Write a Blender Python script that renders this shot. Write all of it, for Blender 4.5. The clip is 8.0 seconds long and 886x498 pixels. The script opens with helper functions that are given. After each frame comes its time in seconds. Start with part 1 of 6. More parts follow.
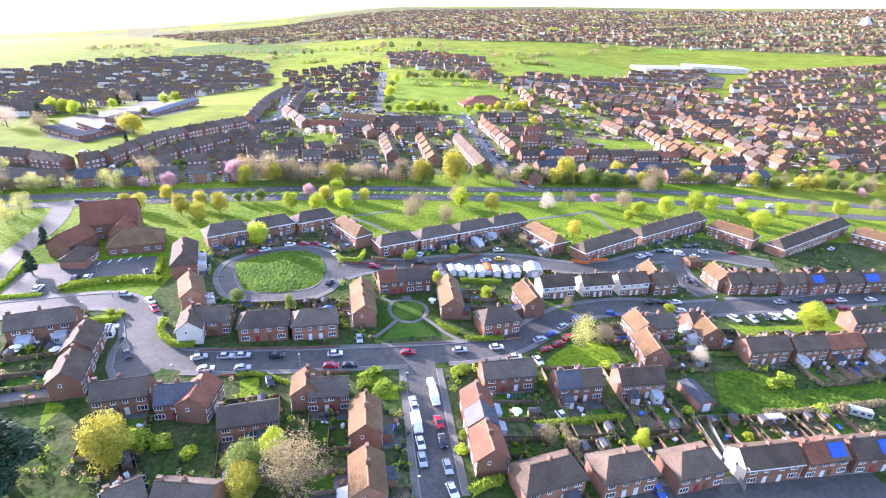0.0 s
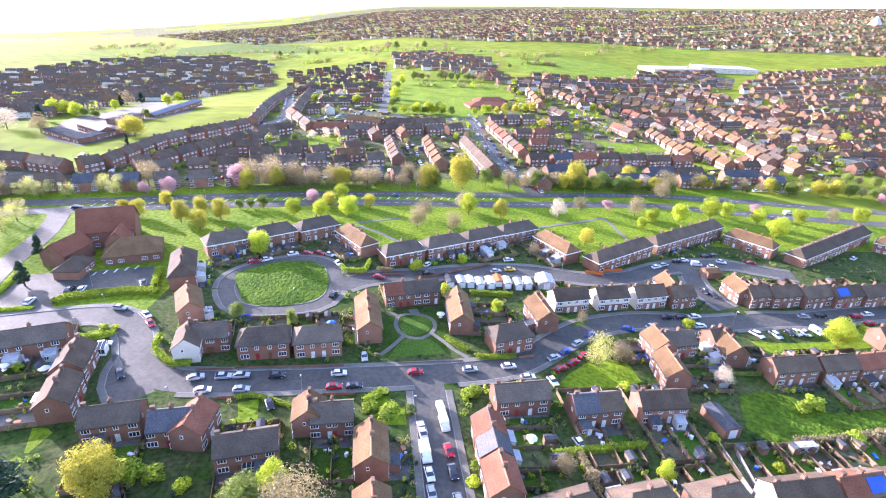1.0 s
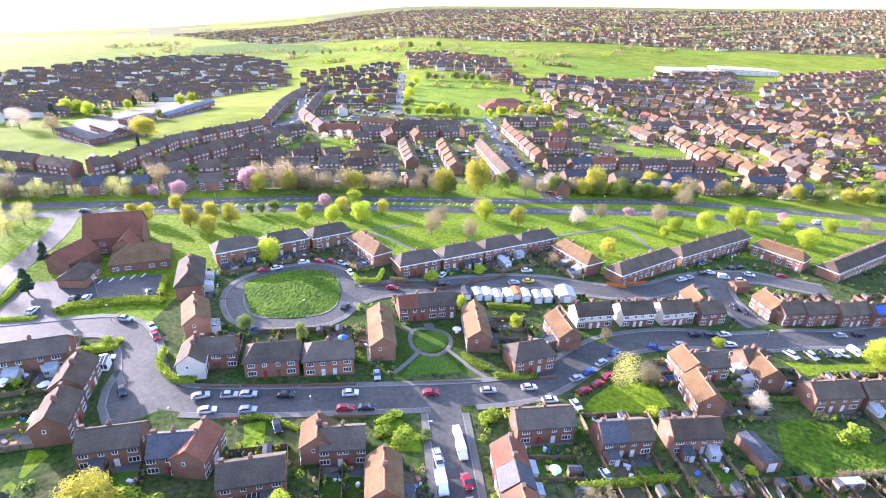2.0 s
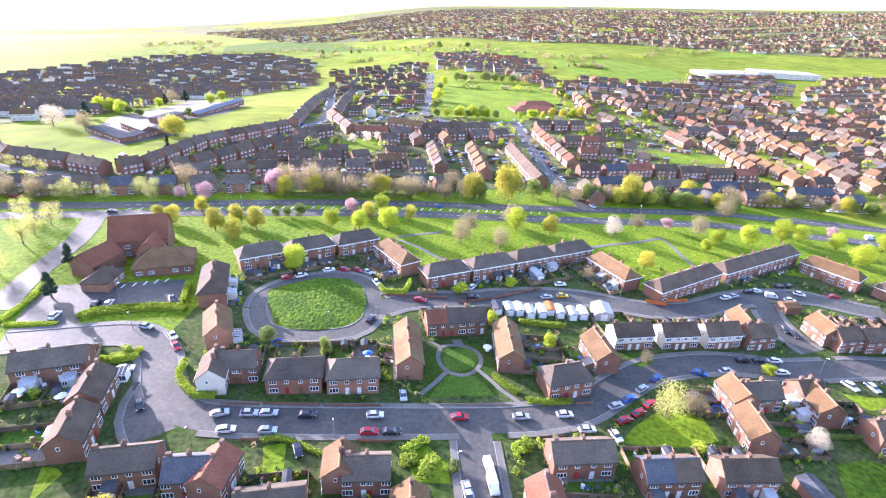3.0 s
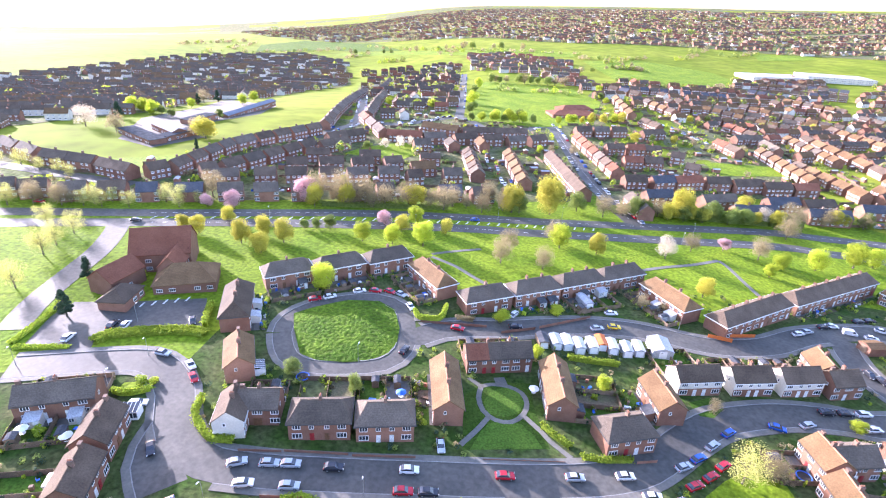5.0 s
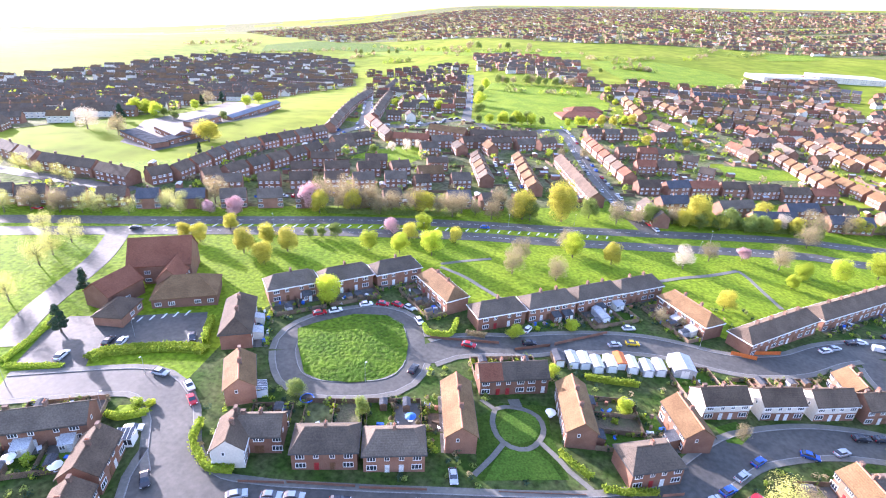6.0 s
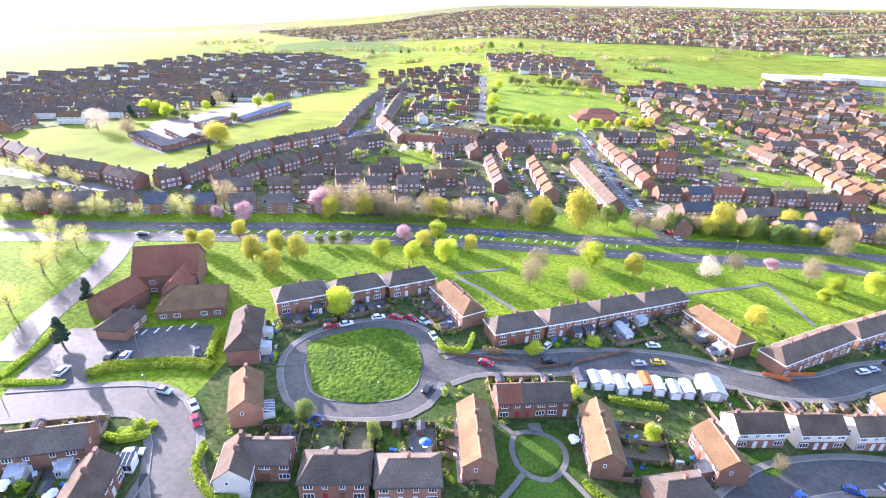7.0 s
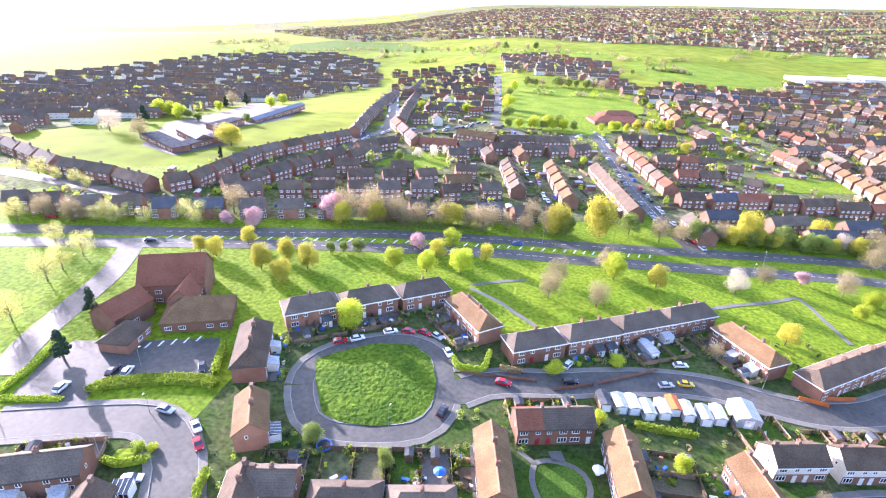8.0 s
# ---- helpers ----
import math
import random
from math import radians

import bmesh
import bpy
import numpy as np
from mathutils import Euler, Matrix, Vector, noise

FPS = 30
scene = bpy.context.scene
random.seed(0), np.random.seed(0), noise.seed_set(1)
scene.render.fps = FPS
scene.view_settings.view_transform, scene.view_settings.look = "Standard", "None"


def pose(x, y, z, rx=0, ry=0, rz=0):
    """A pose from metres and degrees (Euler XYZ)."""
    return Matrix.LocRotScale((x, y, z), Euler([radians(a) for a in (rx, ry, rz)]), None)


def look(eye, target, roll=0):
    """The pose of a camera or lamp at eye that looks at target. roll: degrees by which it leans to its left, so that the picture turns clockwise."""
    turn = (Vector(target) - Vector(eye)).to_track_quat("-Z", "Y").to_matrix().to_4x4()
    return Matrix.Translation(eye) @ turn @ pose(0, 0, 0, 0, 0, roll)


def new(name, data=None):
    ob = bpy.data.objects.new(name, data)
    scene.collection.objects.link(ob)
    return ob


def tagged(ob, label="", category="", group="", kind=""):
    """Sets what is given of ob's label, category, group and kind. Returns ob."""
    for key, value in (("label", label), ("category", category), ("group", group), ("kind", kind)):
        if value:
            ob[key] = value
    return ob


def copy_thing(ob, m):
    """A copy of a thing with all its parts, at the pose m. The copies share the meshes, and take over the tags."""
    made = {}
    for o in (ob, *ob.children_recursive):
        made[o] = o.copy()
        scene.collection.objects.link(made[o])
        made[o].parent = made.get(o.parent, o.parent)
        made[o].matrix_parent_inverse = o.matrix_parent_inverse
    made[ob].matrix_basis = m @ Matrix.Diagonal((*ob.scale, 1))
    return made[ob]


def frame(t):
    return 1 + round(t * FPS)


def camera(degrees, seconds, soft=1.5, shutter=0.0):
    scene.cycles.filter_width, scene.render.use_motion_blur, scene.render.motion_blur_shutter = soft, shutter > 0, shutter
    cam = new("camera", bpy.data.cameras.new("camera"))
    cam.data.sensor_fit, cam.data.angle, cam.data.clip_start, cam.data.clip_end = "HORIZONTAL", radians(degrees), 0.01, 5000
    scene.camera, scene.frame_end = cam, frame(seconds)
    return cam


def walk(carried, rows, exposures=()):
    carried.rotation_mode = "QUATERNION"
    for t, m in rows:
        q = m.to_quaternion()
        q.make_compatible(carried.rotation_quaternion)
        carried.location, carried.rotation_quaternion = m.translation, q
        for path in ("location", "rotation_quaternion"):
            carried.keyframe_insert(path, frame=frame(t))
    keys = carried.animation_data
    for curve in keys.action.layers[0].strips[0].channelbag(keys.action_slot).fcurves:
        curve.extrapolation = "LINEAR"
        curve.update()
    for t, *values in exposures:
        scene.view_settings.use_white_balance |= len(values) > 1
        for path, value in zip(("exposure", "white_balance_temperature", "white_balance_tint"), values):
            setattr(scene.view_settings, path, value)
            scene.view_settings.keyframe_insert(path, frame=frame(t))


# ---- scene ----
cam = camera(79.7, 8.0, soft=1.1)
METRES, EYE, TILT, LEAN, TURN = 69.4, 92.0, 0.0, 2.0, 0.0
ROWS = [
    (0.0, 0.0, 0.0, 0.0, 2.09, -24.84, -4.51),
    (0.5, -0.0124, 0.061, 0.0009, 2.28, -24.88, -4.51),
    (1.0, -0.0276, 0.1254, 0.002, 2.58, -24.91, -4.52),
    (1.5, -0.0424, 0.1847, 0.0025, 2.93, -24.96, -4.54),
    (3.0, -0.1078, 0.3708, -0.0012, 6.75, -25.28, -4.79),
    (3.5, -0.132, 0.429, -0.0025, 7.82, -25.4, -4.84),
    (4.0, -0.1588, 0.4921, -0.0034, 8.69, -25.49, -4.89),
    (4.5, -0.1822, 0.5484, -0.0048, 9.45, -25.55, -4.9),
    (6.0, -0.2535, 0.7169, -0.0029, 10.4, -25.67, -4.83),
    (6.5, -0.2761, 0.7685, -0.002, 10.8, -25.73, -4.77),
    (7.0, -0.3003, 0.8251, -0.0026, 11.54, -25.81, -4.77),
    (7.5, -0.321, 0.8783, -0.0037, 12.32, -25.9, -4.76),
    (8.0, -0.3422, 0.9371, -0.0045, 12.94, -25.96, -4.75),
]
walk(cam, [(t, pose(0, 0, EYE, TILT, LEAN, TURN) @ pose(METRES * x, METRES * y, METRES * z, 90 + pitch, roll, yaw)) for t, x, y, z, yaw, pitch, roll in ROWS],
     exposures=((0.0, 2.40, 5520, 34), (8.0, 2.56, 5580, 34)))

# ---- daylight: low sun ahead to the west, clear bright sky ----
SUN_AZ, SUN_EL = radians(-59), radians(15.5)
world = bpy.data.worlds.new("world")
scene.world = world
world.use_nodes = True
wn, wl = world.node_tree.nodes, world.node_tree.links
sky = wn.new("ShaderNodeTexSky")
sky.sky_type, sky.sun_disc = "NISHITA", False
sky.sun_elevation, sky.sun_rotation = SUN_EL, SUN_AZ
sky.dust_density, sky.air_density = 1.5, 1.2
wl.new(sky.outputs[0], wn["Background"].inputs[0])
wn["Background"].inputs[1].default_value = 0.15
sun = new("sun", bpy.data.lights.new("sun", "SUN"))
sun.data.energy, sun.data.angle, sun.data.color = 3.7, radians(0.6), (1.0, 0.92, 0.80)
sun_way = Vector((math.sin(SUN_AZ) * math.cos(SUN_EL), math.cos(SUN_AZ) * math.cos(SUN_EL), math.sin(SUN_EL)))
sun.matrix_world = look((0, 0, 200), Vector((0, 0, 200)) - sun_way)

# ---- materials ----
def material(name, base, second, scale=0.6, rough=0.8, metal=0.0, bump=0.2, fine=9.0, vary=0.0, extra=None, bump_dist=0.05, spec=0.3, detail_mix=0.35, sheen=0.0):
    """A surface of two colours mixed by broad noise, with fine grain, relief, and a small shift from object to object."""
    m = bpy.data.materials.new(name)
    m.use_nodes = True
    n, l = m.node_tree.nodes, m.node_tree.links
    b = n["Principled BSDF"]
    b.inputs["Roughness"].default_value, b.inputs["Metallic"].default_value = rough, metal
    b.inputs["Specular IOR Level"].default_value = spec
    b.inputs["Sheen Weight"].default_value, b.inputs["Sheen Roughness"].default_value = sheen, 0.45
    geo = n.new("ShaderNodeNewGeometry")
    big, small = n.new("ShaderNodeTexNoise"), n.new("ShaderNodeTexNoise")
    big.inputs["Scale"].default_value, small.inputs["Scale"].default_value = scale, fine
    big.inputs["Detail"].default_value = small.inputs["Detail"].default_value = 4
    l.new(geo.outputs["Position"], big.inputs["Vector"])
    l.new(geo.outputs["Position"], small.inputs["Vector"])
    ramp = n.new("ShaderNodeMapRange")
    ramp.inputs["From Min"].default_value, ramp.inputs["From Max"].default_value = 0.35, 0.65
    l.new(big.outputs["Fac"], ramp.inputs["Value"])
    mix = n.new("ShaderNodeMix")
    mix.data_type = "RGBA"
    mix.inputs["A"].default_value, mix.inputs["B"].default_value = (*base, 1), (*second, 1)
    l.new(ramp.outputs[0], mix.inputs["Factor"])
    grain = n.new("ShaderNodeMapRange")
    grain.inputs["From Min"].default_value, grain.inputs["From Max"].default_value = 0.3, 0.7
    grain.inputs["To Min"].default_value, grain.inputs["To Max"].default_value = 1 - detail_mix, 1 + detail_mix
    l.new(small.outputs["Fac"], grain.inputs["Value"])
    hsv = n.new("ShaderNodeHueSaturation")
    l.new(mix.outputs["Result"], hsv.inputs["Color"])
    if vary:
        info = n.new("ShaderNodeObjectInfo")
        rnd = n.new("ShaderNodeMapRange")
        rnd.inputs["To Min"].default_value, rnd.inputs["To Max"].default_value = 1 - vary, 1 + vary
        l.new(info.outputs["Random"], rnd.inputs["Value"])
        mul = n.new("ShaderNodeMath")
        mul.operation = "MULTIPLY"
        l.new(grain.outputs[0], mul.inputs[0])
        l.new(rnd.outputs[0], mul.inputs[1])
        l.new(mul.outputs[0], hsv.inputs["Value"])
    else:
        l.new(grain.outputs[0], hsv.inputs["Value"])
    l.new(hsv.outputs[0], b.inputs["Base Color"])
    height = small.outputs["Fac"]
    if extra == "courses":
        wave = n.new("ShaderNodeTexWave")
        wave.bands_direction = "Z"
        wave.inputs["Scale"].default_value, wave.inputs["Distortion"].default_value = 1.1, 0.6
        l.new(geo.outputs["Position"], wave.inputs["Vector"])
        add = n.new("ShaderNodeMath")
        l.new(wave.outputs["Fac"], add.inputs[0])
        l.new(small.outputs["Fac"], add.inputs[1])
        height = add.outputs[0]
    if bump:
        bu = n.new("ShaderNodeBump")
        bu.inputs["Strength"].default_value, bu.inputs["Distance"].default_value = bump, bump_dist
        l.new(height, bu.inputs["Height"])
        l.new(bu.outputs[0], b.inputs["Normal"])
    return m


def leafy(name, base, second, through_light=0.5):
    """Leaves: two colours from clump to clump, with light passing through."""
    m = material(name, base, second, 0.9, 0.75, bump=0, fine=3.0, vary=0.18, spec=0.15)
    n, l = m.node_tree.nodes, m.node_tree.links
    b, out = n["Principled BSDF"], n["Material Output"]
    tr, mix = n.new("ShaderNodeBsdfTranslucent"), n.new("ShaderNodeMixShader")
    src = b.inputs["Base Color"].links[0].from_socket
    l.new(src, tr.inputs["Color"])
    mix.inputs[0].default_value = through_light
    l.new(b.outputs[0], mix.inputs[1])
    l.new(tr.outputs[0], mix.inputs[2])
    l.new(mix.outputs[0], out.inputs[0])
    return m


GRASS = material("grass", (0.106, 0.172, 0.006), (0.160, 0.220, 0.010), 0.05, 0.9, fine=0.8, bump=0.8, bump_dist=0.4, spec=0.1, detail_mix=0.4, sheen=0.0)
# Mown lawn, its green darkened partly to carry the shade of the houses.
LAWN = material("shade_toned_lawn_grass", (0.044, 0.094, 0.010), (0.076, 0.132, 0.016), 0.12, 0.95, fine=2.0, bump=0.6, bump_dist=0.15, vary=0.35, spec=0.1)
FAR_GRASS = material("meadow_grass", (0.118, 0.160, 0.010), (0.175, 0.205, 0.020), 0.007, 0.95, fine=0.05, bump=0, spec=0.05, detail_mix=0.25)
GARDENS = material("garden_ground", (0.08, 0.105, 0.025), (0.145, 0.135, 0.075), 0.06, 0.95, fine=0.5, bump=0.5, bump_dist=0.3, spec=0.05, detail_mix=0.5)
SOIL = material("bare_soil", (0.13, 0.095, 0.06), (0.09, 0.09, 0.04), 0.3, 0.95, fine=2.5, bump=0.6, vary=0.3)
PAVING = material("paving_slabs", (0.15, 0.138, 0.118), (0.105, 0.098, 0.085), 0.4, 0.85, fine=1.6, vary=0.3, bump=0.05, detail_mix=0.2)
ASPHALT = material("asphalt", (0.061, 0.059, 0.053), (0.094, 0.088, 0.074), 0.09, 0.7, fine=0.9, bump=0.1, spec=0.3, detail_mix=0.24)
FOOTWAY = material("footway_tarmac", (0.118, 0.112, 0.096), (0.165, 0.152, 0.124), 0.15, 0.8, fine=1.5, bump=0.1, spec=0.35, detail_mix=0.15)
KERB = material("kerb_concrete", (0.26, 0.25, 0.23), (0.20, 0.19, 0.18), 0.5, 0.8)
PAINT = material("road_paint", (0.7, 0.7, 0.68), (0.55, 0.55, 0.53), 0.8, 0.7)
BRICK = material("red_brick", (0.195, 0.096, 0.061), (0.245, 0.128, 0.084), 0.35, 0.85, fine=5.0, vary=0.22, extra="courses", bump=0.1, bump_dist=0.02, detail_mix=0.15)
STACK = material("sooty_brown_brick", (0.13, 0.085, 0.065), (0.19, 0.12, 0.09), 0.8, 0.9, fine=6.0, vary=0.2, detail_mix=0.2)
WHITE = material("white_render", (0.62, 0.58, 0.50), (0.54, 0.50, 0.43), 0.3, 0.8, fine=3.0, bump=0.1, detail_mix=0.1)
TRIM = material("white_plastic", (0.78, 0.78, 0.77), (0.70, 0.70, 0.69), 0.8, 0.45, bump=0, detail_mix=0.05)
ROOFS = {
    "brown": material("brown_roof_tiles", (0.088, 0.064, 0.046), (0.122, 0.090, 0.064), 0.25, 0.8, fine=3.0, vary=0.2, extra="courses", bump=0.35, bump_dist=0.08, spec=0.10, detail_mix=0.22),
    "grey": material("grey_brown_roof_tiles", (0.092, 0.074, 0.058), (0.128, 0.102, 0.078), 0.25, 0.8, fine=3.0, vary=0.2, extra="courses", bump=0.35, bump_dist=0.08, spec=0.10, detail_mix=0.22),
    "slate": material("dark_slate_roof", (0.055, 0.058, 0.07), (0.08, 0.08, 0.09), 0.3, 0.65, fine=3.0, vary=0.2, extra="courses", bump=0.3, bump_dist=0.08),
    "tan": material("sandy_brown_roof_tiles", (0.128, 0.076, 0.037), (0.168, 0.104, 0.052), 0.25, 0.8, fine=3.0, vary=0.15, extra="courses", bump=0.35, bump_dist=0.08, spec=0.10, detail_mix=0.22),
    "red": material("red_roof_tiles", (0.175, 0.068, 0.040), (0.22, 0.092, 0.055), 0.25, 0.8, fine=3.0, vary=0.15, extra="courses", bump=0.35, bump_dist=0.08, spec=0.10, detail_mix=0.22),
}
GLASS = material("window_glass", (0.03, 0.035, 0.045), (0.05, 0.055, 0.065), 0.5, 0.08, bump=0, spec=0.9)
DOORS = [material("door_" + k, c, tuple(v * 0.8 for v in c), 1.0, 0.45, bump=0) for k, c in (("white", (0.7, 0.7, 0.68)), ("red", (0.3, 0.03, 0.03)), ("brown", (0.16, 0.08, 0.04)))]
CLAY = material("terracotta_pot", (0.36, 0.16, 0.09), (0.28, 0.13, 0.08), 1.0, 0.85)
FENCE = material("weathered_fence_wood", (0.15, 0.10, 0.062), (0.22, 0.155, 0.10), 0.4, 0.85, fine=6.0, vary=0.35)
FELT = material("roofing_felt", (0.060, 0.063, 0.068), (0.095, 0.098, 0.104), 0.4, 0.95, fine=4.0, spec=0.0)
SLATE_BLUE = material("blue_grey_sheet_roof", (0.13, 0.15, 0.19), (0.17, 0.19, 0.23), 0.2, 0.8, fine=2.0, spec=0.15)
GUTTER = material("dark_plastic_gutter", (0.05, 0.05, 0.05), (0.08, 0.075, 0.07), 0.8, 0.5, bump=0)
STEEL = material("galvanised_steel", (0.45, 0.46, 0.47), (0.36, 0.37, 0.38), 0.7, 0.45, 0.8)
SHEET = material("pale_metal_sheet", (0.42, 0.43, 0.44), (0.33, 0.34, 0.36), 0.5, 0.5, 0.1, fine=4.0)
RUST = material("orange_painted_sheet", (0.55, 0.15, 0.03), (0.45, 0.12, 0.03), 0.5, 0.6)
BLUE = material("blue_solar_panel", (0.02, 0.07, 0.35), (0.03, 0.09, 0.42), 0.6, 0.25, bump=0)
TARP = material("blue_tarpaulin", (0.03, 0.12, 0.5), (0.05, 0.16, 0.6), 0.6, 0.5)
RUBBER = material("black_rubber", (0.02, 0.02, 0.02), (0.03, 0.03, 0.03), 2, 0.8, bump=0)
LAMP = material("lamp_lens", (0.8, 0.8, 0.78), (0.7, 0.7, 0.68), 2, 0.2, bump=0)
TAIL = material("tail_light_red", (0.4, 0.01, 0.01), (0.3, 0.01, 0.01), 2, 0.25, bump=0)
PAINTS = {k: material("car_paint_" + k, c, tuple(v * 0.9 for v in c), 1.0, 0.25, 0.15, bump=0, spec=0.6, detail_mix=0.05) for k, c in (
    ("white", (0.75, 0.75, 0.75)), ("silver", (0.42, 0.45, 0.48)), ("red", (0.42, 0.015, 0.025)), ("blue", (0.03, 0.10, 0.40)), ("black", (0.025, 0.027, 0.035)), ("yellow", (0.75, 0.50, 0.02)))}
BARK = material("tree_bark", (0.11, 0.085, 0.06), (0.16, 0.13, 0.10), 1.5, 0.9, fine=9)
LEAVES = {
    "lime": leafy("lime_leaves", (0.36, 0.45, 0.03), (0.50, 0.54, 0.05)),
    "golden": leafy("golden_green_leaves", (0.42, 0.39, 0.05), (0.52, 0.48, 0.07)),
    "budding": leafy("opening_leaf_buds", (0.46, 0.46, 0.12), (0.56, 0.54, 0.18)),
    "green": leafy("green_leaves", (0.16, 0.22, 0.05), (0.25, 0.30, 0.07)),
    "olive": leafy("olive_buds", (0.27, 0.22, 0.12), (0.36, 0.30, 0.16)),
    "pink": leafy("pink_blossom", (0.62, 0.38, 0.40), (0.68, 0.48, 0.46)),
    "white": leafy("white_blossom", (0.72, 0.64, 0.50), (0.64, 0.54, 0.40)),
    "dark": leafy("dark_conifer_needles", (0.03, 0.055, 0.03), (0.045, 0.08, 0.04), 0.15),
    "hedge": leafy("hedge_leaves", (0.24, 0.33, 0.025), (0.34, 0.41, 0.04), 0.4),
}
TUFTS = material("tufted_grass", (0.046, 0.094, 0.005), (0.082, 0.138, 0.008), 0.12, 0.9, fine=0.9, bump=1.0, bump_dist=0.9, spec=0.1, detail_mix=0.45)
ROUGH_GROUND = material("rough_garden_ground", (0.036, 0.070, 0.010), (0.074, 0.084, 0.030), 0.16, 0.95, fine=0.9, bump=0.6, bump_dist=0.3, spec=0.1, detail_mix=0.45)

# ---- ground form and mesh helpers ----
def smooth(a, b, x):
    u = min(1.0, max(0.0, (x - a) / (b - a)))
    return u * u * (3 - 2 * u)


def G(x, y):
    """Height of the ground: a gentle fall to the east, rising to distant hills."""
    r = math.hypot(x, y)
    z = -0.035 * max(-500, min(x, 500)) * (1 - smooth(250, 600, r))
    z += smooth(400, 4500, r) * (80 + 200 * max(-0.3, x / max(r, 1)))
    z -= smooth(470, 950, r) * smooth(0.05, 0.38, -x / max(r, 1)) * 42 + smooth(350, 700, r) * smooth(0.10, 0.40, x / max(r, 1)) * 14
    return z - smooth(1300, 4500, r) * smooth(0.10, 0.70, -x / max(r, 1)) * 200


def mesh_of(name, verts, faces, mats, ids=None):
    me = bpy.data.meshes.new(name)
    me.from_pydata(verts, [], faces)
    for m in (mats if isinstance(mats, (list, tuple)) else [mats]):
        me.materials.append(m)
    if ids:
        me.polygons.foreach_set("material_index", ids)
    me.update()
    return me


class Form:
    """Collects vertices and faces of one mesh."""

    def __init__(self):
        self.v, self.f, self.i = [], [], []

    def add(self, verts, faces, i=0):
        k = len(self.v)
        self.v += [tuple(p) for p in verts]
        self.f += [tuple(k + j for j in f) for f in faces]
        self.i += [i] * len(faces)
        return self

    def box(self, x0, x1, y0, y1, z0, z1, i=0, taper=0.0):
        a = taper
        return self.add([(x0, y0, z0), (x1, y0, z0), (x1, y1, z0), (x0, y1, z0), (x0 + a, y0 + a, z1), (x1 - a, y0 + a, z1), (x1 - a, y1 - a, z1), (x0 + a, y1 - a, z1)],
                        [(0, 3, 2, 1), (4, 5, 6, 7), (0, 1, 5, 4), (1, 2, 6, 5), (2, 3, 7, 6), (3, 0, 4, 7)], i)

    def tube(self, pts, radii, n=8, i=0):
        """A tapered tube along points."""
        rings = []
        for k, p in enumerate(pts):
            d = (Vector(pts[min(k + 1, len(pts) - 1)]) - Vector(pts[max(k - 1, 0)])).normalized()
            a = d.orthogonal().normalized()
            b = d.cross(a)
            rings += [Vector(p) + radii[k] * (a * math.cos(2 * math.pi * j / n) + b * math.sin(2 * math.pi * j / n)) for j in range(n)]
        faces = [(k * n + j, k * n + (j + 1) % n, (k + 1) * n + (j + 1) % n, (k + 1) * n + j) for k in range(len(pts) - 1) for j in range(n)]
        faces += [tuple(reversed(range(n))), tuple(range((len(pts) - 1) * n, len(pts) * n))]
        return self.add(rings, faces, i)

    def prism(self, outline, x0, x1, i=0):
        """An outline in y and z, drawn out along x."""
        n = len(outline)
        return self.add([(x0, *p) for p in outline] + [(x1, *p) for p in outline],
                        [tuple(range(n)), tuple(reversed(range(n, 2 * n)))] + [(k, n + k, n + (k + 1) % n, (k + 1) % n) for k in range(n)], i)

    def mesh(self, name, mats):
        return mesh_of(name, self.v, self.f, mats, self.i)


def part(name, me, parent, m=None, label=""):
    ob = new(name, me)
    ob.parent = parent
    if m is not None:
        ob.matrix_basis = m
    return tagged(ob, label) if label else ob


def stand(name, x, y, rot, label, category, group="", kind=""):
    """An Empty at a thing's base on the ground."""
    return tagged_at(new(name), x, y, rot, label, category, group, kind)


def tagged_at(ob, x, y, rot, label, category, group="", kind=""):
    ob.matrix_basis = pose(x, y, G(x, y), 0, 0, rot)
    return tagged(ob, label, category, group, kind)


# ---- roads: ribbons that follow the ground, with kerbs and footways ----
ROADS, HOUSES = [], []


def resample(pts, step=5.0, closed=False):
    """A smooth line through points, in even steps."""
    p = [Vector(q) for q in pts]
    if closed:
        p = [p[-1]] + p + [p[0], p[1]]
    else:
        p = [2 * p[0] - p[1]] + p + [2 * p[-1] - p[-2]]
    out = []
    for k in range(1, len(p) - 2):
        n = max(1, round((p[k + 1] - p[k]).length / step))
        for j in range(n):
            u = j / n
            out.append(0.5 * (2 * p[k] + (p[k + 1] - p[k - 1]) * u + (2 * p[k - 1] - 5 * p[k] + 4 * p[k + 1] - p[k + 2]) * u * u + (3 * p[k] - p[k - 1] - 3 * p[k + 1] + p[k + 2]) * u ** 3))
    out.append(p[-2])
    return out


def sides(line):
    out = []
    for k, p in enumerate(line):
        d = line[min(k + 1, len(line) - 1)] - line[max(k - 1, 0)]
        d = d.normalized() if d.length > 0 else Vector((1, 0))
        out.append(Vector((-d.y, d.x)))
    return out


def on_road(x, y, margin=0.0, skip=None):
    for line, w, name in ROADS:
        if line is skip:
            continue
        for p in line:
            if (p.x - x) ** 2 + (p.y - y) ** 2 < (w / 2 + margin) ** 2:
                return True
    return False


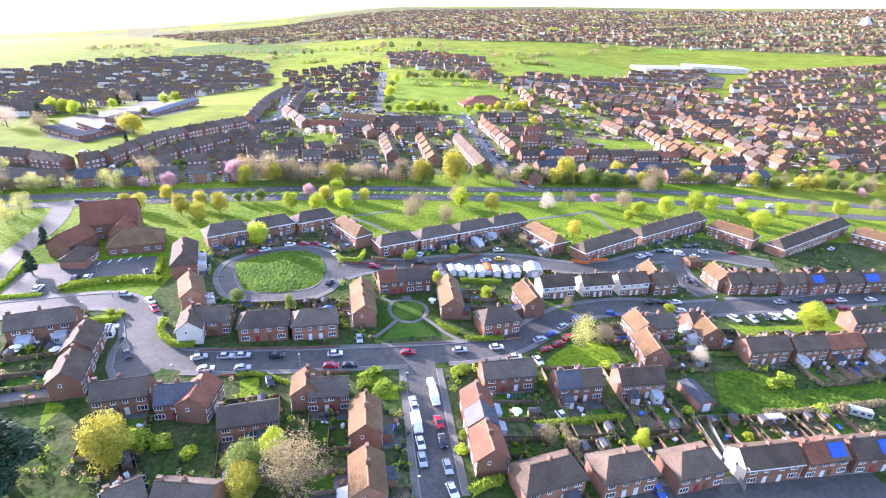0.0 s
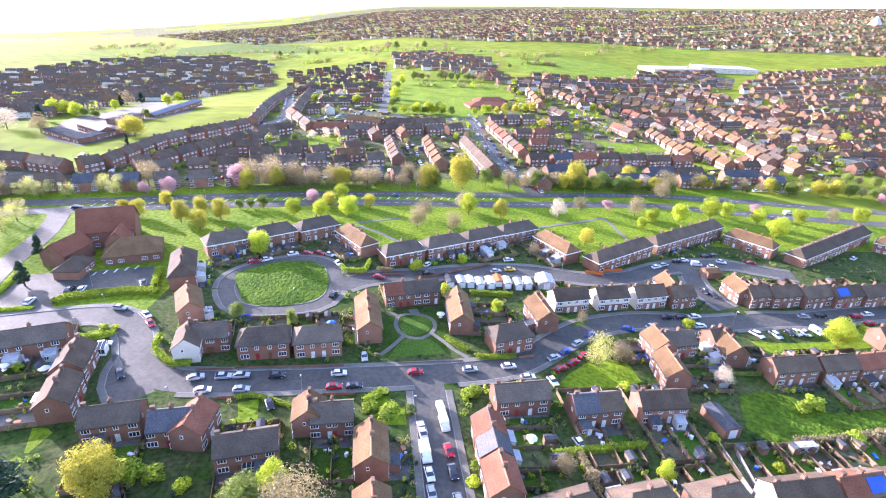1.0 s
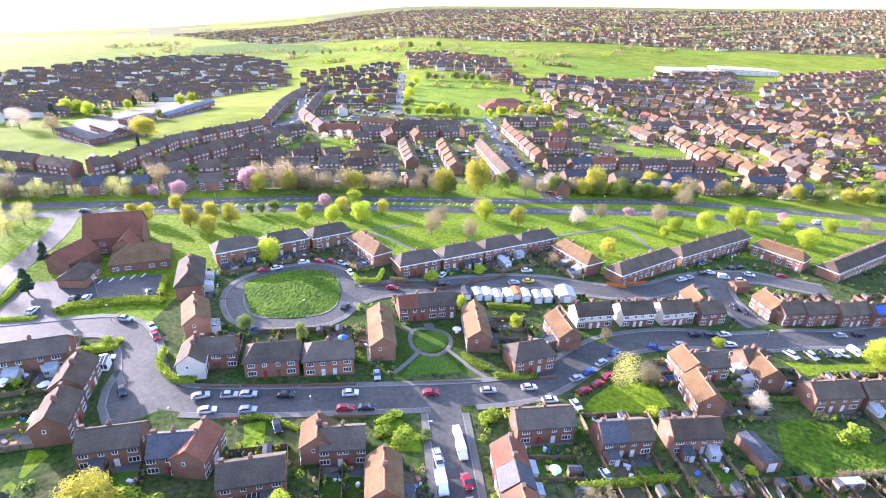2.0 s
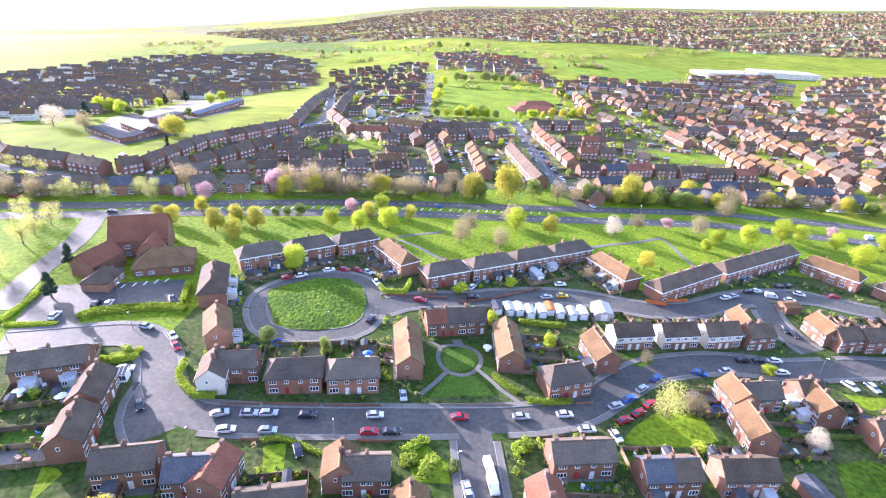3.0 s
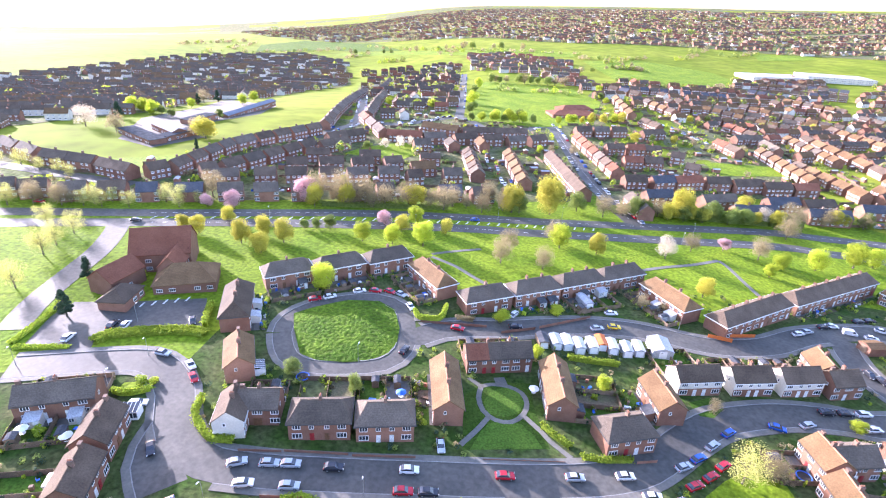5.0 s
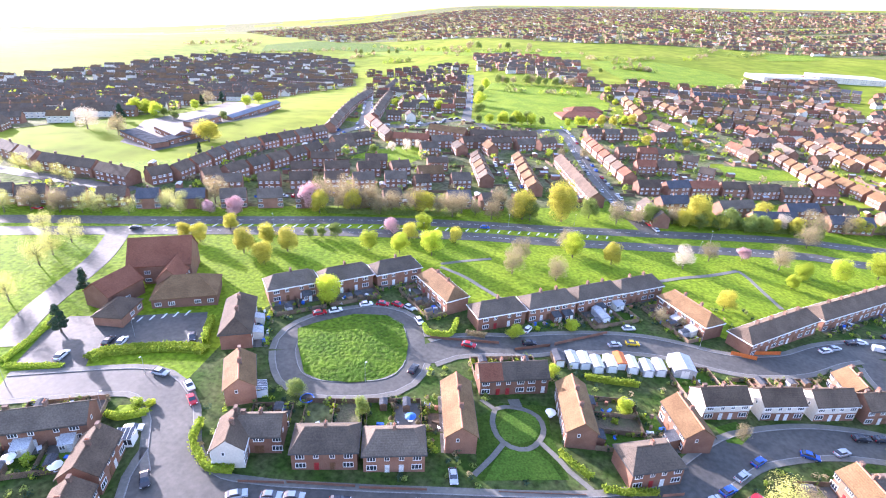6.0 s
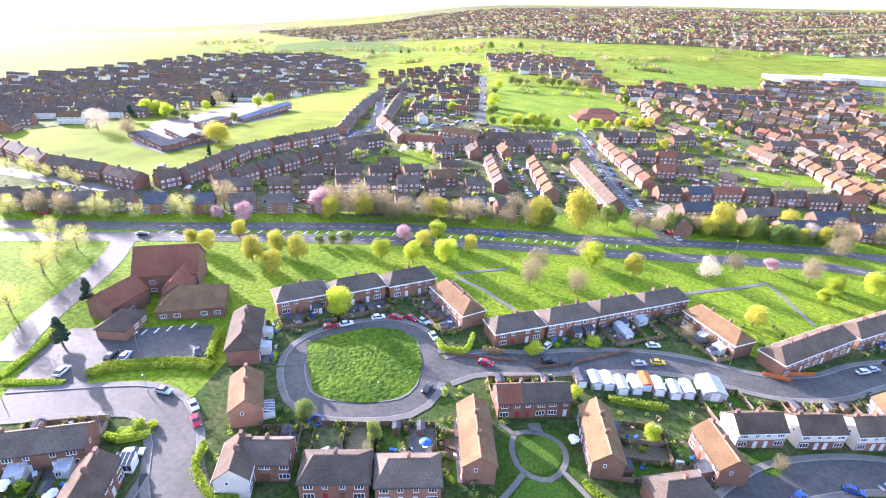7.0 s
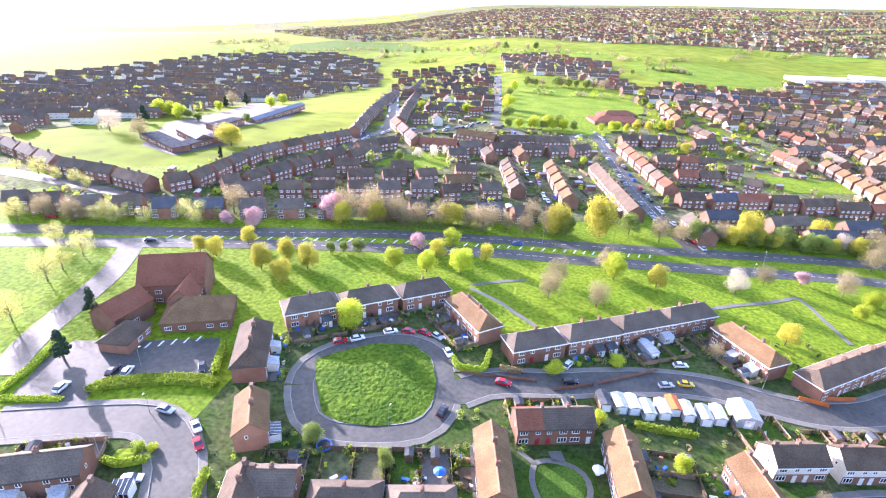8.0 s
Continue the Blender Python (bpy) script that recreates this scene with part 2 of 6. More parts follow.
def ribbon(name, line, a, b, lift, mat, drop=0.0, keep=None):
    """A strip between offsets a and b of a line, with a small edge."""
    s, f = sides(line), Form()
    for k in range(len(line) - 1):
        if keep and not keep(k):
            continue
        q = []
        for j in (k, k + 1):
            for o in (a, (a + b) / 2, b):
                p = line[j] + s[j] * o
                q.append((p.x, p.y, G(p.x, p.y) + lift))
        low = [(x, y, z - lift - 0.1) for x, y, z in (q[0], q[3], q[2], q[5])]
        f.add(q + low, [(0, 3, 4, 1), (1, 4, 5, 2), (6, 7, 3, 0), (2, 5, 9, 8)])
    return new(name, f.mesh(name, mat))


def road(pts, width, label, closed=False, mat=None):
    line = resample(pts, 4.0, closed)
    ROADS.append((line, width, label))
    k = len(ROADS)
    ob = ribbon("road", line, -width / 2, width / 2, 0.05 + 0.004 * k, mat or ASPHALT)
    tagged(ob, label, "road", kind="structure")
    return line


def footways(k, width=1.8):
    """Raised footways with kerbs on both sides of a road, broken where another road joins."""
    line, w, label = ROADS[k]
    s = sides(line)
    for sign in (-1, 1):
        def free(j):
            p = line[j] + s[j] * sign * (w / 2 + 0.9)
            return not on_road(p.x, p.y, 0.4, line)
        lo, hi = sorted((sign * w / 2, sign * (w / 2 + 0.2)))
        tagged(ribbon("kerb", line, lo, hi, 0.20, KERB, keep=free), "pale concrete kerb along the road", "kerb", kind="structure")
        lo, hi = sorted((sign * (w / 2 + 0.2), sign * (w / 2 + width)))
        tagged(ribbon("pavement", line, lo, hi, 0.18, FOOTWAY, keep=free), "worn grey tarmac footway beside the road", "pavement", kind="structure")


def markings(pts, label, width=0.2, dash=2.0, skip=2.0, angle=False, lift=0.13):
    """Painted dashes along a line on a road; angle: slanting hatch bars across it."""
    line, f = resample(pts, dash + skip), Form()
    s = sides(line)
    for p, n in zip(line, s):
        d = Vector((n.y, -n.x))
        a = (d * 0.5 + n * 0.9).normalized() * (dash / 2) if angle else d * dash / 2
        b = d * 0.3 if angle else n * width / 2
        q = [p - a - b, p + a - b, p + a + b, p - a + b]
        f.add([(v.x, v.y, G(v.x, v.y) + lift) for v in q], [(0, 1, 2, 3)])
    return tagged(new("road_marking", f.mesh("road_marking", PAINT)), label, "road marking", kind="stuff")


def path(pts, width, label):
    """A narrow paved path."""
    line = resample(pts, 2.0)
    return tagged(ribbon("path", line, -width / 2, width / 2, 0.13, FOOTWAY), label, "path", kind="structure")


def sheet(name, pts, lift, mat, label, category, step=12.0, dome=0.0):
    """A patch of ground laid over the terrain, flat or gently domed."""
    bm = bmesh.new()
    bm.faces.new([bm.verts.new((x, y, 0)) for x, y in pts])
    xs, ys = [p[0] for p in pts], [p[1] for p in pts]
    for axis, lo, hi in ((0, min(xs), max(xs)), (1, min(ys), max(ys))):
        n = min(60, int((hi - lo) / step))
        for k in range(1, n + 1):
            co, no = [0, 0, 0], [0, 0, 0]
            co[axis], no[axis] = lo + (hi - lo) * k / (n + 1), 1
            bmesh.ops.bisect_plane(bm, geom=bm.verts[:] + bm.edges[:] + bm.faces[:], plane_co=co, plane_no=no)
    mx, my, hx, hy = (min(xs) + max(xs)) / 2, (min(ys) + max(ys)) / 2, (max(xs) - min(xs)) / 2, (max(ys) - min(ys)) / 2
    for v in bm.verts:
        swell = dome * max(0.0, 1 - ((v.co.x - mx) / hx) ** 2 - ((v.co.y - my) / hy) ** 2) ** 0.7 if dome else 0.0
        v.co.z = G(v.co.x, v.co.y) + lift + swell
    for f in bm.faces:
        if f.normal.z < 0:
            f.normal_flip()
    me = bpy.data.meshes.new(name)
    bm.to_mesh(me)
    bm.free()
    me.materials.append(mat)
    return tagged(new(name, me), label, category, kind="structure")


def inside(x, y, poly):
    hit = False
    for k in range(len(poly)):
        (x0, y0), (x1, y1) = poly[k - 1], poly[k]
        if (y0 > y) != (y1 > y) and x < (x1 - x0) * (y - y0) / (y1 - y0) + x0:
            hit = not hit
    return hit


# ---- the ground, one sheet to the horizon ----
def build_ground():
    f = Form()
    radii = [0.0] + [8.0 * k for k in range(1, 80)]
    while radii[-1] < 4900:
        radii.append(radii[-1] * 1.035)
    n = 420
    verts = []
    for r in radii:
        for j in range(n):
            a = 2 * math.pi * j / n
            x, y = r * math.sin(a), r * math.cos(a)
            verts.append((x, y, G(x, y) - (40 if r > 4850 else 0)))
    f.add(verts, [(k * n + j, k * n + (j + 1) % n, (k + 1) * n + (j + 1) % n, (k + 1) * n + j) for k in range(len(radii) - 1) for j in range(n)])
    rng = random.Random(12)
    parcels = {(a, b): rng.random() for a in range(200) for b in range(200)}
    for k in range(len(f.f)):
        ring, turn = radii[k // n], k % n
        wooded = 0.75 if math.sin(2 * math.pi * turn / n) > -0.3 else 0.3
        far_parcel = ring > 2200 and parcels[k // n // 2, (turn + k // n // 2 * 3) // 6] < wooded
        f.i[k] = 0 if ring < 368 else 2 if far_parcel else 1
    me = f.mesh("ground", [GRASS, FAR_GRASS, GARDENS])
    me.flip_normals()
    tagged(new("ground", me), "bright spring grass over gently rolling ground", "ground", kind="structure")


build_ground()

# ---- houses ----
def lattice(xs, zs, holes, y0, y1):
    """A flat frame in one piece: cells of a grid, less the holes, with thickness."""
    f, n, m = Form(), len(xs), len(zs)
    verts = [(x, y, z) for y in (y0, y1) for z in zs for x in xs]
    at = lambda k, i, j: k * n * m + j * n + i
    full = {(i, j) for i in range(n - 1) for j in range(m - 1)} - set(holes)
    faces = []
    for i, j in sorted(full):
        faces += [(at(0, i, j), at(0, i + 1, j), at(0, i + 1, j + 1), at(0, i, j + 1)), (at(1, i, j), at(1, i, j + 1), at(1, i + 1, j + 1), at(1, i + 1, j))]
        for (di, dj), (a, b) in (((0, -1), ((i, j), (i + 1, j))), ((1, 0), ((i + 1, j), (i + 1, j + 1))), ((0, 1), ((i + 1, j + 1), (i, j + 1))), ((-1, 0), ((i, j + 1), (i, j)))):
            if (i + di, j + dj) not in full:
                faces.append((at(0, *b), at(0, *a), at(1, *a), at(1, *b)))
    return f.add(verts, faces)


def window_mesh(w, h, bars):
    t = 0.10
    xs = [-w / 2]
    for k in range(bars):
        x = -w / 2 + w * k / bars
        xs += [x + (t if k == 0 else t / 2), x + w / bars - (t if k == bars - 1 else t / 2)]
    xs.append(w / 2)
    frame_form = lattice(xs, [-0.08, 0.06, h - t, h], [(2 * k + 1, 1) for k in range(bars)], -0.06, 0.05)
    pane_form = Form().box(-w / 2 + 0.05, w / 2 - 0.05, -0.02, 0.03, 0.0, h - 0.05)
    both = Form()
    both.add(frame_form.v, frame_form.f, 0)
    both.add(pane_form.v, pane_form.f, 1)
    return frame_form.mesh("window", TRIM), pane_form.mesh("pane", GLASS), both.mesh("window", [TRIM, GLASS])


WINDOWS = {k: window_mesh(*k) for k in ((1.8, 1.15, 3), (2.2, 1.35, 3), (1.1, 1.05, 2), (0.7, 0.9, 1))}
DOOR_MESHES = []
for dm in DOORS:
    fd = Form().box(-0.5, 0.5, -0.06, 0.05, 0, 2.05)
    fd.box(-0.38, 0.38, -0.075, -0.06, 0.15, 0.9).box(-0.38, 0.38, -0.075, -0.06, 1.05, 1.85)
    DOOR_MESHES.append(fd.mesh("door", dm))
fc = Form().box(-0.48, 0.48, -0.32, 0.32, -1.6, 0.75).box(-0.54, 0.54, -0.38, 0.38, 0.75, 0.88)
CHIMNEY = fc.mesh("chimney", STACK)
fc = Form()
for x in (-0.3, 0.0, 0.3):
    fc.tube([(x, 0, 0.88), (x, 0, 1.25)], [0.12, 0.09], 8)
POTS = fc.mesh("chimney_pot", CLAY)
WORDS = {"brown": "brown tiled", "grey": "grey-brown tiled", "slate": "dark slate", "tan": "sandy brown tiled", "red": "red tiled"}


def house(x, y, rot, L, D=None, kind="g", roof="brown", wall="brick", eave=5.0, ridge=None, near=True, group="", name="", patch=None, plots=(-1, 1), solar=None, plain_front=False):
    """A two-storey house or terrace, its ridge along its own x; gabled (g) or hipped (h)."""
    D, ridge = D or (7.0 if kind == "g" and near else 8.0), ridge or (7.6 if kind == "g" and near else 8.0)
    units = max(2, round(L / 6.8))
    what = "semi-detached pair of houses" if units == 2 else "terrace of houses"
    if not name:
        name = "semi_detached_house" if units == 2 else "terraced_house"
    words = ("white-rendered" if wall == "white" else "red-brick") + " " + what + " under a " + ("hipped" if kind == "h" else "gabled") + " " + WORDS[roof] + " roof"
    base = stand(name, x, y, rot, words, "house", group)
    base.location.z -= 0.1
    HOUSES.append((x, y, math.radians(rot), L, D, plots))
    h, d, o = L / 2, D / 2, 0.35
    rise = ridge - eave
    f = Form()
    if kind == "g":
        f.prism([(-d, -0.6), (d, -0.6), (d, eave), (0, ridge - 0.12), (-d, eave)], -h, h)
    else:
        f.box(-h, h, -d, d, -0.6, eave)
    part("wall", f.mesh("wall", BRICK), base)
    if wall == "white":
        fw = Form()
        if near and not plain_front:
            fw.box(-h - 0.03, h + 0.03, -d - 0.03, -d + 0.1, 2.6, eave - 0.05).box(-h - 0.03, h + 0.03, d - 0.1, d + 0.03, 2.6, eave - 0.05)
        if kind == "g":
            for x0, x1 in ((-h - 0.04, -h + 0.1), (h - 0.1, h + 0.04)):
                fw.prism([(-d, 0.0), (d, 0.0), (d, eave), (0, ridge - 0.15), (-d, eave)], x0, x1)
        if fw.v:
            part("render_coat", fw.mesh("render_coat", WHITE), base, None, "white painted render")
    slope = rise / d
    dz = o * slope
    f = Form()
    if kind == "g":
        e = eave - dz
        f.prism([(-d - o, e), (-0.01, ridge), (0.01, ridge), (d + o, e), (d + o, e + 0.2), (0.01, ridge + 0.22), (-0.01, ridge + 0.22), (-d - o, e + 0.2)], -h - 0.2, h + 0.2)
        k = h + 0.2
    else:
        e, X, Y, k = eave - 0.05, h + o, d + o, max(0.3, h - D * 0.30)
        f.add([(-X, -Y, e), (X, -Y, e), (X, Y, e), (-X, Y, e), (-X, -Y, e + 0.15), (X, -Y, e + 0.15), (X, Y, e + 0.15), (-X, Y, e + 0.15), (-k, 0, ridge + 0.2), (k, 0, ridge + 0.2)],
              [(0, 3, 2, 1), (0, 1, 5, 4), (1, 2, 6, 5), (2, 3, 7, 6), (3, 0, 4, 7), (4, 5, 9, 8), (6, 7, 8, 9), (5, 6, 9), (7, 4, 8)])
    part("roof", f.mesh("roof", ROOFS[roof]), base)
    if solar:
        p = [(t * -(d + o) * u, eave - 0.35 + (ridge - eave + 0.35) * (1 - u) + w) for t, u, w in ((1, 0.85, 0.3), (1, 0.2, 0.3), (1, 0.2, 0.38), (1, 0.85, 0.38))]
        part("solar_panel", Form().prism(p, -h + solar[0] * L, -h + solar[1] * L).mesh("solar_panel", BLUE), base, None, "bright blue solar panels on the roof")
    if patch:
        tint, a0, a1 = patch
        e = eave - o * rise / d
        part("roof_section", Form().prism([(-d - o - 0.03, e + 0.1), (-0.01, ridge + 0.1), (0.01, ridge + 0.1), (d + o + 0.03, e + 0.1), (d + o + 0.03, e + 0.24), (0.01, ridge + 0.27), (-0.01, ridge + 0.27), (-d - o - 0.03, e + 0.24)], -h + a0 * L, -h + a1 * L).mesh("roof_section", ROOFS[tint]), base, None, "one household's roof in " + WORDS[tint].replace(" tiled", "") + " tiles")
    if near:
        part("ridge_tiles", Form().prism([(-0.2, ridge + 0.1), (0.2, ridge + 0.1), (0.09, ridge + 0.32), (-0.09, ridge + 0.32)], -k - 0.02, k + 0.02).mesh("ridge_tiles", CLAY if roof in ("red", "tan") else ROOFS[roof]), base)
    if kind == "h":
        X, Y = h + o + 0.1, d + o + 0.1
        ring = lattice([-X, -X + 0.14, X - 0.14, X], [-Y, -Y + 0.14, Y - 0.14, Y], [(1, 1)], -eave - 0.06, 0.25 - eave)
        ring.v = [(x, z, -y) for x, y, z in ring.v]
        part("fascia", ring.mesh("fascia", TRIM if plots == (-1,) else GUTTER), base, None, "white fascia board and gutter" if plots == (-1,) else "dark gutter")
    elif near:
        for s in (-1, 1):
            y0 = s * (d + o + 0.04)
            part("gutter", Form().box(-h - 0.25, h + 0.25, y0 - 0.07, y0 + 0.07, eave - dz - 0.16, eave - dz + 0.02).mesh("gutter", TRIM if wall == "white" else GUTTER), base, None, "white gutter" if wall == "white" else "dark gutter")
    for k in range(units - 1 if units > 2 else 1):
        cx = (k + 1) * L / units - h if units > 2 else 0.0
        c = part("chimney", CHIMNEY, base, pose(cx, 0.25, ridge + 0.35, 0, 0, 90))
        if near:
            part("chimney_pot", POTS, c)
    if units == 2 and near and kind == "g":
        part("chimney", CHIMNEY, base, pose(-h + 0.9, 0.2, ridge + 0.3))
    rng = random.Random(round(x * 7 + y * 13))
    u = L / units
    far, fine = math.hypot(x, y) > 300, math.hypot(x, y) < 165
    if far:
        fw = Form()
        for s in (-1, 1):
            for k in range(units):
                cx = -h + u * (k + 0.5)
                for z in (0.85, 3.35):
                    for dx in (-1.4, 1.4):
                        fw.box(cx + dx - 0.75, cx + dx + 0.75, s * (d + 0.02) - 0.04, s * (d + 0.02) + 0.04, z, z + 1.15)
                        for e in (-0.34, 0.34):
                            fw.box(cx + dx + e - 0.22, cx + dx + e + 0.22, s * (d + 0.04) - 0.04, s * (d + 0.04) + 0.04, z + 0.4, z + 1.0, 1)
        tagged(part("window", fw.mesh("window", [TRIM, GLASS]), base), kind="stuff")
        return base
    for s in (-1, 1):
        for k in range(units):
            cx = -h + u * (k + 0.5)
            flip = -1 if k % 2 else 1
            turn = 0 if s < 0 else 180
            for w, dx, z, always in (((1.8, 1.15, 3), -1.55, 3.35, True), ((1.1, 1.05, 2), 1.7, 3.4, False), ((2.2, 1.35, 3), -1.5, 0.85, True)):
                a, p, both = WINDOWS[w]
                m = pose(cx + flip * dx, s * (d + 0.03), z, 0, 0, turn)
                if near and fine:
                    part("pane", p, part("window", a, base, m))
                elif near or always:
                    part("window", both, base, m)
            if near:
                part("door", DOOR_MESHES[rng.choice((0, 0, 0, 0, 1, 2, 2))], base, pose(cx + flip * 1.75, s * (d + 0.03), 0.12, 0, 0, turn))
    if near and kind == "g":
        for s in (-1, 1):
            a, p, both = WINDOWS[(0.7, 0.9, 1)]
            ob = part("window", a, base, pose(s * (h + 0.03 + (0.02 if wall == "white" else 0)), -0.8, 3.6, 0, 0, 90 * s))
            part("pane", p, ob)
    return base

# ---- roads, footways and green sheets ----
road([(-133.6, 128.5), (-124.0, 132.7), (-112.8, 137.4), (-104.9, 139.7), (-98.2, 137.8), (-91.0, 131.5), (-85.6, 123.1), (-79.0, 116.8), (-71.9, 114.0), (-64.8, 114.3), (-57.5, 115.2), (-49.8, 116.7), (-39.3, 118.7), (-28.6, 121.0), (-15.1, 123.8), (-4.0, 126.3), (7.5, 129.5), (17.0, 133.6), (22.9, 138.3), (28.6, 144.2), (34.0, 149.8), (41.9, 156.3), (54.2, 161.9), (63.9, 164.7), (74.6, 166.0), (85.4, 166.2), (111.6, 173.4), (124.0, 175.4), (142.8, 181.6), (162.2, 187.3), (174.3, 191.0)], 8.5, 'worn asphalt estate road with pale patches and parked cars')
road([(-85.1, 122.3), (-83.9, 115.8), (-81.9, 111.5), (-76.5, 106.1)], 9, 'short asphalt spur beside brick houses')
road([(-7.1, 122.5), (-4.6, 108.5), (-1.9, 93.2), (1.0, 77.6)], 8.5, 'asphalt side street with parked vans and cars')
road([(-77.6, 161.1), (-71.4, 151.5), (-64.2, 149.1), (-54.4, 151.2), (-46.0, 155.1), (-42.2, 162.7), (-43.5, 173.6), (-48.0, 184.3), (-57.3, 187.8), (-66.7, 183.6), (-74.8, 176.8), (-78.5, 169.1)], 5.2, 'pale asphalt ring road round the oval green', True)
road([(-43.4, 168.6), (-39.3, 170.7), (-33.9, 175.8), (-24.8, 179.6), (-14.3, 182.5), (-3.6, 186.9), (10.8, 191.8), (24.0, 194.2), (34.5, 193.9), (44.4, 192.3), (54.7, 192.9), (68.4, 197.7), (81.6, 206.6), (92.6, 211.8), (104.2, 215.9), (114.4, 217.8), (120.7, 216.3), (126.8, 214.6), (134.8, 212.9), (140.5, 211.9)], 8.5, 'asphalt crescent behind the terraces')
road([(95.4, 209.5), (93.3, 197.6), (94.4, 186.6), (98.1, 178.5)], 8, 'short asphalt link between two streets')
road([(-267.9, 184.8), (-219.4, 204.9), (-164.1, 224.9), (-125.2, 240.4), (-83.3, 256.7), (-37.8, 269.5), (-2.7, 277.7), (99.4, 303.8), (132.4, 306.6), (164.7, 308.0), (197.5, 307.0), (260.0, 305.5)], 8, 'northern carriageway of the main road')
road([(-255.1, 176.9), (-209.2, 196.2), (-157.7, 216.5), (-120.0, 230.7), (-79.3, 244.0), (-36.3, 256.5), (-3.1, 263.2), (96.9, 286.5), (124.8, 287.6), (154.3, 286.9), (185.3, 286.5), (244.5, 286.0)], 8, 'southern carriageway of the main road')
road([(43.2, 286.2), (38.6, 299.2), (31.0, 323.4), (19.7, 382.6), (8.5, 468.0), (1.0, 500.3)], 9, 'straight residential road leading away')
road([(-146.1, 141.5), (-151.4, 155.4), (-155.2, 171.8), (-158.9, 188.6), (-163.9, 201.6), (-168.5, 211.0)], 8, 'sunlit pale access road beside the church')
road([(41.2, 80.6), (64.1, 83.8), (102.2, 91.1)], 8, 'asphalt street before the front row of houses')
road([(-241.2, 757.9), (-153.9, 468.5), (-152.9, 412.1), (-159.5, 369.4)], 9, 'residential road climbing between terraces')
road([(-116.1, 835.2), (-88.5, 614.2), (-74.9, 497.8)], 8, 'straight road beside the park')
road([(1.0, 500.3), (-38.2, 453.9), (-74.9, 497.8), (-117.3, 447.8), (-147.7, 446.7)], 8, 'curving residential road past terraces')
road([(-285.5, 258.4), (-229.5, 253.3), (-193.8, 252.5)], 8, 'pale curved road in front of the far houses')

sheet('garden_ground', [(-93, 178), (-88, 189), (-59, 210), (-41, 202), (-22, 194), (24, 225), (40, 213), (55, 203), (103, 238), (133, 237), (173, 243), (215, 250), (230, 150), (150, 60), (110, 30), (-110, 30), (-140, 60), (-140, 124), (-95, 142), (-95, 172)], 0.02, ROUGH_GROUND, 'shaded rough grass and earth between the houses', 'gardens', 12)
OPEN_GREENS = []
sheet('lawn', [(78.8, 128.9), (87.1, 132.0), (93.8, 131.0), (102.2, 124.8), (131.8, 131.9), (144.2, 134.1), (136.4, 124.1), (124.3, 121.6), (109.2, 117.8), (99.1, 114.7), (79.7, 111.5), (75.0, 115.5)], 0.055, TUFTS, 'rough sunlit grass field between back gardens', 'lawn', 8)
OPEN_GREENS.append([(78.8, 128.9), (87.1, 132.0), (93.8, 131.0), (102.2, 124.8), (131.8, 131.9), (144.2, 134.1), (136.4, 124.1), (124.3, 121.6), (109.2, 117.8), (99.1, 114.7), (79.7, 111.5), (75.0, 115.5)])
sheet('lawn', [(28.0, 125.6), (32.2, 131.4), (37.4, 136.6), (42.6, 140.8), (44.5, 140.8), (51.3, 138.7), (52.7, 131.0), (44.7, 127.5), (37.2, 125.6)], 0.055, GRASS, 'bright triangular green under a pale tree', 'lawn', 8)
OPEN_GREENS.append([(28.0, 125.6), (32.2, 131.4), (37.4, 136.6), (42.6, 140.8), (44.5, 140.8), (51.3, 138.7), (52.7, 131.0), (44.7, 127.5), (37.2, 125.6)])
sheet('lawn', [(94.3, 160.2), (96.5, 158.0), (107.8, 158.6), (123.5, 161.7), (141.5, 173.3), (143.6, 164.2), (145.0, 163.1), (129.9, 158.3), (116.6, 156.8), (99.7, 151.8)], 0.055, GRASS, 'sunlit grass strip beside parked cars', 'lawn', 8)
OPEN_GREENS.append([(94.3, 160.2), (96.5, 158.0), (107.8, 158.6), (123.5, 161.7), (141.5, 173.3), (143.6, 164.2), (145.0, 163.1), (129.9, 158.3), (116.6, 156.8), (99.7, 151.8)])
# Brighter GRASS on the next three lawns paints in sun between house shadows.
sheet('lawn', [(-104.1, 126.9), (-104.1, 131.0), (-99.5, 132.8), (-95.9, 131.4), (-100.2, 127.3)], 0.055, GRASS, 'small front lawn in brighter grass as if sunlit', 'lawn', 8)
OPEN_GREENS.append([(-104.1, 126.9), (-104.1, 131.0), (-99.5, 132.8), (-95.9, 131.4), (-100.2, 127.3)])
sheet('lawn', [(-89.8, 82.5), (-90.5, 85.4), (-90.3, 86.9), (-88.2, 85.9), (-86.1, 80.7), (-85.3, 79.1)], 0.055, GRASS, 'back lawn patch in brighter grass as if sunlit', 'lawn', 8)
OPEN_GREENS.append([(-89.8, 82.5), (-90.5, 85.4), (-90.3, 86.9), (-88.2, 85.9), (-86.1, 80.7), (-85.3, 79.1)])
sheet('lawn', [(-89.3, 87.7), (-92.7, 94.5), (-89.7, 94.8), (-87.6, 93.7), (-88.4, 87.8)], 0.055, GRASS, 'back lawn patch in brighter grass as if sunlit', 'lawn', 8)
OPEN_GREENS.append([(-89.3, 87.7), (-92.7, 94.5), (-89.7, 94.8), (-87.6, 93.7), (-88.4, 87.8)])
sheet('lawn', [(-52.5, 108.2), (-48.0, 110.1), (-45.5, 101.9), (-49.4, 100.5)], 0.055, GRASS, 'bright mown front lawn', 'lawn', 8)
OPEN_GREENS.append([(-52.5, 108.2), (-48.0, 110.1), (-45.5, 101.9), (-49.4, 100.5)])
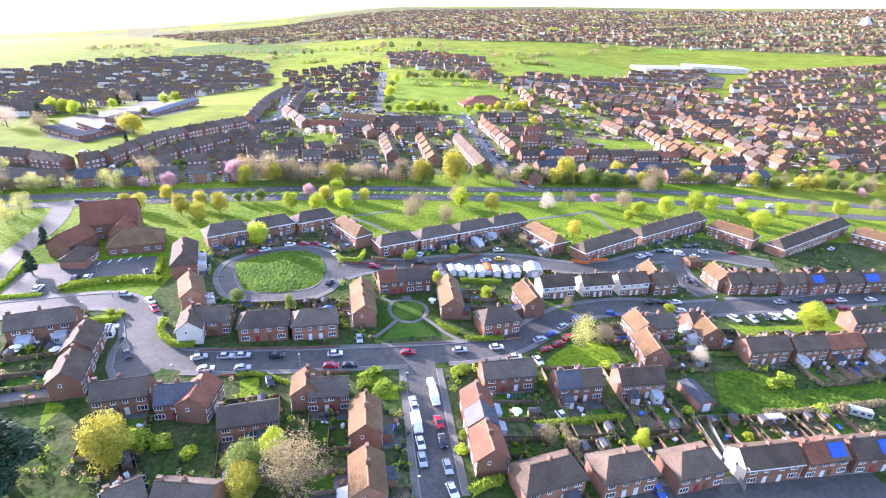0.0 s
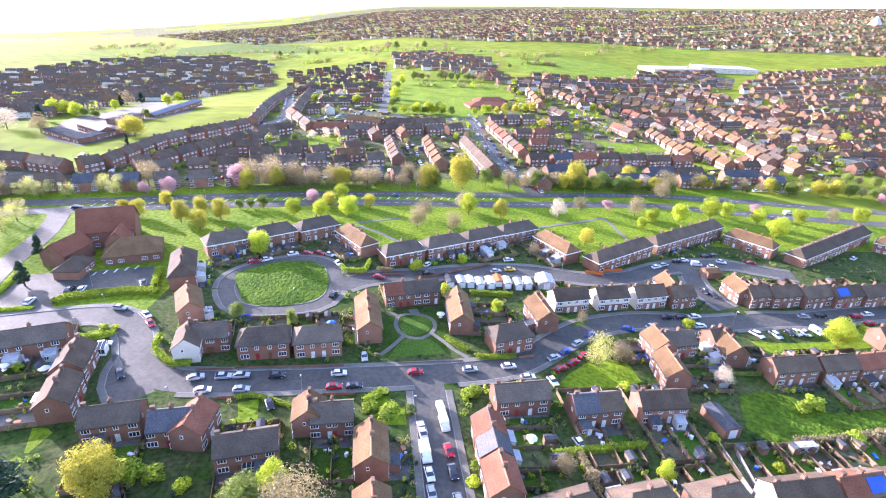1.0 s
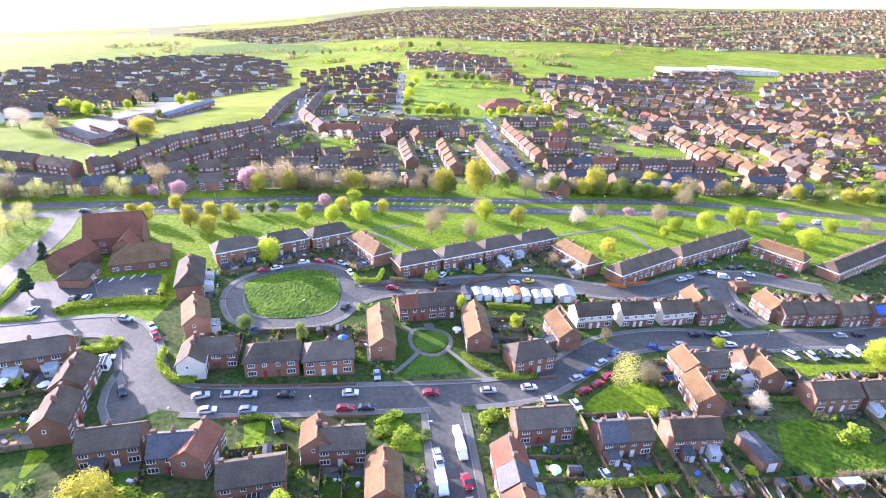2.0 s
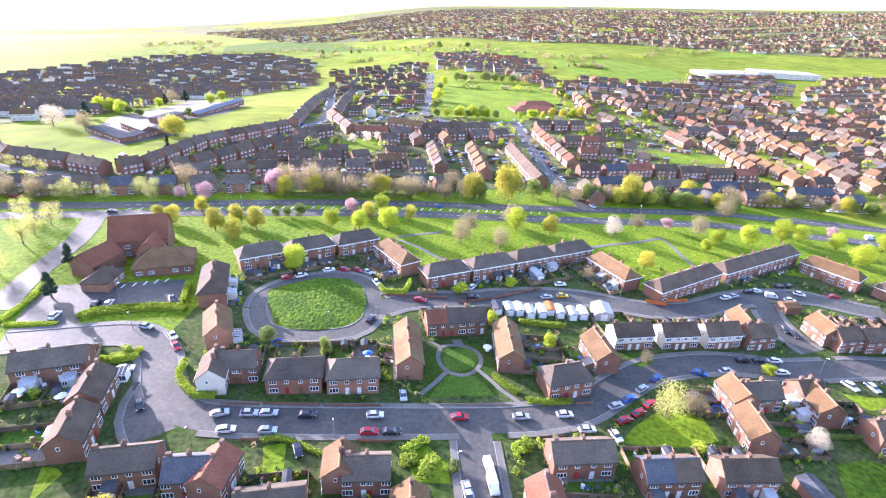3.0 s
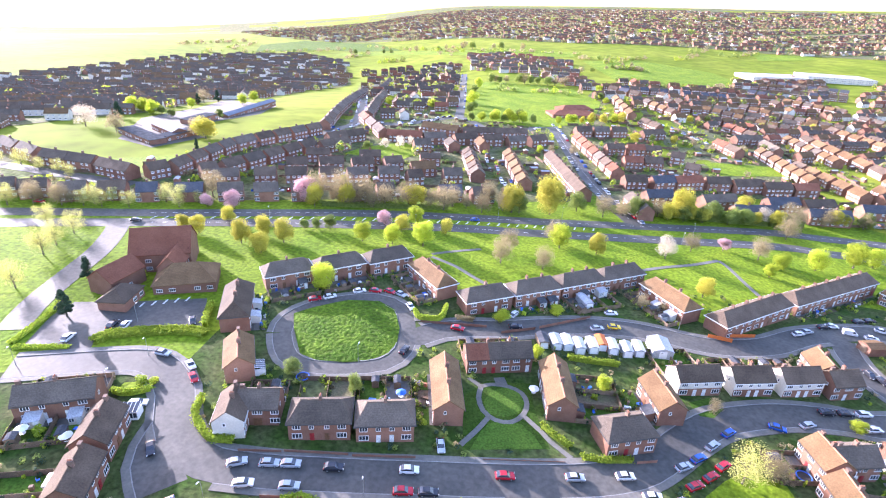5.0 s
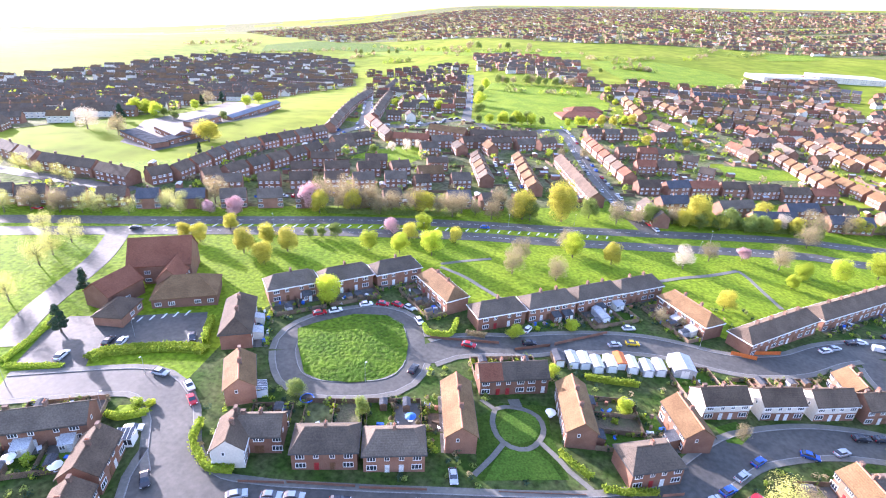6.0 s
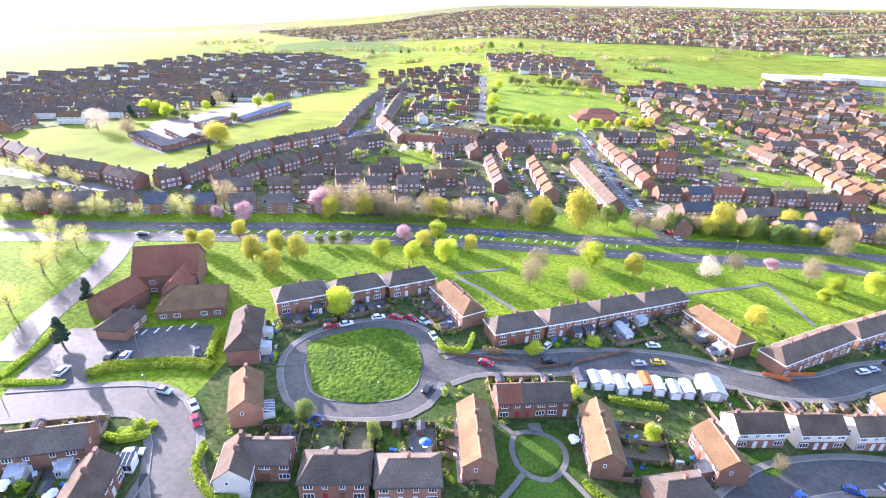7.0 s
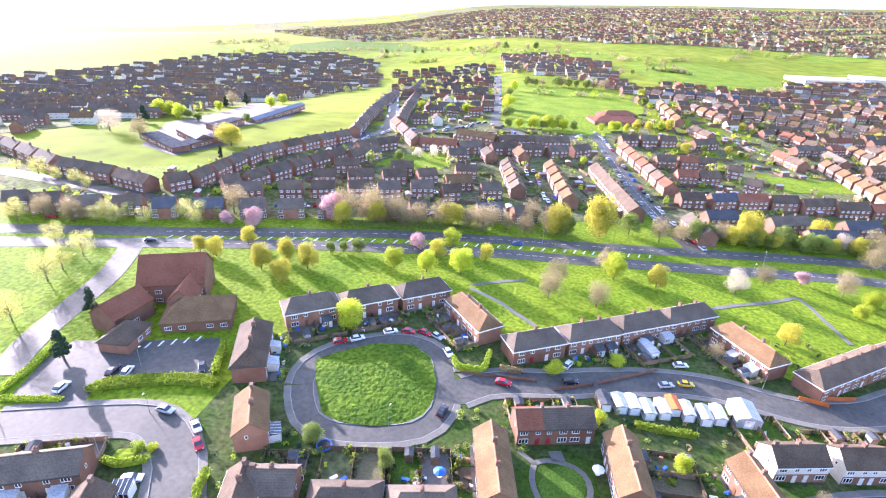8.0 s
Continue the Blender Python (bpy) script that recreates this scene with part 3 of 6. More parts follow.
sheet('lawn', [(35.7, 162.1), (42.0, 166.0), (44.5, 161.9), (40.9, 157.7), (37.5, 157.5)], 0.055, LAWN, 'small front lawn by the bend', 'lawn', 8)
OPEN_GREENS.append([(35.7, 162.1), (42.0, 166.0), (44.5, 161.9), (40.9, 157.7), (37.5, 157.5)])
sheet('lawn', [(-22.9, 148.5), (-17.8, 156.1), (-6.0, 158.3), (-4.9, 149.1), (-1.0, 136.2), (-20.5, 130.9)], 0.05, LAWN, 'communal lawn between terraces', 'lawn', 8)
OPEN_GREENS.append([(-22.9, 148.5), (-17.8, 156.1), (-6.0, 158.3), (-4.9, 149.1), (-1.0, 136.2), (-20.5, 130.9)])
sheet('lawn', [(-21.8, 112.5), (-17.4, 115.7), (-12.0, 111.4), (-10.9, 106.0), (-18.4, 105.1)], 0.055, GRASS, 'overgrown corner garden', 'lawn', 8)
OPEN_GREENS.append([(-21.8, 112.5), (-17.4, 115.7), (-12.0, 111.4), (-10.9, 106.0), (-18.4, 105.1)])
sheet('car_park', [(-141.5, 158.1), (-125.0, 163.9), (-107.2, 171.5), (-99.8, 156.6), (-124.6, 147.1), (-120.6, 139.3), (-137.6, 136.6), (-141.8, 150.0)], 0.04, ASPHALT, 'grey asphalt church car park', 'car park', 12)
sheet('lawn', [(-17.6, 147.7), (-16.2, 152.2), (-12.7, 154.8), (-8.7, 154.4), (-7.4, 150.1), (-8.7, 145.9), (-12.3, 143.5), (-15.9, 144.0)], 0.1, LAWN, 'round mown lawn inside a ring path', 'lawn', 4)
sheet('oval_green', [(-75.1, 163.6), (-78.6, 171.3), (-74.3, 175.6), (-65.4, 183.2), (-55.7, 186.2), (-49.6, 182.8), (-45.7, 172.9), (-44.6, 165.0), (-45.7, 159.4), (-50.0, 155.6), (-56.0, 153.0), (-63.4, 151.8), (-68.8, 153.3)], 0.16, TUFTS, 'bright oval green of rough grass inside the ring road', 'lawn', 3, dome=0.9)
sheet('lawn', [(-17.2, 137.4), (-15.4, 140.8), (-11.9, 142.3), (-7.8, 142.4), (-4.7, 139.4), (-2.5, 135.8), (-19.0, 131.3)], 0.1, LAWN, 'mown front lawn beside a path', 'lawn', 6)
path([(-18.8, 153.5), (-19.0, 149.1), (-17.4, 144.7), (-14.1, 142.2), (-10.2, 142.5), (-7.5, 145.9), (-6.7, 150.0), (-8.2, 153.8), (-11.9, 155.4), (-16.2, 155.1), (-18.8, 153.5)], 1.3, 'pale ring path round a lawn')
path([(-15.8, 142.8), (-18.1, 137.8), (-21.3, 132.2)], 1.3, 'pale garden path')
path([(-7.2, 145.2), (-3.0, 141.1), (-1.2, 138.8), (3.8, 134.6)], 1.3, 'pale footpath to the road')
path([(-14.5, 158.4), (-13.4, 155.5)], 3, 'paved forecourt path')
path([(-22.5, 156.1), (-18.5, 153.2)], 1.2, 'pale garden path')
path([(-45.7, 224.0), (-36.2, 219.4), (-29.1, 213.7), (-21.8, 207.9)], 1.6, 'worn footpath across the green')
path([(-46.2, 226.4), (-38.0, 231.8), (-28.1, 237.5)], 1.5, 'worn footpath across the green')
path([(36.6, 240.7), (46.5, 246.9), (58.3, 253.1), (71.1, 261.6)], 1.8, 'worn footpath across the green')
path([(71.1, 261.6), (73.3, 256.7), (75.4, 245.4), (77.9, 233.2)], 1.6, 'worn footpath across the green')
markings([(-160.8, 220.6), (-122.4, 235.2), (-81.1, 249.9), (-37.0, 262.8), (-2.9, 270.8), (20.2, 276.9)], 'white hatched paint between the carriageways', dash=3.2, skip=1.2, angle=True)
markings([(-164.1, 224.9), (-125.2, 240.4), (-83.3, 256.7), (-37.8, 269.5), (-2.7, 277.7), (99.4, 303.8), (132.4, 306.6), (164.7, 308.0), (197.5, 307.0)], 'white dashed lane line')
markings([(-157.7, 216.5), (-120.0, 230.7), (-79.3, 244.0), (-36.3, 256.5), (-3.1, 263.2), (96.9, 286.5), (124.8, 287.6), (154.3, 286.9), (185.3, 286.5)], 'white dashed lane line')
markings([(-122.7, 162.4), (-117.5, 165.9), (-112.3, 169.3)], 'white painted parking bays before the church hall', dash=2.6, skip=0.2, angle=True)
markings([(38.6, 299.2), (31.0, 323.4), (19.7, 382.6), (8.5, 468.0)], 'white dashed centre line')
sheet('garden_ground', [(-241.6, 223.9), (-323.9, 293.6), (-302.8, 295.0), (-249.6, 274.1), (-201.7, 266.0), (-200.4, 328.8), (-182.6, 377.5), (-162.6, 438.5), (-289.6, 882.3), (-151.1, 950.8), (-113.7, 805.3), (-79.2, 508.2), (7.4, 495.3), (62.4, 756.2), (467.3, 1064.7), (155.7, 380.4), (47.9, 316.2), (26.3, 329.1), (8.6, 310.0), (-88.7, 274.0), (-173.0, 236.4)], 0.03, GARDENS, 'rough back gardens and yards among far houses', 'gardens', 25)
sheet('garden_ground', [(-368, 302), (-819, 663), (-755, 726), (-738, 808), (-730, 924), (-705, 1048), (-646, 1156), (-527, 1234), (-401, 1137), (-297, 867), (-335, 780), (-300, 594), (-316, 495), (-308, 416), (-328, 376), (-345, 335)], 0.3, GARDENS, 'gardens and streets among far terraces', 'gardens', 25)
sheet('garden_ground', [(-1250, 2250), (-1150, 2900), (-641, 3300), (508, 3300), (2280, 2900), (1500, 1480), (1000, 1290), (640, 1420), (395, 1470), (0, 1400), (-330, 1560), (-640, 1640), (-900, 1800)], 0.5, GARDENS, 'gardens, streets and scrub of the far town', 'gardens', 60)
sheet('field', [(62, 1038), (154, 1112), (276, 1036), (299, 930), (180, 810), (92, 828)], 0.6, GRASS, 'mown playing fields edged by scrub', 'field', 40)
sheet('field', [(-488, 1272), (-304, 1227), (-115, 1066), (50, 1096), (65, 1187), (-127, 1172), (-321, 1297), (-457, 1340)], 0.6, GRASS, 'strip of bright pasture below the town', 'field', 40)
sheet('field', [(-652, 1241), (-532, 1386), (-324, 1310), (-469, 1568), (-700, 1643), (-728, 1418)], 0.6, TUFTS, 'darker pasture on a low rise', 'field', 40)
sheet('field', [(461, 1416), (597, 1453), (575, 1367), (432, 1290)], 0.6, GRASS, 'small green field before red-roofed houses', 'field', 40)
sheet('field', [(-88.1, 742.5), (-23.5, 733.9), (30.9, 719.4), (57.0, 642.9), (40.2, 526.9), (-3.5, 490.1), (-67.4, 489.7)], 0.14, GRASS, 'green park with rows of trees', 'field', 20)
sheet('field', [(-125.4, 346.9), (-118.1, 367.0), (-93.6, 399.5), (-83.2, 368.5), (-88.5, 347.2)], 0.14, GRASS, 'small green among brick terraces', 'field', 10)
sheet('field', [(107.1, 433.7), (165.2, 449.1), (164.5, 424.5), (112.1, 401.7)], 0.14, GRASS, 'small green square behind houses', 'field', 10)

sheet('school_yard', [(-260.5, 325.4), (-229.2, 313.4), (-217.5, 349.4), (-241.7, 392.3), (-227.4, 441.0), (-240.2, 497.5), (-315.6, 541.2), (-291.1, 455.8), (-292.7, 388.6)], 0.12, ASPHALT, 'grey tarmac school yard', 'yard', 20)

for road_index in (0, 1, 2, 3, 4, 5, 10):
    footways(road_index)

# ---- houses of the estate ----
house(-110.8, 120.2, 24.9, 15.9, roof='grey')
house(-95.4, 113.6, -71.5, 11.1)
house(-90.6, 101.4, -69.7, 10.9)
house(-74.7, 96.0, 17.8, 11.8, roof='grey')
house(-61.4, 96.2, 13.4, 9.2, roof='slate')
house(-57.0, 96.7, -88.5, 9.2, roof='red')
house(-43.5, 91.8, 17.4, 12.7, roof='grey')
house(-27.9, 103.1, 11.1, 9.3, roof='grey')
house(-33.4, 103.0, -77.6, 7.4, D=7, roof='tan')
house(-17.4, 93.9, -79.4, 10.9, roof='tan')
house(-14.3, 77.7, -77.7, 10.4, roof='tan')
house(-57.8, 68.1, 39.8, 6.4, roof='grey')
house(-47.0, 69.6, -0.7, 11, D=7, roof='grey')
house(8.8, 100.2, -81.3, 12.4, roof='slate', patch=('red', 0, 0.55))
house(10.7, 88.8, -79.6, 9.1, roof='red')
house(16.8, 116.3, 12.4, 14.0, roof='grey')
house(35.3, 114.8, 11.8, 12.4, roof='slate', patch=('brown', 0.52, 1))
house(52.7, 118.3, 10.0, 12.5)
house(22.9, 82.4, 21.6, 13.9, kind='h')
house(39.6, 86.1, 16.7, 12.7, kind='h')
house(55.8, 89.1, 18.4, 11.8, kind='h')
house(74.0, 92.9, 11.8, 14.6, wall='white', plain_front=True)
house(88.0, 96.0, 13.2, 10.9, roof='red', solar=(0.55, 0.95), patch=('brown', 0.55, 1))
house(102.2, 98.9, 11.5, 14, solar=(0.5, 0.95))
house(-67.8, 129.7, 14.3, 9.0, roof='grey')
house(-72.4, 125.7, -73.1, 9.6, D=6.5, wall='white')
house(-53.1, 129.5, 14.4, 13.5, kind='h', roof='grey')
house(-39.0, 132.6, 15.1, 12.9, kind='h', roof='grey')
house(-27.2, 146.4, -76.7, 18.7, roof='tan', plots=(-1,))
house(-15.7, 163.8, 18.1, 18.1, roof='grey', plots=(1,), patch=('red', 0, 0.33))
house(0.5, 154.5, -82.5, 17.3, roof='tan', plots=(1,))
house(15.8, 142.8, 22.0, 12.3, kind='h', roof='grey')
house(27.1, 157.6, -74.7, 12.3, roof='tan')
house(38.0, 169.3, 16.4, 12.4, wall='white')
house(53.0, 173.1, 15.4, 11.6, wall='white')
house(67.2, 176.8, 16.6, 11.8, wall='white')
house(77.4, 185.1, -86.5, 8.9, roof='tan')
house(79.4, 178.9, 18.2, 9.1)
house(61.3, 145.8, -77.7, 8.8, roof='tan')
house(67.2, 147.5, 15.3, 10.0, roof='grey')
house(61.0, 133.6, -85.2, 10.7, roof='tan')
house(83.0, 146.6, -84.1, 9.7, roof='tan')
house(81.8, 151.8, 15.0, 7.2, D=7)
house(97.8, 139.7, 12.2, 14.2)
house(112.0, 142.4, 13.9, 12.1)
house(124.7, 145.3, 15.1, 13.2, roof='red')
house(138.8, 148.3, 14.5, 14)
house(144.4, 163.5, 13.9, 12)
house(105.1, 188.0, -77.9, 9.8, roof='tan')
house(109.4, 184.5, 18.4, 8.7)
house(120.1, 186.5, 16.2, 12.4)
house(133.1, 188.7, 18.1, 13.2)
house(145.7, 191.1, 18.2, 13.1, solar=(0.1, 0.5))
house(159.0, 194.3, 16.8, 13.1)
house(170.5, 196.7, 15.7, 11.6, solar=(0.05, 0.6))
house(-88.5, 189.3, 36.9, 15.8, kind='h', roof='grey', plots=(-1,))
house(-74.1, 199.3, 37.6, 16.8, kind='h', roof='grey', plots=(-1,))
house(-59.5, 210.0, 37.4, 16.3, kind='h', roof='grey', plots=(-1,))
house(-41.4, 201.9, -48.3, 19.5, kind='h', roof='tan', plots=(-1,))
house(-22.3, 193.8, 31.4, 16.3, kind='h', roof='grey', plots=(-1,))
house(-6.7, 204.1, 31.3, 17.5, kind='h', roof='grey', plots=(-1,))
house(9.0, 214.9, 32.2, 17.8, kind='h', roof='grey', plots=(-1,))
house(24.2, 225.2, 32.8, 18.5, kind='h', roof='grey', plots=(-1,))
house(40.3, 213.3, -56.6, 20.4, kind='h', roof='tan', plots=(-1,))
house(66.3, 211.4, 37.5, 35.0, kind='h', plots=(-1,))
house(103.3, 238.6, 34.9, 48.7, kind='h', plots=(-1,))
house(133.4, 237.5, -46.7, 21.0, kind='h', roof='tan', plots=(-1,))
house(173.2, 242.8, 35.0, 65.7, kind='h', plots=(-1,))
house(207.6, 243.1, -42.5, 22, kind='h', roof='tan', plots=(-1,))
house(-93.8, 166.3, -66.2, 18.7, kind='h', ridge=8.5, plots=(1,))
house(-81.0, 144.1, -61.2, 12.4, roof='tan', plots=(1,))

# ---- rows of houses beyond the main road ----
def house_row(x0, y0, x1, y1, n, roof="brown", across=False):
    length, turn = math.hypot(x1 - x0, y1 - y0), math.degrees(math.atan2(y1 - y0, x1 - x0))
    step = length / n
    L = min(step * ((0.8 if roof == "tan" else 0.88) if n > 2 else 1.0), 40 if n > 1 else 82)
    rng = random.Random(round(x0 + y0))
    for k in range(n):
        u = (k + 0.5) / n
        if any((x0 + (x1 - x0) * u - h[0]) ** 2 + (y0 + (y1 - y0) * u - h[1]) ** 2 < 81 for h in HOUSES):
            continue
        house(x0 + (x1 - x0) * u, y0 + (y1 - y0) * u, turn, max(L - 0.6, 8), roof=rng.choice((roof, roof, roof, "brown", "grey")), near=False, group="rows of houses beyond the main road")


house_row(-330.8, 295.8, -256.4, 267.7, 4, 'grey')
house_row(-253.5, 266.4, -221.4, 264.1, 2, 'grey')
house_row(-218.9, 262.9, -198.2, 258.7, 1, 'grey')
house_row(-194, 262, -189, 271, 1, 'brown')
house_row(-187, 270, -186, 326, 4, 'grey')
house_row(-185, 326, -180, 340, 1, 'brown')
house_row(-180, 342, -158, 392, 4, 'brown')
house_row(-159, 403, -218, 687, 17, 'grey')
house_row(-172, 272, -167, 278, 1, 'brown')
house_row(-166, 280, -143, 347, 5, 'brown')
house_row(-231, 221, -228, 223, 1, 'brown')
house_row(-223, 222, -214, 228, 1, 'grey')
house_row(-207, 225, -198, 231, 1, 'grey')
house_row(-194, 232, -184, 237, 1, 'slate')
house_row(-179, 236, -171, 240, 1, 'slate')
house_row(-165, 242, -154, 247, 1, 'slate')
house_row(-149, 249, -139, 254, 1, 'grey')
house_row(-135, 255, -125, 260, 1, 'grey')
house_row(-120, 261, -110, 266, 1, 'grey')
house_row(-99, 270, -88, 276, 1, 'grey')
house_row(-84, 278, -76, 282, 1, 'grey')
house_row(-162, 267, -151, 272, 1, 'brown')
house_row(-146, 277, -136, 281, 1, 'brown')
house_row(-133, 283, -123, 288, 1, 'brown')
house_row(-118, 291, -109, 296, 1, 'brown')
house_row(-105, 296, -95, 301, 1, 'brown')
house_row(-91, 305, -80, 309, 1, 'brown')
house_row(-75, 305, -68, 309, 1, 'brown')
house_row(-109, 315, -98, 321, 1, 'brown')
house_row(-93, 324, -84, 330, 1, 'brown')
house_row(-125, 308, -113, 314, 1, 'brown')
house_row(-140, 300, -130, 305, 1, 'brown')
house_row(-142, 364, -125, 387, 2, 'brown')
house_row(-138, 342, -127, 361, 2, 'brown')
house_row(-145, 450, -112, 395, 3, 'red')
house_row(-110, 393, -86, 397, 1, 'red')
house_row(-207, 709, -232, 856, 8, 'grey')
house_row(-142, 452, -179, 633, 11, 'brown')
house_row(-93, 432, -65, 426, 1, 'tan')
house_row(-63, 426, -16, 443, 2, 'brown')
house_row(-85, 395, -71, 402, 1, 'brown')
house_row(-65, 402, -50, 411, 1, 'brown')
house_row(-46, 409, -33, 415, 1, 'brown')
house_row(-29, 412, -17, 419, 1, 'brown')
house_row(-14, 420, -3, 430, 1, 'brown')
house_row(-51, 371, -39, 322, 5, 'tan')
house_row(-26, 380, -13, 318, 5, 'tan')
house_row(0.7, 386.0, 18.0, 314.5, 1, 'tan')
house_row(-58, 317, -48, 321, 1, 'grey')
house_row(-68, 310, -63, 312, 1, 'grey')
house_row(-55, 288, -44, 292, 1, 'slate')
house_row(-39, 291, -29, 296, 1, 'slate')
house_row(21, 449, 41, 362, 7, 'red')
house_row(20, 469, 62, 485, 3, 'brown')
house_row(73, 482, 91, 493, 1, 'brown')
house_row(42, 349, 55, 353, 1, 'brown')
house_row(58, 353, 72, 360, 1, 'slate')
house_row(72, 359, 89, 366, 1, 'red')
house_row(91, 366, 106, 370, 1, 'brown')
house_row(107, 367, 125, 374, 1, 'brown')
house_row(125, 370, 142, 375, 1, 'brown')
house_row(143, 375, 159, 380, 1, 'red')
house_row(42, 319, 47, 298, 1, 'tan')
house_row(50, 325, 65, 331, 1, 'slate')
house_row(80, 329, 99, 337, 1, 'slate')
house_row(116, 339, 134, 345, 1, 'slate')
house_row(136, 343, 154, 349, 1, 'slate')
house_row(83, 421, 92, 419, 1, 'red')
house_row(87, 395, 95, 391, 1, 'red')
house_row(161, 479, 165, 394, 7, 'tan')
house_row(211, 558, 214, 469, 7, 'tan')
house_row(132, 488, 141, 460, 2, 'red')
house_row(164, 575, 181, 543, 3, 'red')
house_row(154, 517, 180, 533, 2, 'brown')
house_row(165, 664, 238, 615, 8, 'tan')
house_row(220, 717, 301, 644, 9, 'tan')
house_row(299, 801, 349, 744, 6, 'tan')
house_row(72, 652, 77, 556, 4, 'tan')
house_row(72, 717, 105, 691, 3, 'slate')
house_row(102, 649, 124, 599, 4, 'tan')
house_row(82, 535, 93, 513, 2, 'red')
house_row(85, 724, 156, 741, 6, 'slate')
house_row(162, 746, 220, 771, 5, 'slate')
house_row(270, 845, 300, 826, 3, 'slate')
house_row(347, 953, 428, 909, 7, 'slate')
house_row(325, 880, 400, 852, 7, 'slate')
house_row(232, 573, 233, 373, 9, 'tan')
house_row(166, 471, 185, 373, 7, 'tan')
house_row(181, 682, 289, 634, 7, 'tan')
house_row(301, 602, 345, 512, 7, 'brown')
house_row(174, 541, 178, 486, 2, 'red')
house_row(148, 380, 161, 381, 1, 'red')
house_row(191, 374, 205, 379, 1, 'brown')
house_row(220, 422, 225, 376, 3, 'tan')
house_row(93, 319, 116, 325, 1, 'slate')
house_row(132, 328, 154, 331, 1, 'slate')
house_row(167, 347, 190, 350, 1, 'slate')
house_row(188, 340, 203, 342, 1, 'slate')
house_row(200, 394, 211, 355, 5, 'tan')
house_row(238, 448, 254, 410, 5, 'tan')
house_row(282, 636, 308, 499, 9, 'tan')
house_row(345, 712, 383, 622, 6, 'tan')

# ---- trees, bushes and hedges ----
def crown_mesh(name, mat, rng, radius, low, high, leaves, size, lumps=9, cone=False):
    """Many small leaf clumps round lobes, with gaps and an uneven outline."""
    f, lobes = Form(), []
    for k in range(lumps):
        z = low + (high - low) * rng.uniform(0.15, 0.9)
        w = radius * (1 - (z - low) / (high - low)) if cone else radius * 0.72 * math.sin(math.pi * (0.12 + 0.80 * (z - low) / (high - low)))
        a = rng.uniform(0, 2 * math.pi)
        q = w * rng.uniform(0.3, 0.95)
        lobes.append((Vector((q * math.cos(a), q * math.sin(a), z)), radius * rng.uniform(0.30, 0.48) * (0.7 if cone else 1)))
    lobes.append((Vector((0, 0, low + (high - low) * 0.55)), radius * 0.6))
    for k in range(leaves):
        c, r = lobes[k % len(lobes)]
        d = Vector((rng.gauss(0, 1), rng.gauss(0, 1), rng.gauss(0, 1))).normalized()
        p = c + d * r * rng.uniform(0.7, 1.08)
        n = (d + Vector((rng.uniform(-1, 1), rng.uniform(-1, 1), rng.uniform(-0.6, 1))) * 0.7).normalized()
        a = n.orthogonal().normalized()
        b, s = n.cross(a), size * rng.uniform(0.6, 1.3)
        f.add([p - a * s, p + b * s * 0.6, p + a * s, p - b * s * 0.6], [(0, 1, 2, 3)])
    return f.mesh(name, mat)


def trunk_mesh(rng, height, r0, limbs, reach, fork):
    f = Form()
    f.tube([(0, 0, -0.4), (0.05, 0, height * 0.3), (0.1, 0.05, height * 0.65), (0.05, 0, height * 0.9)], [r0, r0 * 0.75, r0 * 0.45, r0 * 0.12], 7)
    for k in range(limbs):
        a, z = 2 * math.pi * k / limbs + rng.uniform(-0.4, 0.4), height * rng.uniform(fork, fork + 0.3)
        q = reach * rng.uniform(0.6, 1.0)
        tip = (q * math.cos(a), q * math.sin(a), z + height * rng.uniform(0.18, 0.4))
        f.tube([(0.05, 0.02, z), (tip[0] * 0.5, tip[1] * 0.5, z + (tip[2] - z) * 0.6), tip], [r0 * 0.4, r0 * 0.25, r0 * 0.05], 5)
    return f.mesh("trunk", BARK)


TREES = {}
TREE_WORDS = {"lime": "bright lime-green leafy tree", "golden": "golden-green tree coming into leaf", "green": "fresh green leafy tree", "olive": "bare-twigged olive-brown tree in early bud", "budding": "sparse tree in pale opening leaf",
              "pink": "pink blossoming cherry tree", "white": "cream-white blossoming tree", "dark": "tall dark green conifer"}


def tree(x, y, kind="lime", height=8.0, wide=1.0, place="on the grass"):
    """A tree of ten metres, two forms a kind, copied to size."""
    form = (kind, (round(x * 3) + round(y)) % 2)
    if form not in TREES:
        rng = random.Random(sum(map(ord, kind)) + form[1])
        ob = new("tree" if kind != "dark" else "conifer_tree")
        thin = kind in ("olive", "white", "budding")
        if kind == "dark":
            part("trunk", trunk_mesh(rng, 9, 0.28, 4, 0.8, 0.3), ob)
            part("crown", crown_mesh("crown", LEAVES[kind], rng, 2.6, 0.6, 10.4, 9000, 0.15, 30, True), ob)
        else:
            part("trunk", trunk_mesh(rng, 8.6, 0.24, 12 if thin else 7, 3.4, 0.22), ob)
            part("crown", crown_mesh("crown", LEAVES[kind], rng, 4.9, 1.6, 10.2, 3600 if kind == "budding" else 6500 if thin else 9000, 0.13 if thin else 0.19, 20), ob)
        TREES[form] = ob
        m = ob
    else:
        m = copy_thing(TREES[form], Matrix())
    s = height / 10
    wide *= 1.12
    m.matrix_basis = pose(x, y, G(x, y), 0, 0, (x * 37 + y * 91) % 360) @ Matrix.Diagonal((s * wide, s * wide, s, 1))
    return tagged(m, TREE_WORDS[kind] + " standing " + place, "tree", "trees")


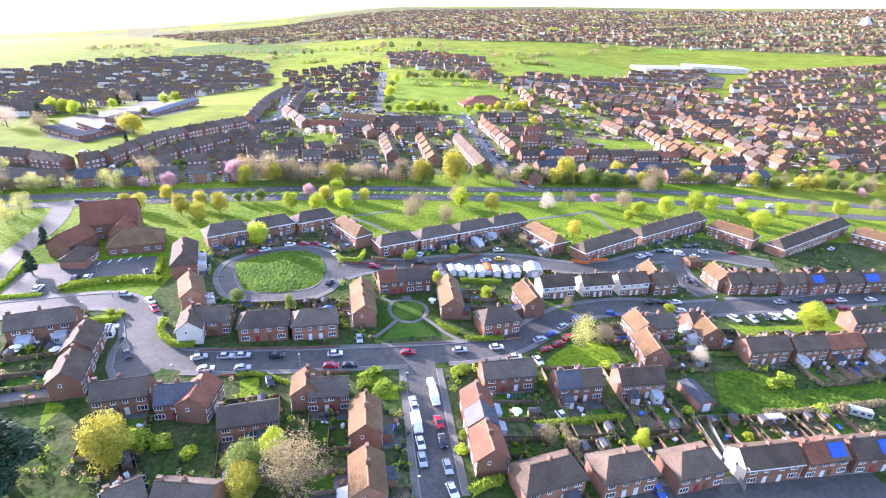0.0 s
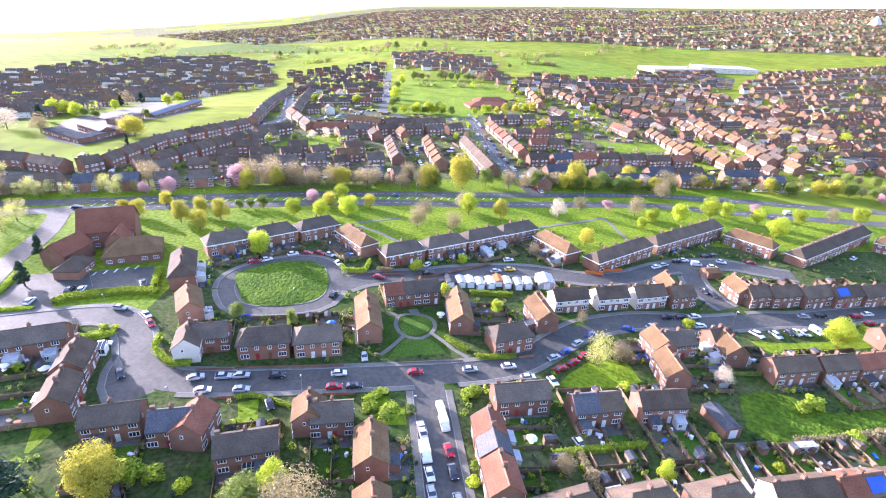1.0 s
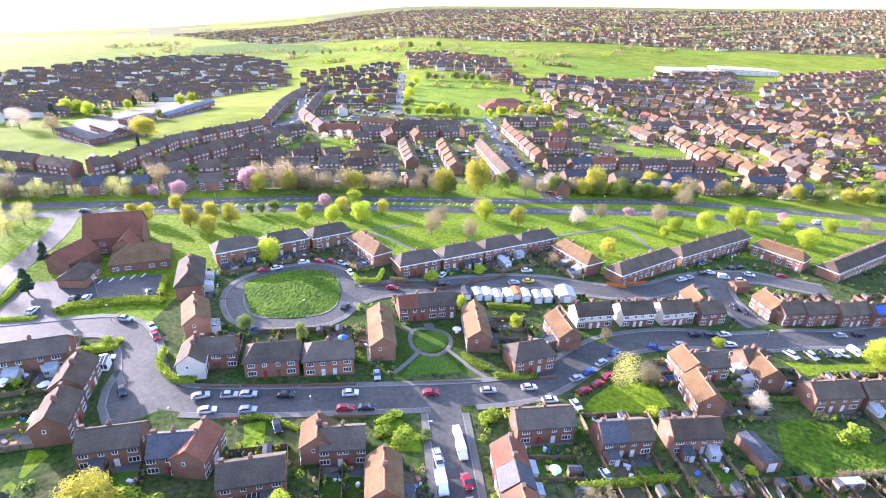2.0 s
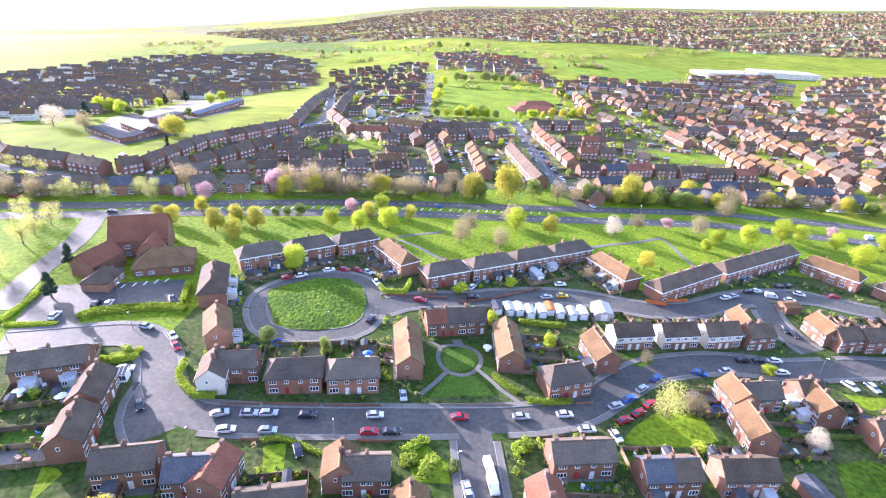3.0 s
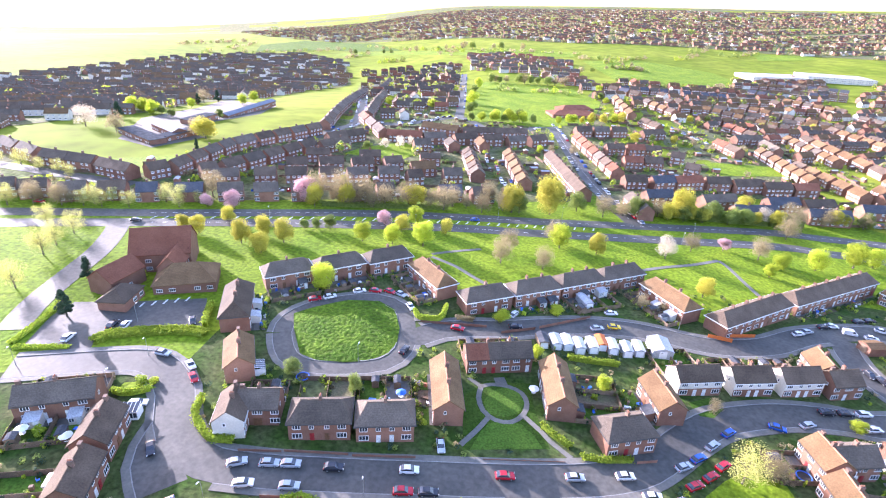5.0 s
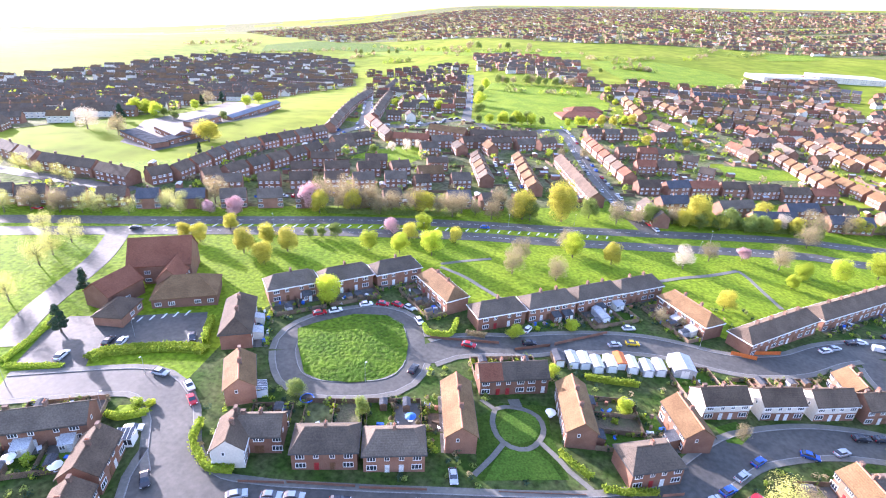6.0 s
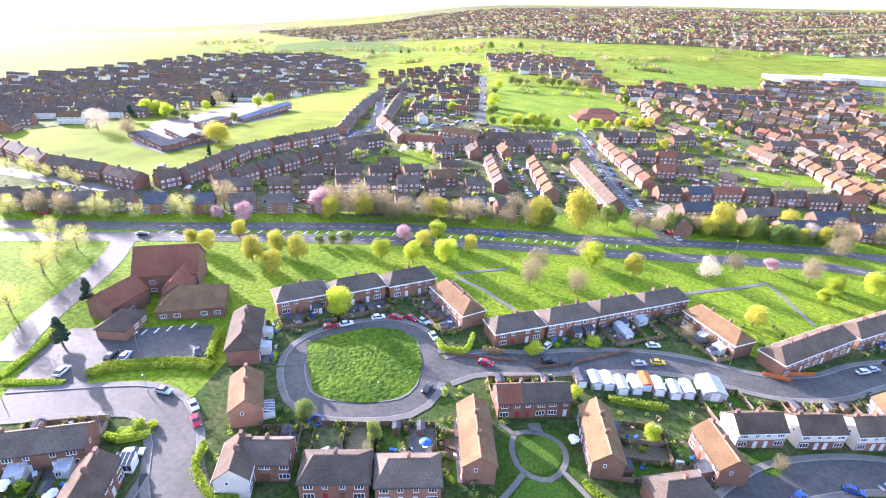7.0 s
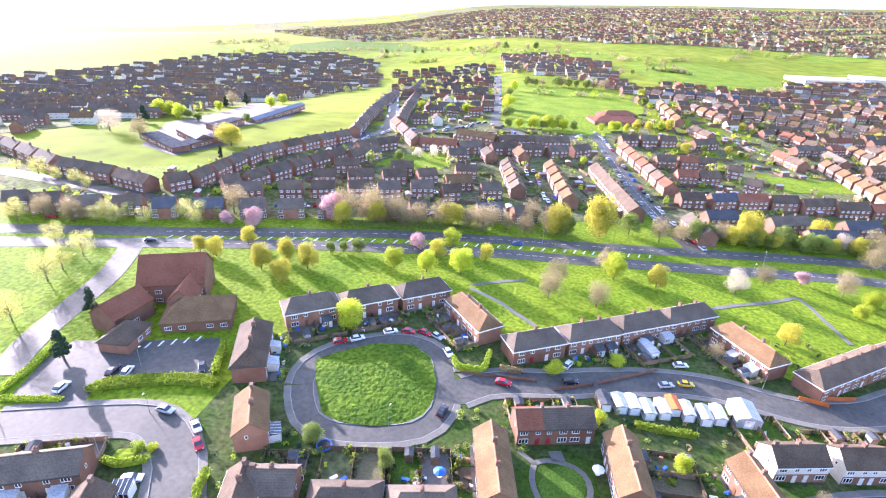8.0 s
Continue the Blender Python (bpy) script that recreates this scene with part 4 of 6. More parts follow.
def tree_line(x0, y0, x1, y1, n, kinds, height=7.0, place="in a row beside houses"):
    rng = random.Random(round(x0 * 3 + y1))
    for k in range(n):
        u = (k + rng.uniform(0.2, 0.8)) / n
        tree(x0 + (x1 - x0) * u + rng.uniform(-3, 3), y0 + (y1 - y0) * u + rng.uniform(-3, 3), rng.choice(kinds), height * rng.uniform(0.7, 1.25), rng.uniform(0.9, 1.2), place)


BUSHES = []


def bush(x, y, r=1.5, kind="hedge", h=None):
    key = (kind, (round(x) + round(y)) % 2)
    for k, ob in BUSHES:
        if k == key:
            m = copy_thing(ob, Matrix())
            break
    else:
        rng = random.Random(len(BUSHES) + 5)
        m = new("bush", crown_mesh("bush", LEAVES[kind], rng, 1.0, -0.1, 1.5, 700, 0.13, 8))
        BUSHES.append((key, m))
    m.matrix_basis = pose(x, y, G(x, y), 0, 0, (x * 57) % 360) @ Matrix.Diagonal((r, r, (h or r) / 1.4, 1))
    return tagged(m, "rounded leafy garden shrub", "bush", "garden shrubs")


def hedge(pts, width=1.2, height=1.5, kind="hedge"):
    """A clipped hedge along a line, with a rough leafy face."""
    line = resample(pts, 0.8)
    s, rng, f = sides(line), random.Random(round(pts[0][0])), Form()
    for k, p in enumerate(line):
        for j in range(int(34 * width)):
            o, z = rng.uniform(-1, 1), rng.uniform(0.05, 1) ** 0.6
            if abs(o) < 0.75 and z < 0.8:
                z = rng.uniform(0.85, 1.05)
            q = p + s[k] * o * width / 2 * (1.05 - 0.2 * z) + Vector((rng.uniform(-0.5, 0.5), rng.uniform(-0.5, 0.5)))
            c = Vector((q.x, q.y, G(q.x, q.y) + z * height))
            n = Vector((rng.uniform(-1, 1), rng.uniform(-1, 1), rng.uniform(0, 1))).normalized()
            a = n.orthogonal().normalized() * rng.uniform(0.15, 0.3)
            b = n.cross(a) * 0.8
            f.add([c - a, c + b, c + a, c - b], [(0, 1, 2, 3)])
    w = width * 0.42
    for k in range(len(line) - 1):
        q = []
        for j in (k, k + 1):
            for o, z in ((-w, 0), (-w * 0.8, height * 0.9), (w * 0.8, height * 0.9), (w, 0)):
                p = line[j] + s[j] * o
                q.append((p.x, p.y, G(p.x, p.y) + z))
        f.add(q, [(0, 1, 5, 4), (1, 2, 6, 5), (2, 3, 7, 6)])
    ob = new("hedge", f.mesh("hedge", LEAVES[kind]))
    return tagged(ob, "clipped yellow-green hedge along a garden edge", "hedge", kind="stuff")


# ---- vehicles ----
def car_template(paint, van=False):
    base = new("van" if van else "car")
    hw = 0.88 if not van else 0.98
    if van:
        side = [(-2.5, 0.35), (2.45, 0.35), (2.5, 0.75), (2.35, 1.05), (1.75, 1.2), (1.15, 2.0), (0.9, 2.15), (-2.4, 2.2), (-2.5, 2.0)]
        cab, wx = [(1.72, 1.22), (1.18, 1.93), (0.55, 1.95), (0.55, 1.22)], 1.55
    else:
        side = [(-2.05, 0.32), (2.0, 0.32), (2.1, 0.55), (2.02, 0.78), (1.0, 0.95), (-1.75, 0.98), (-2.08, 0.85), (-2.12, 0.5)]
        cab, wx = [(1.05, 0.93), (0.35, 1.42), (-0.9, 1.46), (-1.75, 1.2), (-1.85, 0.95)], 1.25
    body, n = Form(), len(side)
    rings = []
    for y, k in ((-hw, 0.93), (-hw * 0.9, 1.0), (hw * 0.9, 1.0), (hw, 0.93)):
        rings += [(x * (0.98 if abs(y) == hw else 1), y, 0.3 + (z - 0.3) * k) for x, z in side]
    faces = [(r * n + j, r * n + (j + 1) % n, (r + 1) * n + (j + 1) % n, (r + 1) * n + j) for r in range(3) for j in range(n)]
    body.add(rings, faces + [tuple(reversed(range(n))), tuple(range(3 * n, 4 * n))])
    part("body", body.mesh("body", PAINTS[paint]), base)
    glass, m = Form(), len(cab)
    out = 0.02 if van else 0
    glass.add([(x, -hw * (0.9 if z < 1.25 and not van else 0.76 if not van else 1) - out, z) for x, z in cab] + [(x, hw * (0.9 if z < 1.25 and not van else 0.76 if not van else 1) + out, z) for x, z in cab],
              [tuple(range(m)), tuple(reversed(range(m, 2 * m)))] + [(j, m + j, m + (j + 1) % m, (j + 1) % m) for j in range(m)])
    part("cabin_glass", glass.mesh("glass", GLASS), base, None, "dark tinted glass")
    if not van:
        part("roof_panel", Form().box(-1.15, 0.3, -hw * 0.74, hw * 0.74, 1.42, 1.5, taper=0.05).mesh("roof_panel", PAINTS[paint]), base)
    tyre = Form().tube([(0, -0.12, 0), (0, -0.11, 0), (0, 0.11, 0), (0, 0.12, 0)], [0.19, 0.32, 0.32, 0.19], 14)
    tyre.i[-2:] = [1, 1]
    tyre = tyre.mesh("wheel", [RUBBER, STEEL])
    for x in (-wx, wx):
        for y in (-hw + 0.08, hw - 0.08):
            part("wheel", tyre, base, pose(x, y, 0.32))
    front, z0 = max(p[0] for p in side), 0.68
    for s in (-1, 1):
        part("headlight", Form().box(front - 0.2, front + 0.02, s * (hw - 0.2) - 0.14, s * (hw - 0.2) + 0.14, z0 - 0.08, z0 + 0.08).mesh("headlight", LAMP), base)
        part("tail_light", Form().box(-front - 0.04, -front + 0.16, s * (hw - 0.18) - 0.12, s * (hw - 0.18) + 0.12, z0, z0 + 0.2).mesh("tail_light", TAIL), base)
    return base


CARS = {}
CAR_WORDS = {"white": "white", "silver": "silver-grey", "red": "red", "blue": "blue", "black": "dark blue-black", "yellow": "bright yellow"}


def car(x, y, rot, paint, van=False, size=1.0):
    key = (paint, van)
    if key not in CARS:
        CARS[key] = ob = car_template(paint, van)
    else:
        ob = copy_thing(CARS[key], Matrix())
    lift = 0.09 if on_road(x, y, 0.5) else 0.03
    ob.matrix_basis = pose(x, y, G(x, y) + lift, 0, 0, rot) @ Matrix.Diagonal((size, size, size, 1))
    return tagged(ob, CAR_WORDS[paint] + (" panel van" if van else " hatchback car") + " parked at the roadside", "van" if van else "car", "parked vehicles")


# ---- sheds, garages, fences, lamps, small garden things ----
def shed(x, y, rot, l=2.4, w=1.8, h=2.0, wall=None, roof=None, label="weathered wooden garden shed with a felt roof", name="shed"):
    base = stand(name, x, y, rot, label, "shed" if name == "shed" else "garage", "garden sheds" if name == "shed" else "row of garages")
    part("wall", Form().prism([(-w / 2, -0.2), (w / 2, -0.2), (w / 2, h), (0, h + w * 0.16), (-w / 2, h)], -l / 2, l / 2).mesh("wall", wall or FENCE), base)
    o = 0.12
    part("roof", Form().prism([(-w / 2 - o, h - 0.02), (0, h + w * 0.16 + 0.02), (w / 2 + o, h - 0.02), (w / 2 + o, h + 0.07), (0, h + w * 0.16 + 0.11), (-w / 2 - o, h + 0.07)], -l / 2 - o, l / 2 + o).mesh("roof", roof or FELT), base)
    part("door", Form().box(-0.04, 0.04, -min(1.1, w * 0.4), min(1.1, w * 0.4), 0.05, h - 0.1).mesh("door", TRIM if name == "garage" else FENCE), base, pose(-l / 2 - 0.02, 0, 0))
    return base


def fence(x0, y0, x1, y1, h=1.6, mat=None, label="brown close-boarded timber garden fence"):
    """A run of panels between posts, in one strip."""
    length = math.hypot(x1 - x0, y1 - y0)
    if length < 1.5:
        return
    n = max(1, round(length / 1.85))
    d = Vector((x1 - x0, y1 - y0)) / length
    s = Vector((-d.y, d.x))
    f, secs = Form(), []
    for k in range(n + 1):
        u = length * k / n
        for du, t, dh in ((-0.06, 0.025, 0), (-0.05, 0.07, 0.08), (0.05, 0.07, 0.08), (0.06, 0.025, 0)):
            secs.append((min(max(u + du, 0), length), t, h + dh))
    verts = []
    for u, t, z in secs:
        p = Vector((x0, y0)) + d * u
        g = G(p.x, p.y)
        verts += [(p.x + s.x * t, p.y + s.y * t, g - 0.15), (p.x + s.x * t, p.y + s.y * t, g + z), (p.x - s.x * t, p.y - s.y * t, g + z), (p.x - s.x * t, p.y - s.y * t, g - 0.15)]
    faces = [(4 * k + j, 4 * k + (j + 1) % 4, 4 * k + 4 + (j + 1) % 4, 4 * k + 4 + j) for k in range(len(secs) - 1) for j in range(4)]
    f.add(verts, faces + [(3, 2, 1, 0), tuple(4 * (len(secs) - 1) + j for j in range(4))])
    return tagged(new("fence", f.mesh("fence", mat or FENCE)), label, "fence", "garden fences")


def lamp_post(x, y, rot):
    base = stand("street_lamp", x, y, rot, "slim galvanised street lamp at the kerb", "street lamp", "street lamps")
    part("column", Form().tube([(0, 0, -0.3), (0, 0, 1.2), (0, 0, 1.25), (0, 0, 5.6), (0.5, 0, 5.95)], [0.09, 0.09, 0.055, 0.04, 0.03], 8).mesh("column", STEEL), base)
    part("lantern", Form().box(0.35, 0.95, -0.13, 0.13, 5.88, 6.05, taper=0.04).mesh("lantern", LAMP), base)


def conservatory(x, y, rot, l=3.6, w=3.0):
    base = stand("conservatory", x, y, rot, "white-framed glazed conservatory against a brick house", "conservatory")
    xs = [-l / 2 + l * k / 4 + e for k in range(5) for e in (-0.05, 0.05)]
    f = lattice(xs, [0, 0.6, 2.0, 2.15], [(2 * k + 1, 1) for k in range(4)], -w / 2, -w / 2 + 0.08)
    part("front_frame", f.mesh("front_frame", TRIM), base)
    part("front_glass", Form().box(-l / 2, l / 2, -w / 2 + 0.03, -w / 2 + 0.05, 0.6, 2.0).mesh("front_glass", GLASS), base)
    for s in (-1, 1):
        part("side_wall", Form().box(s * l / 2 - 0.05, s * l / 2 + 0.05, -w / 2 + 0.1, w / 2, 0, 2.1).mesh("side_wall", TRIM), base)
    part("glass_roof", Form().add([(-l / 2, -w / 2, 2.15), (l / 2, -w / 2, 2.15), (l / 2, w / 2, 2.7), (-l / 2, w / 2, 2.7), (-l / 2, -w / 2, 2.2), (l / 2, -w / 2, 2.2), (l / 2, w / 2, 2.75), (-l / 2, w / 2, 2.75)],
                                  [(0, 3, 2, 1), (4, 5, 6, 7), (0, 1, 5, 4), (1, 2, 6, 5), (2, 3, 7, 6), (3, 0, 4, 7)]).mesh("glass_roof", GLASS), base)
    for k in range(5):
        x = -l / 2 + l * k / 4
        part("glazing_bar", Form().add([(x - 0.04, -w / 2, 2.21), (x + 0.04, -w / 2, 2.21), (x + 0.04, w / 2, 2.76), (x - 0.04, w / 2, 2.76), (x - 0.04, -w / 2, 2.27), (x + 0.04, -w / 2, 2.27), (x + 0.04, w / 2, 2.82), (x - 0.04, w / 2, 2.82)],
                                       [(0, 3, 2, 1), (4, 5, 6, 7), (0, 1, 5, 4), (1, 2, 6, 5), (2, 3, 7, 6), (3, 0, 4, 7)]).mesh("glazing_bar", TRIM), base)


def lean_to(x, y, rot, l, white):
    """A single-storey extension, its high side against the house."""
    base = stand("lean_to_extension", x, y, rot, ("white-framed" if white else "brick") + " lean-to extension behind a house", "extension", "rear extensions")
    part("wall", Form().prism([(-1.25, -0.2), (1.3, -0.2), (1.3, 2.75), (-1.25, 2.1)], -l / 2, l / 2).mesh("wall", WHITE if white else BRICK), base)
    part("roof", Form().prism([(-1.4, 2.08), (1.3, 2.78), (1.3, 2.9), (-1.4, 2.2)], -l / 2 - 0.12, l / 2 + 0.12).mesh("roof", SHEET if white else FELT), base)
    a, p, both = WINDOWS[(1.1, 1.05, 2)]
    part("window", both, base, pose(-l / 4, -1.28, 0.9))
    part("door", DOOR_MESHES[0], base, pose(l / 4, -1.27, 0.0))


KEEP_FREE = list(OPEN_GREENS) + [[(-78, 164), (-80, 172), (-66, 185), (-55, 188), (-46, 180), (-43, 168), (-45, 158), (-56, 150), (-70, 151)], [(-141.5, 158.1), (-107.2, 171.5), (-99.8, 156.6), (-124.6, 147.1), (-120.6, 139.3), (-137.6, 136.6)]]


def free_of(x, y, own, margin):
    if on_road(x, y, margin + 1.6) or any(inside(x, y, p) for p in KEEP_FREE):
        return False
    for h in HOUSES:
        if h is own:
            continue
        c, s = math.cos(h[2]), math.sin(h[2])
        u, v = c * (x - h[0]) + s * (y - h[1]), -s * (x - h[0]) + c * (y - h[1])
        if abs(u) < h[3] / 2 + margin and abs(v) < h[4] / 2 + margin:
            return False
    return True


PLANTS = [LEAVES["green"], LEAVES["olive"], LEAVES["hedge"], LEAVES["lime"], LEAVES["dark"], LEAVES["pink"]]


def clump(f, rng, x, y, r, high, tint, leaves=34):
    """A loose leafy plant, added to a bed of planting."""
    z = G(x, y)
    for j in range(leaves):
        d = Vector((rng.gauss(0, 1), rng.gauss(0, 1), rng.gauss(0, 1))).normalized()
        p = Vector((x + d.x * r * rng.uniform(0.4, 1.1), y + d.y * r * rng.uniform(0.4, 1.1), z + high * (0.5 + 0.5 * d.z * rng.uniform(0.6, 1.1))))
        a = (d + Vector((rng.uniform(-0.8, 0.8), rng.uniform(-0.8, 0.8), 0.4))).normalized().orthogonal().normalized() * rng.uniform(0.14, 0.3)
        b = d.cross(a)
        f.add([p - a, p + b * 0.8, p + a, p - b * 0.8], [(0, 1, 2, 3)], tint)


def planting(rng, spots):
    """The shrubs, borders and climbers of one side of a house."""
    f = Form()
    for x, y, r, high in spots:
        if not on_road(x, y, 1.0):
            clump(f, rng, x, y, r, high, rng.choice((0, 0, 0, 1, 1, 2, 3, 4, 4, 4) + ((5,) if rng.random() < 0.1 else ())))
    if f.v:
        tagged(new("garden_planting", f.mesh("garden_planting", PLANTS)), "mixed shrubs and borders along garden fences", "shrubs", kind="stuff")


def yard_things(rng, spots):
    """Loose things of a yard: slatted table, lidded bin, planter box."""
    f = Form()
    for x, y in spots:
        if on_road(x, y, 1.0):
            continue
        z, turn, what = G(x, y) + 0.05, rng.uniform(0, 3), rng.choice("tbpc")
        c, s, tint = math.cos(turn), math.sin(turn), rng.choice((0, 0, 1, 1, 2, 3, 4))
        b = Form()
        if what == "t":
            b.box(-0.7, 0.7, -0.45, 0.45, 0.68, 0.74)
            for u in (-0.6, 0.6):
                for v in (-0.36, 0.36):
                    b.box(u - 0.04, u + 0.04, v - 0.04, v + 0.04, -0.1, 0.68)
        elif what == "b":
            b.box(-0.29, 0.29, -0.36, 0.36, -0.05, 0.95, taper=-0.04).box(-0.35, 0.35, -0.42, 0.42, 0.95, 1.05, taper=0.06)
        elif what == "p":
            b.box(-0.8, 0.8, -0.3, 0.3, -0.1, 0.5, taper=-0.05)
        else:
            b.box(-0.3, 0.3, -0.3, 0.3, 0.38, 0.45).box(-0.3, 0.3, 0.24, 0.3, 0.45, 0.95)
            for u in (-0.26, 0.26):
                for v in (-0.26, 0.26):
                    b.box(u - 0.03, u + 0.03, v - 0.03, v + 0.03, -0.1, 0.38)
        f.add([(x + c * q[0] - s * q[1], y + s * q[0] + c * q[1], z + q[2]) for q in b.v], b.f, tint)
    if f.v:
        tagged(new("yard_clutter", f.mesh("yard_clutter", [FENCE, TRIM, TARP, FELT, CLAY])), "bins, planters and garden furniture in a yard", "clutter", kind="stuff")


def gardens(own):
    """Garden plots before and behind a house, one a household, split by fences."""
    x, y, a, L, D, plots = own
    rng = random.Random(round(x * 5 + y * 3))
    c, s = math.cos(a), math.sin(a)
    at = lambda u, v: (x + c * u - s * v, y + s * u + c * v)
    units = max(2, round(L / 6.8))
    for side in plots:
        depth = 0
        while depth < 13 and all(free_of(*at(u * L, side * (D / 2 + depth + 1.2)), own, 0.5) for u in (-0.45, -0.2, 0, 0.2, 0.45)):
            depth += 1.0
        if depth < 3:
            continue
        KEEP_FREE.append([at(-L / 2, side * D / 2), at(L / 2, side * D / 2), at(L / 2, side * (D / 2 + depth)), at(-L / 2, side * (D / 2 + depth))])
        w = L / units
        spots = [(*at(-L / 2 + w * k + rng.gauss(0, 0.5), side * (D / 2 + rng.uniform(0.8, depth + 0.5))), rng.uniform(0.3, 0.9), rng.uniform(0.6, 1.9)) for k in range(units + 1) for j in range(int(depth * 0.7))]
        spots += [(*at(rng.uniform(-L / 2, L / 2), side * (D / 2 + depth + rng.gauss(-0.3, 0.5))), rng.uniform(0.5, 1.2), rng.uniform(0.8, 2.3)) for k in range(int(L * 0.6))]
        planting(rng, spots)
        yard_things(rng, [at(rng.uniform(-L / 2 + 0.6, L / 2 - 0.6), side * (D / 2 + rng.uniform(0.7, min(depth, 7)))) for k in range(3 * units)])
        for k in range(units):
            u0, u1 = -L / 2 + k * w + 0.15, -L / 2 + (k + 1) * w - 0.15
            v0 = side * (D / 2 + 0.05)
            p = rng.uniform(1.5, 3.5) if depth > 6 else 0.8
            v1, v2 = side * (D / 2 + p), side * (D / 2 + depth)
            sheet("patio", [at(u0, v0), at(u1, v0), at(u1, v1), at(u0, v1)][::side], 0.05, PAVING, "grey paved strip behind a house", "patio", 30)
            mat, name, label = rng.choice(((LAWN, "lawn", "mown garden lawn"), (LAWN, "lawn", "mown garden lawn"), (SOIL, "garden_bed", "bare earth garden plot"), (GARDENS, "garden_bed", "overgrown garden plot"), (LAWN, "lawn", "mown garden lawn"), (SOIL, "garden_bed", "bare earth garden plot"), (PAVING, "patio", "paved yard behind a house")))
            sheet(name, [at(u0, v1), at(u1, v1), at(u1, v2), at(u0, v2)][::side], 0.04, mat, label, name.replace("_", " "), 30)
            if depth > 4 and rng.random() < 0.45:
                ex, ey = at((u0 + u1) / 2 + rng.uniform(-1, 1), side * (D / 2 + 1.3))
                lean_to(ex, ey, math.degrees(a) + (0 if side < 0 else 180), rng.uniform(2.2, 3.6), rng.random() < 0.5)
            if depth > 5:
                fence(*at(u1 + 0.15, v0), *at(u1 + 0.15, v2), h=1.5)
                if rng.random() < 0.55:
                    sx, sy = at(rng.uniform(u0 + 1.3, u1 - 1.3), side * (D / 2 + depth - 1.8))
                    shed(sx, sy, math.degrees(a) + 90 * side, wall=rng.choice((FENCE, FENCE, SHEET)), l=rng.uniform(1.8, 3), w=rng.uniform(1.6, 2.2))
            for j in range(rng.randint(1, 2)):
                bx, by = at(rng.choice((u0 + 0.7, u1 - 0.7, rng.uniform(u0, u1))), side * (D / 2 + rng.uniform(2, depth)))
                bush(bx, by, rng.uniform(0.5, 1.2), rng.choice(("hedge", "green", "olive", "lime")))
        if depth > 5:
            fence(*at(-L / 2, side * (D / 2 + depth)), *at(L / 2, side * (D / 2 + depth)), h=1.5)
            fence(*at(-L / 2, side * (D / 2 + 0.1)), *at(-L / 2, side * (D / 2 + depth)), h=1.5)



def trampoline(x, y):
    base = stand("trampoline", x, y, 0, "round blue garden trampoline on the lawn", "trampoline")
    ring = [(1.6 * math.cos(2 * math.pi * k / 20), 1.6 * math.sin(2 * math.pi * k / 20), 0.7) for k in range(21)]
    part("rim_pad", Form().tube(ring, [0.16] * 21, 6).mesh("rim_pad", TARP), base)
    part("jumping_mat", Form().tube([(0, 0, 0.66), (0, 0, 0.70)], [1.5, 1.5], 20).mesh("jumping_mat", RUBBER), base)
    for k in range(4):
        part("leg", Form().tube([(1.6 * math.cos(k * 1.57), 1.6 * math.sin(k * 1.57), -0.05), (1.6 * math.cos(k * 1.57), 1.6 * math.sin(k * 1.57), 0.7)], [0.04, 0.04], 6).mesh("leg", STEEL), base)


def caravan(x, y, rot):
    base = stand("caravan", x, y, rot, "white touring caravan parked in a yard", "caravan")
    part("body", Form().prism([(-1.05, 0.45), (1.05, 0.45), (1.1, 1.6), (0.95, 2.45), (-0.95, 2.45), (-1.1, 1.6)], -2.6, 2.6).mesh("body", SHEET), base)
    for s in (-1, 1):
        part("wheel", Form().tube([(0, s * 0.85, 0.32), (0, s * 1.06, 0.32)], [0.32, 0.32], 12).mesh("wheel", RUBBER), base)
        for k in (-1.6, 0.2, 1.7):
            part("window", Form().box(k - 0.45, k + 0.45, s * 1.09 - 0.02, s * 1.09 + 0.02, 1.35, 1.95).mesh("window", GLASS), base)
        part("roof_light", Form().box(-1.2 if s < 0 else 0.6, -0.6 if s < 0 else 1.2, -0.3, 0.3, 2.45, 2.55).mesh("roof_light", TRIM), base)


def parasol(x, y, mat):
    base = stand("parasol", x, y, 0, "open garden parasol over a table", "parasol")
    part("pole", Form().tube([(0, 0, 0), (0, 0, 2.4)], [0.03, 0.03], 6).mesh("pole", STEEL), base)
    part("canopy", Form().tube([(0, 0, 1.95), (0, 0, 2.15), (0, 0, 2.45)], [1.4, 0.9, 0.05], 8).mesh("canopy", mat), base)
    part("table", Form().tube([(0, 0, 0.68), (0, 0, 0.74)], [0.6, 0.6], 12).mesh("table", TRIM), base)


# ---- trees on the green and along the main road ----
tree(-131.6, 226.4, 'golden', 7)
tree(-117.1, 210.6, 'golden', 9)
tree(-112.4, 220.2, 'golden', 8)
tree(-102.9, 216.7, 'golden', 9)
tree(-106.4, 205.1, 'golden', 8)
tree(-143.3, 214.3, 'golden', 6)
tree(-136.2, 213.4, 'golden', 7)
tree(-100.8, 231.4, 'green', 4.5)
tree(-96.4, 233.3, 'green', 4.5)
tree(-91.1, 234.9, 'green', 6)
tree(-75.0, 228.3, 'lime', 8)
tree(-63.1, 229.8, 'lime', 8)
tree(-62.3, 241.6, 'golden', 8)
tree(-51.0, 232.3, 'lime', 10)
tree(-58.5, 252.7, 'lime', 8)
tree(-44.0, 247.1, 'golden', 6.5)
tree(-70.8, 246.5, 'pink', 7)
tree(-19.3, 227.7, 'olive', 10)
tree(-16.8, 240.0, 'olive', 9)
tree(-3.1, 227.6, 'olive', 9)
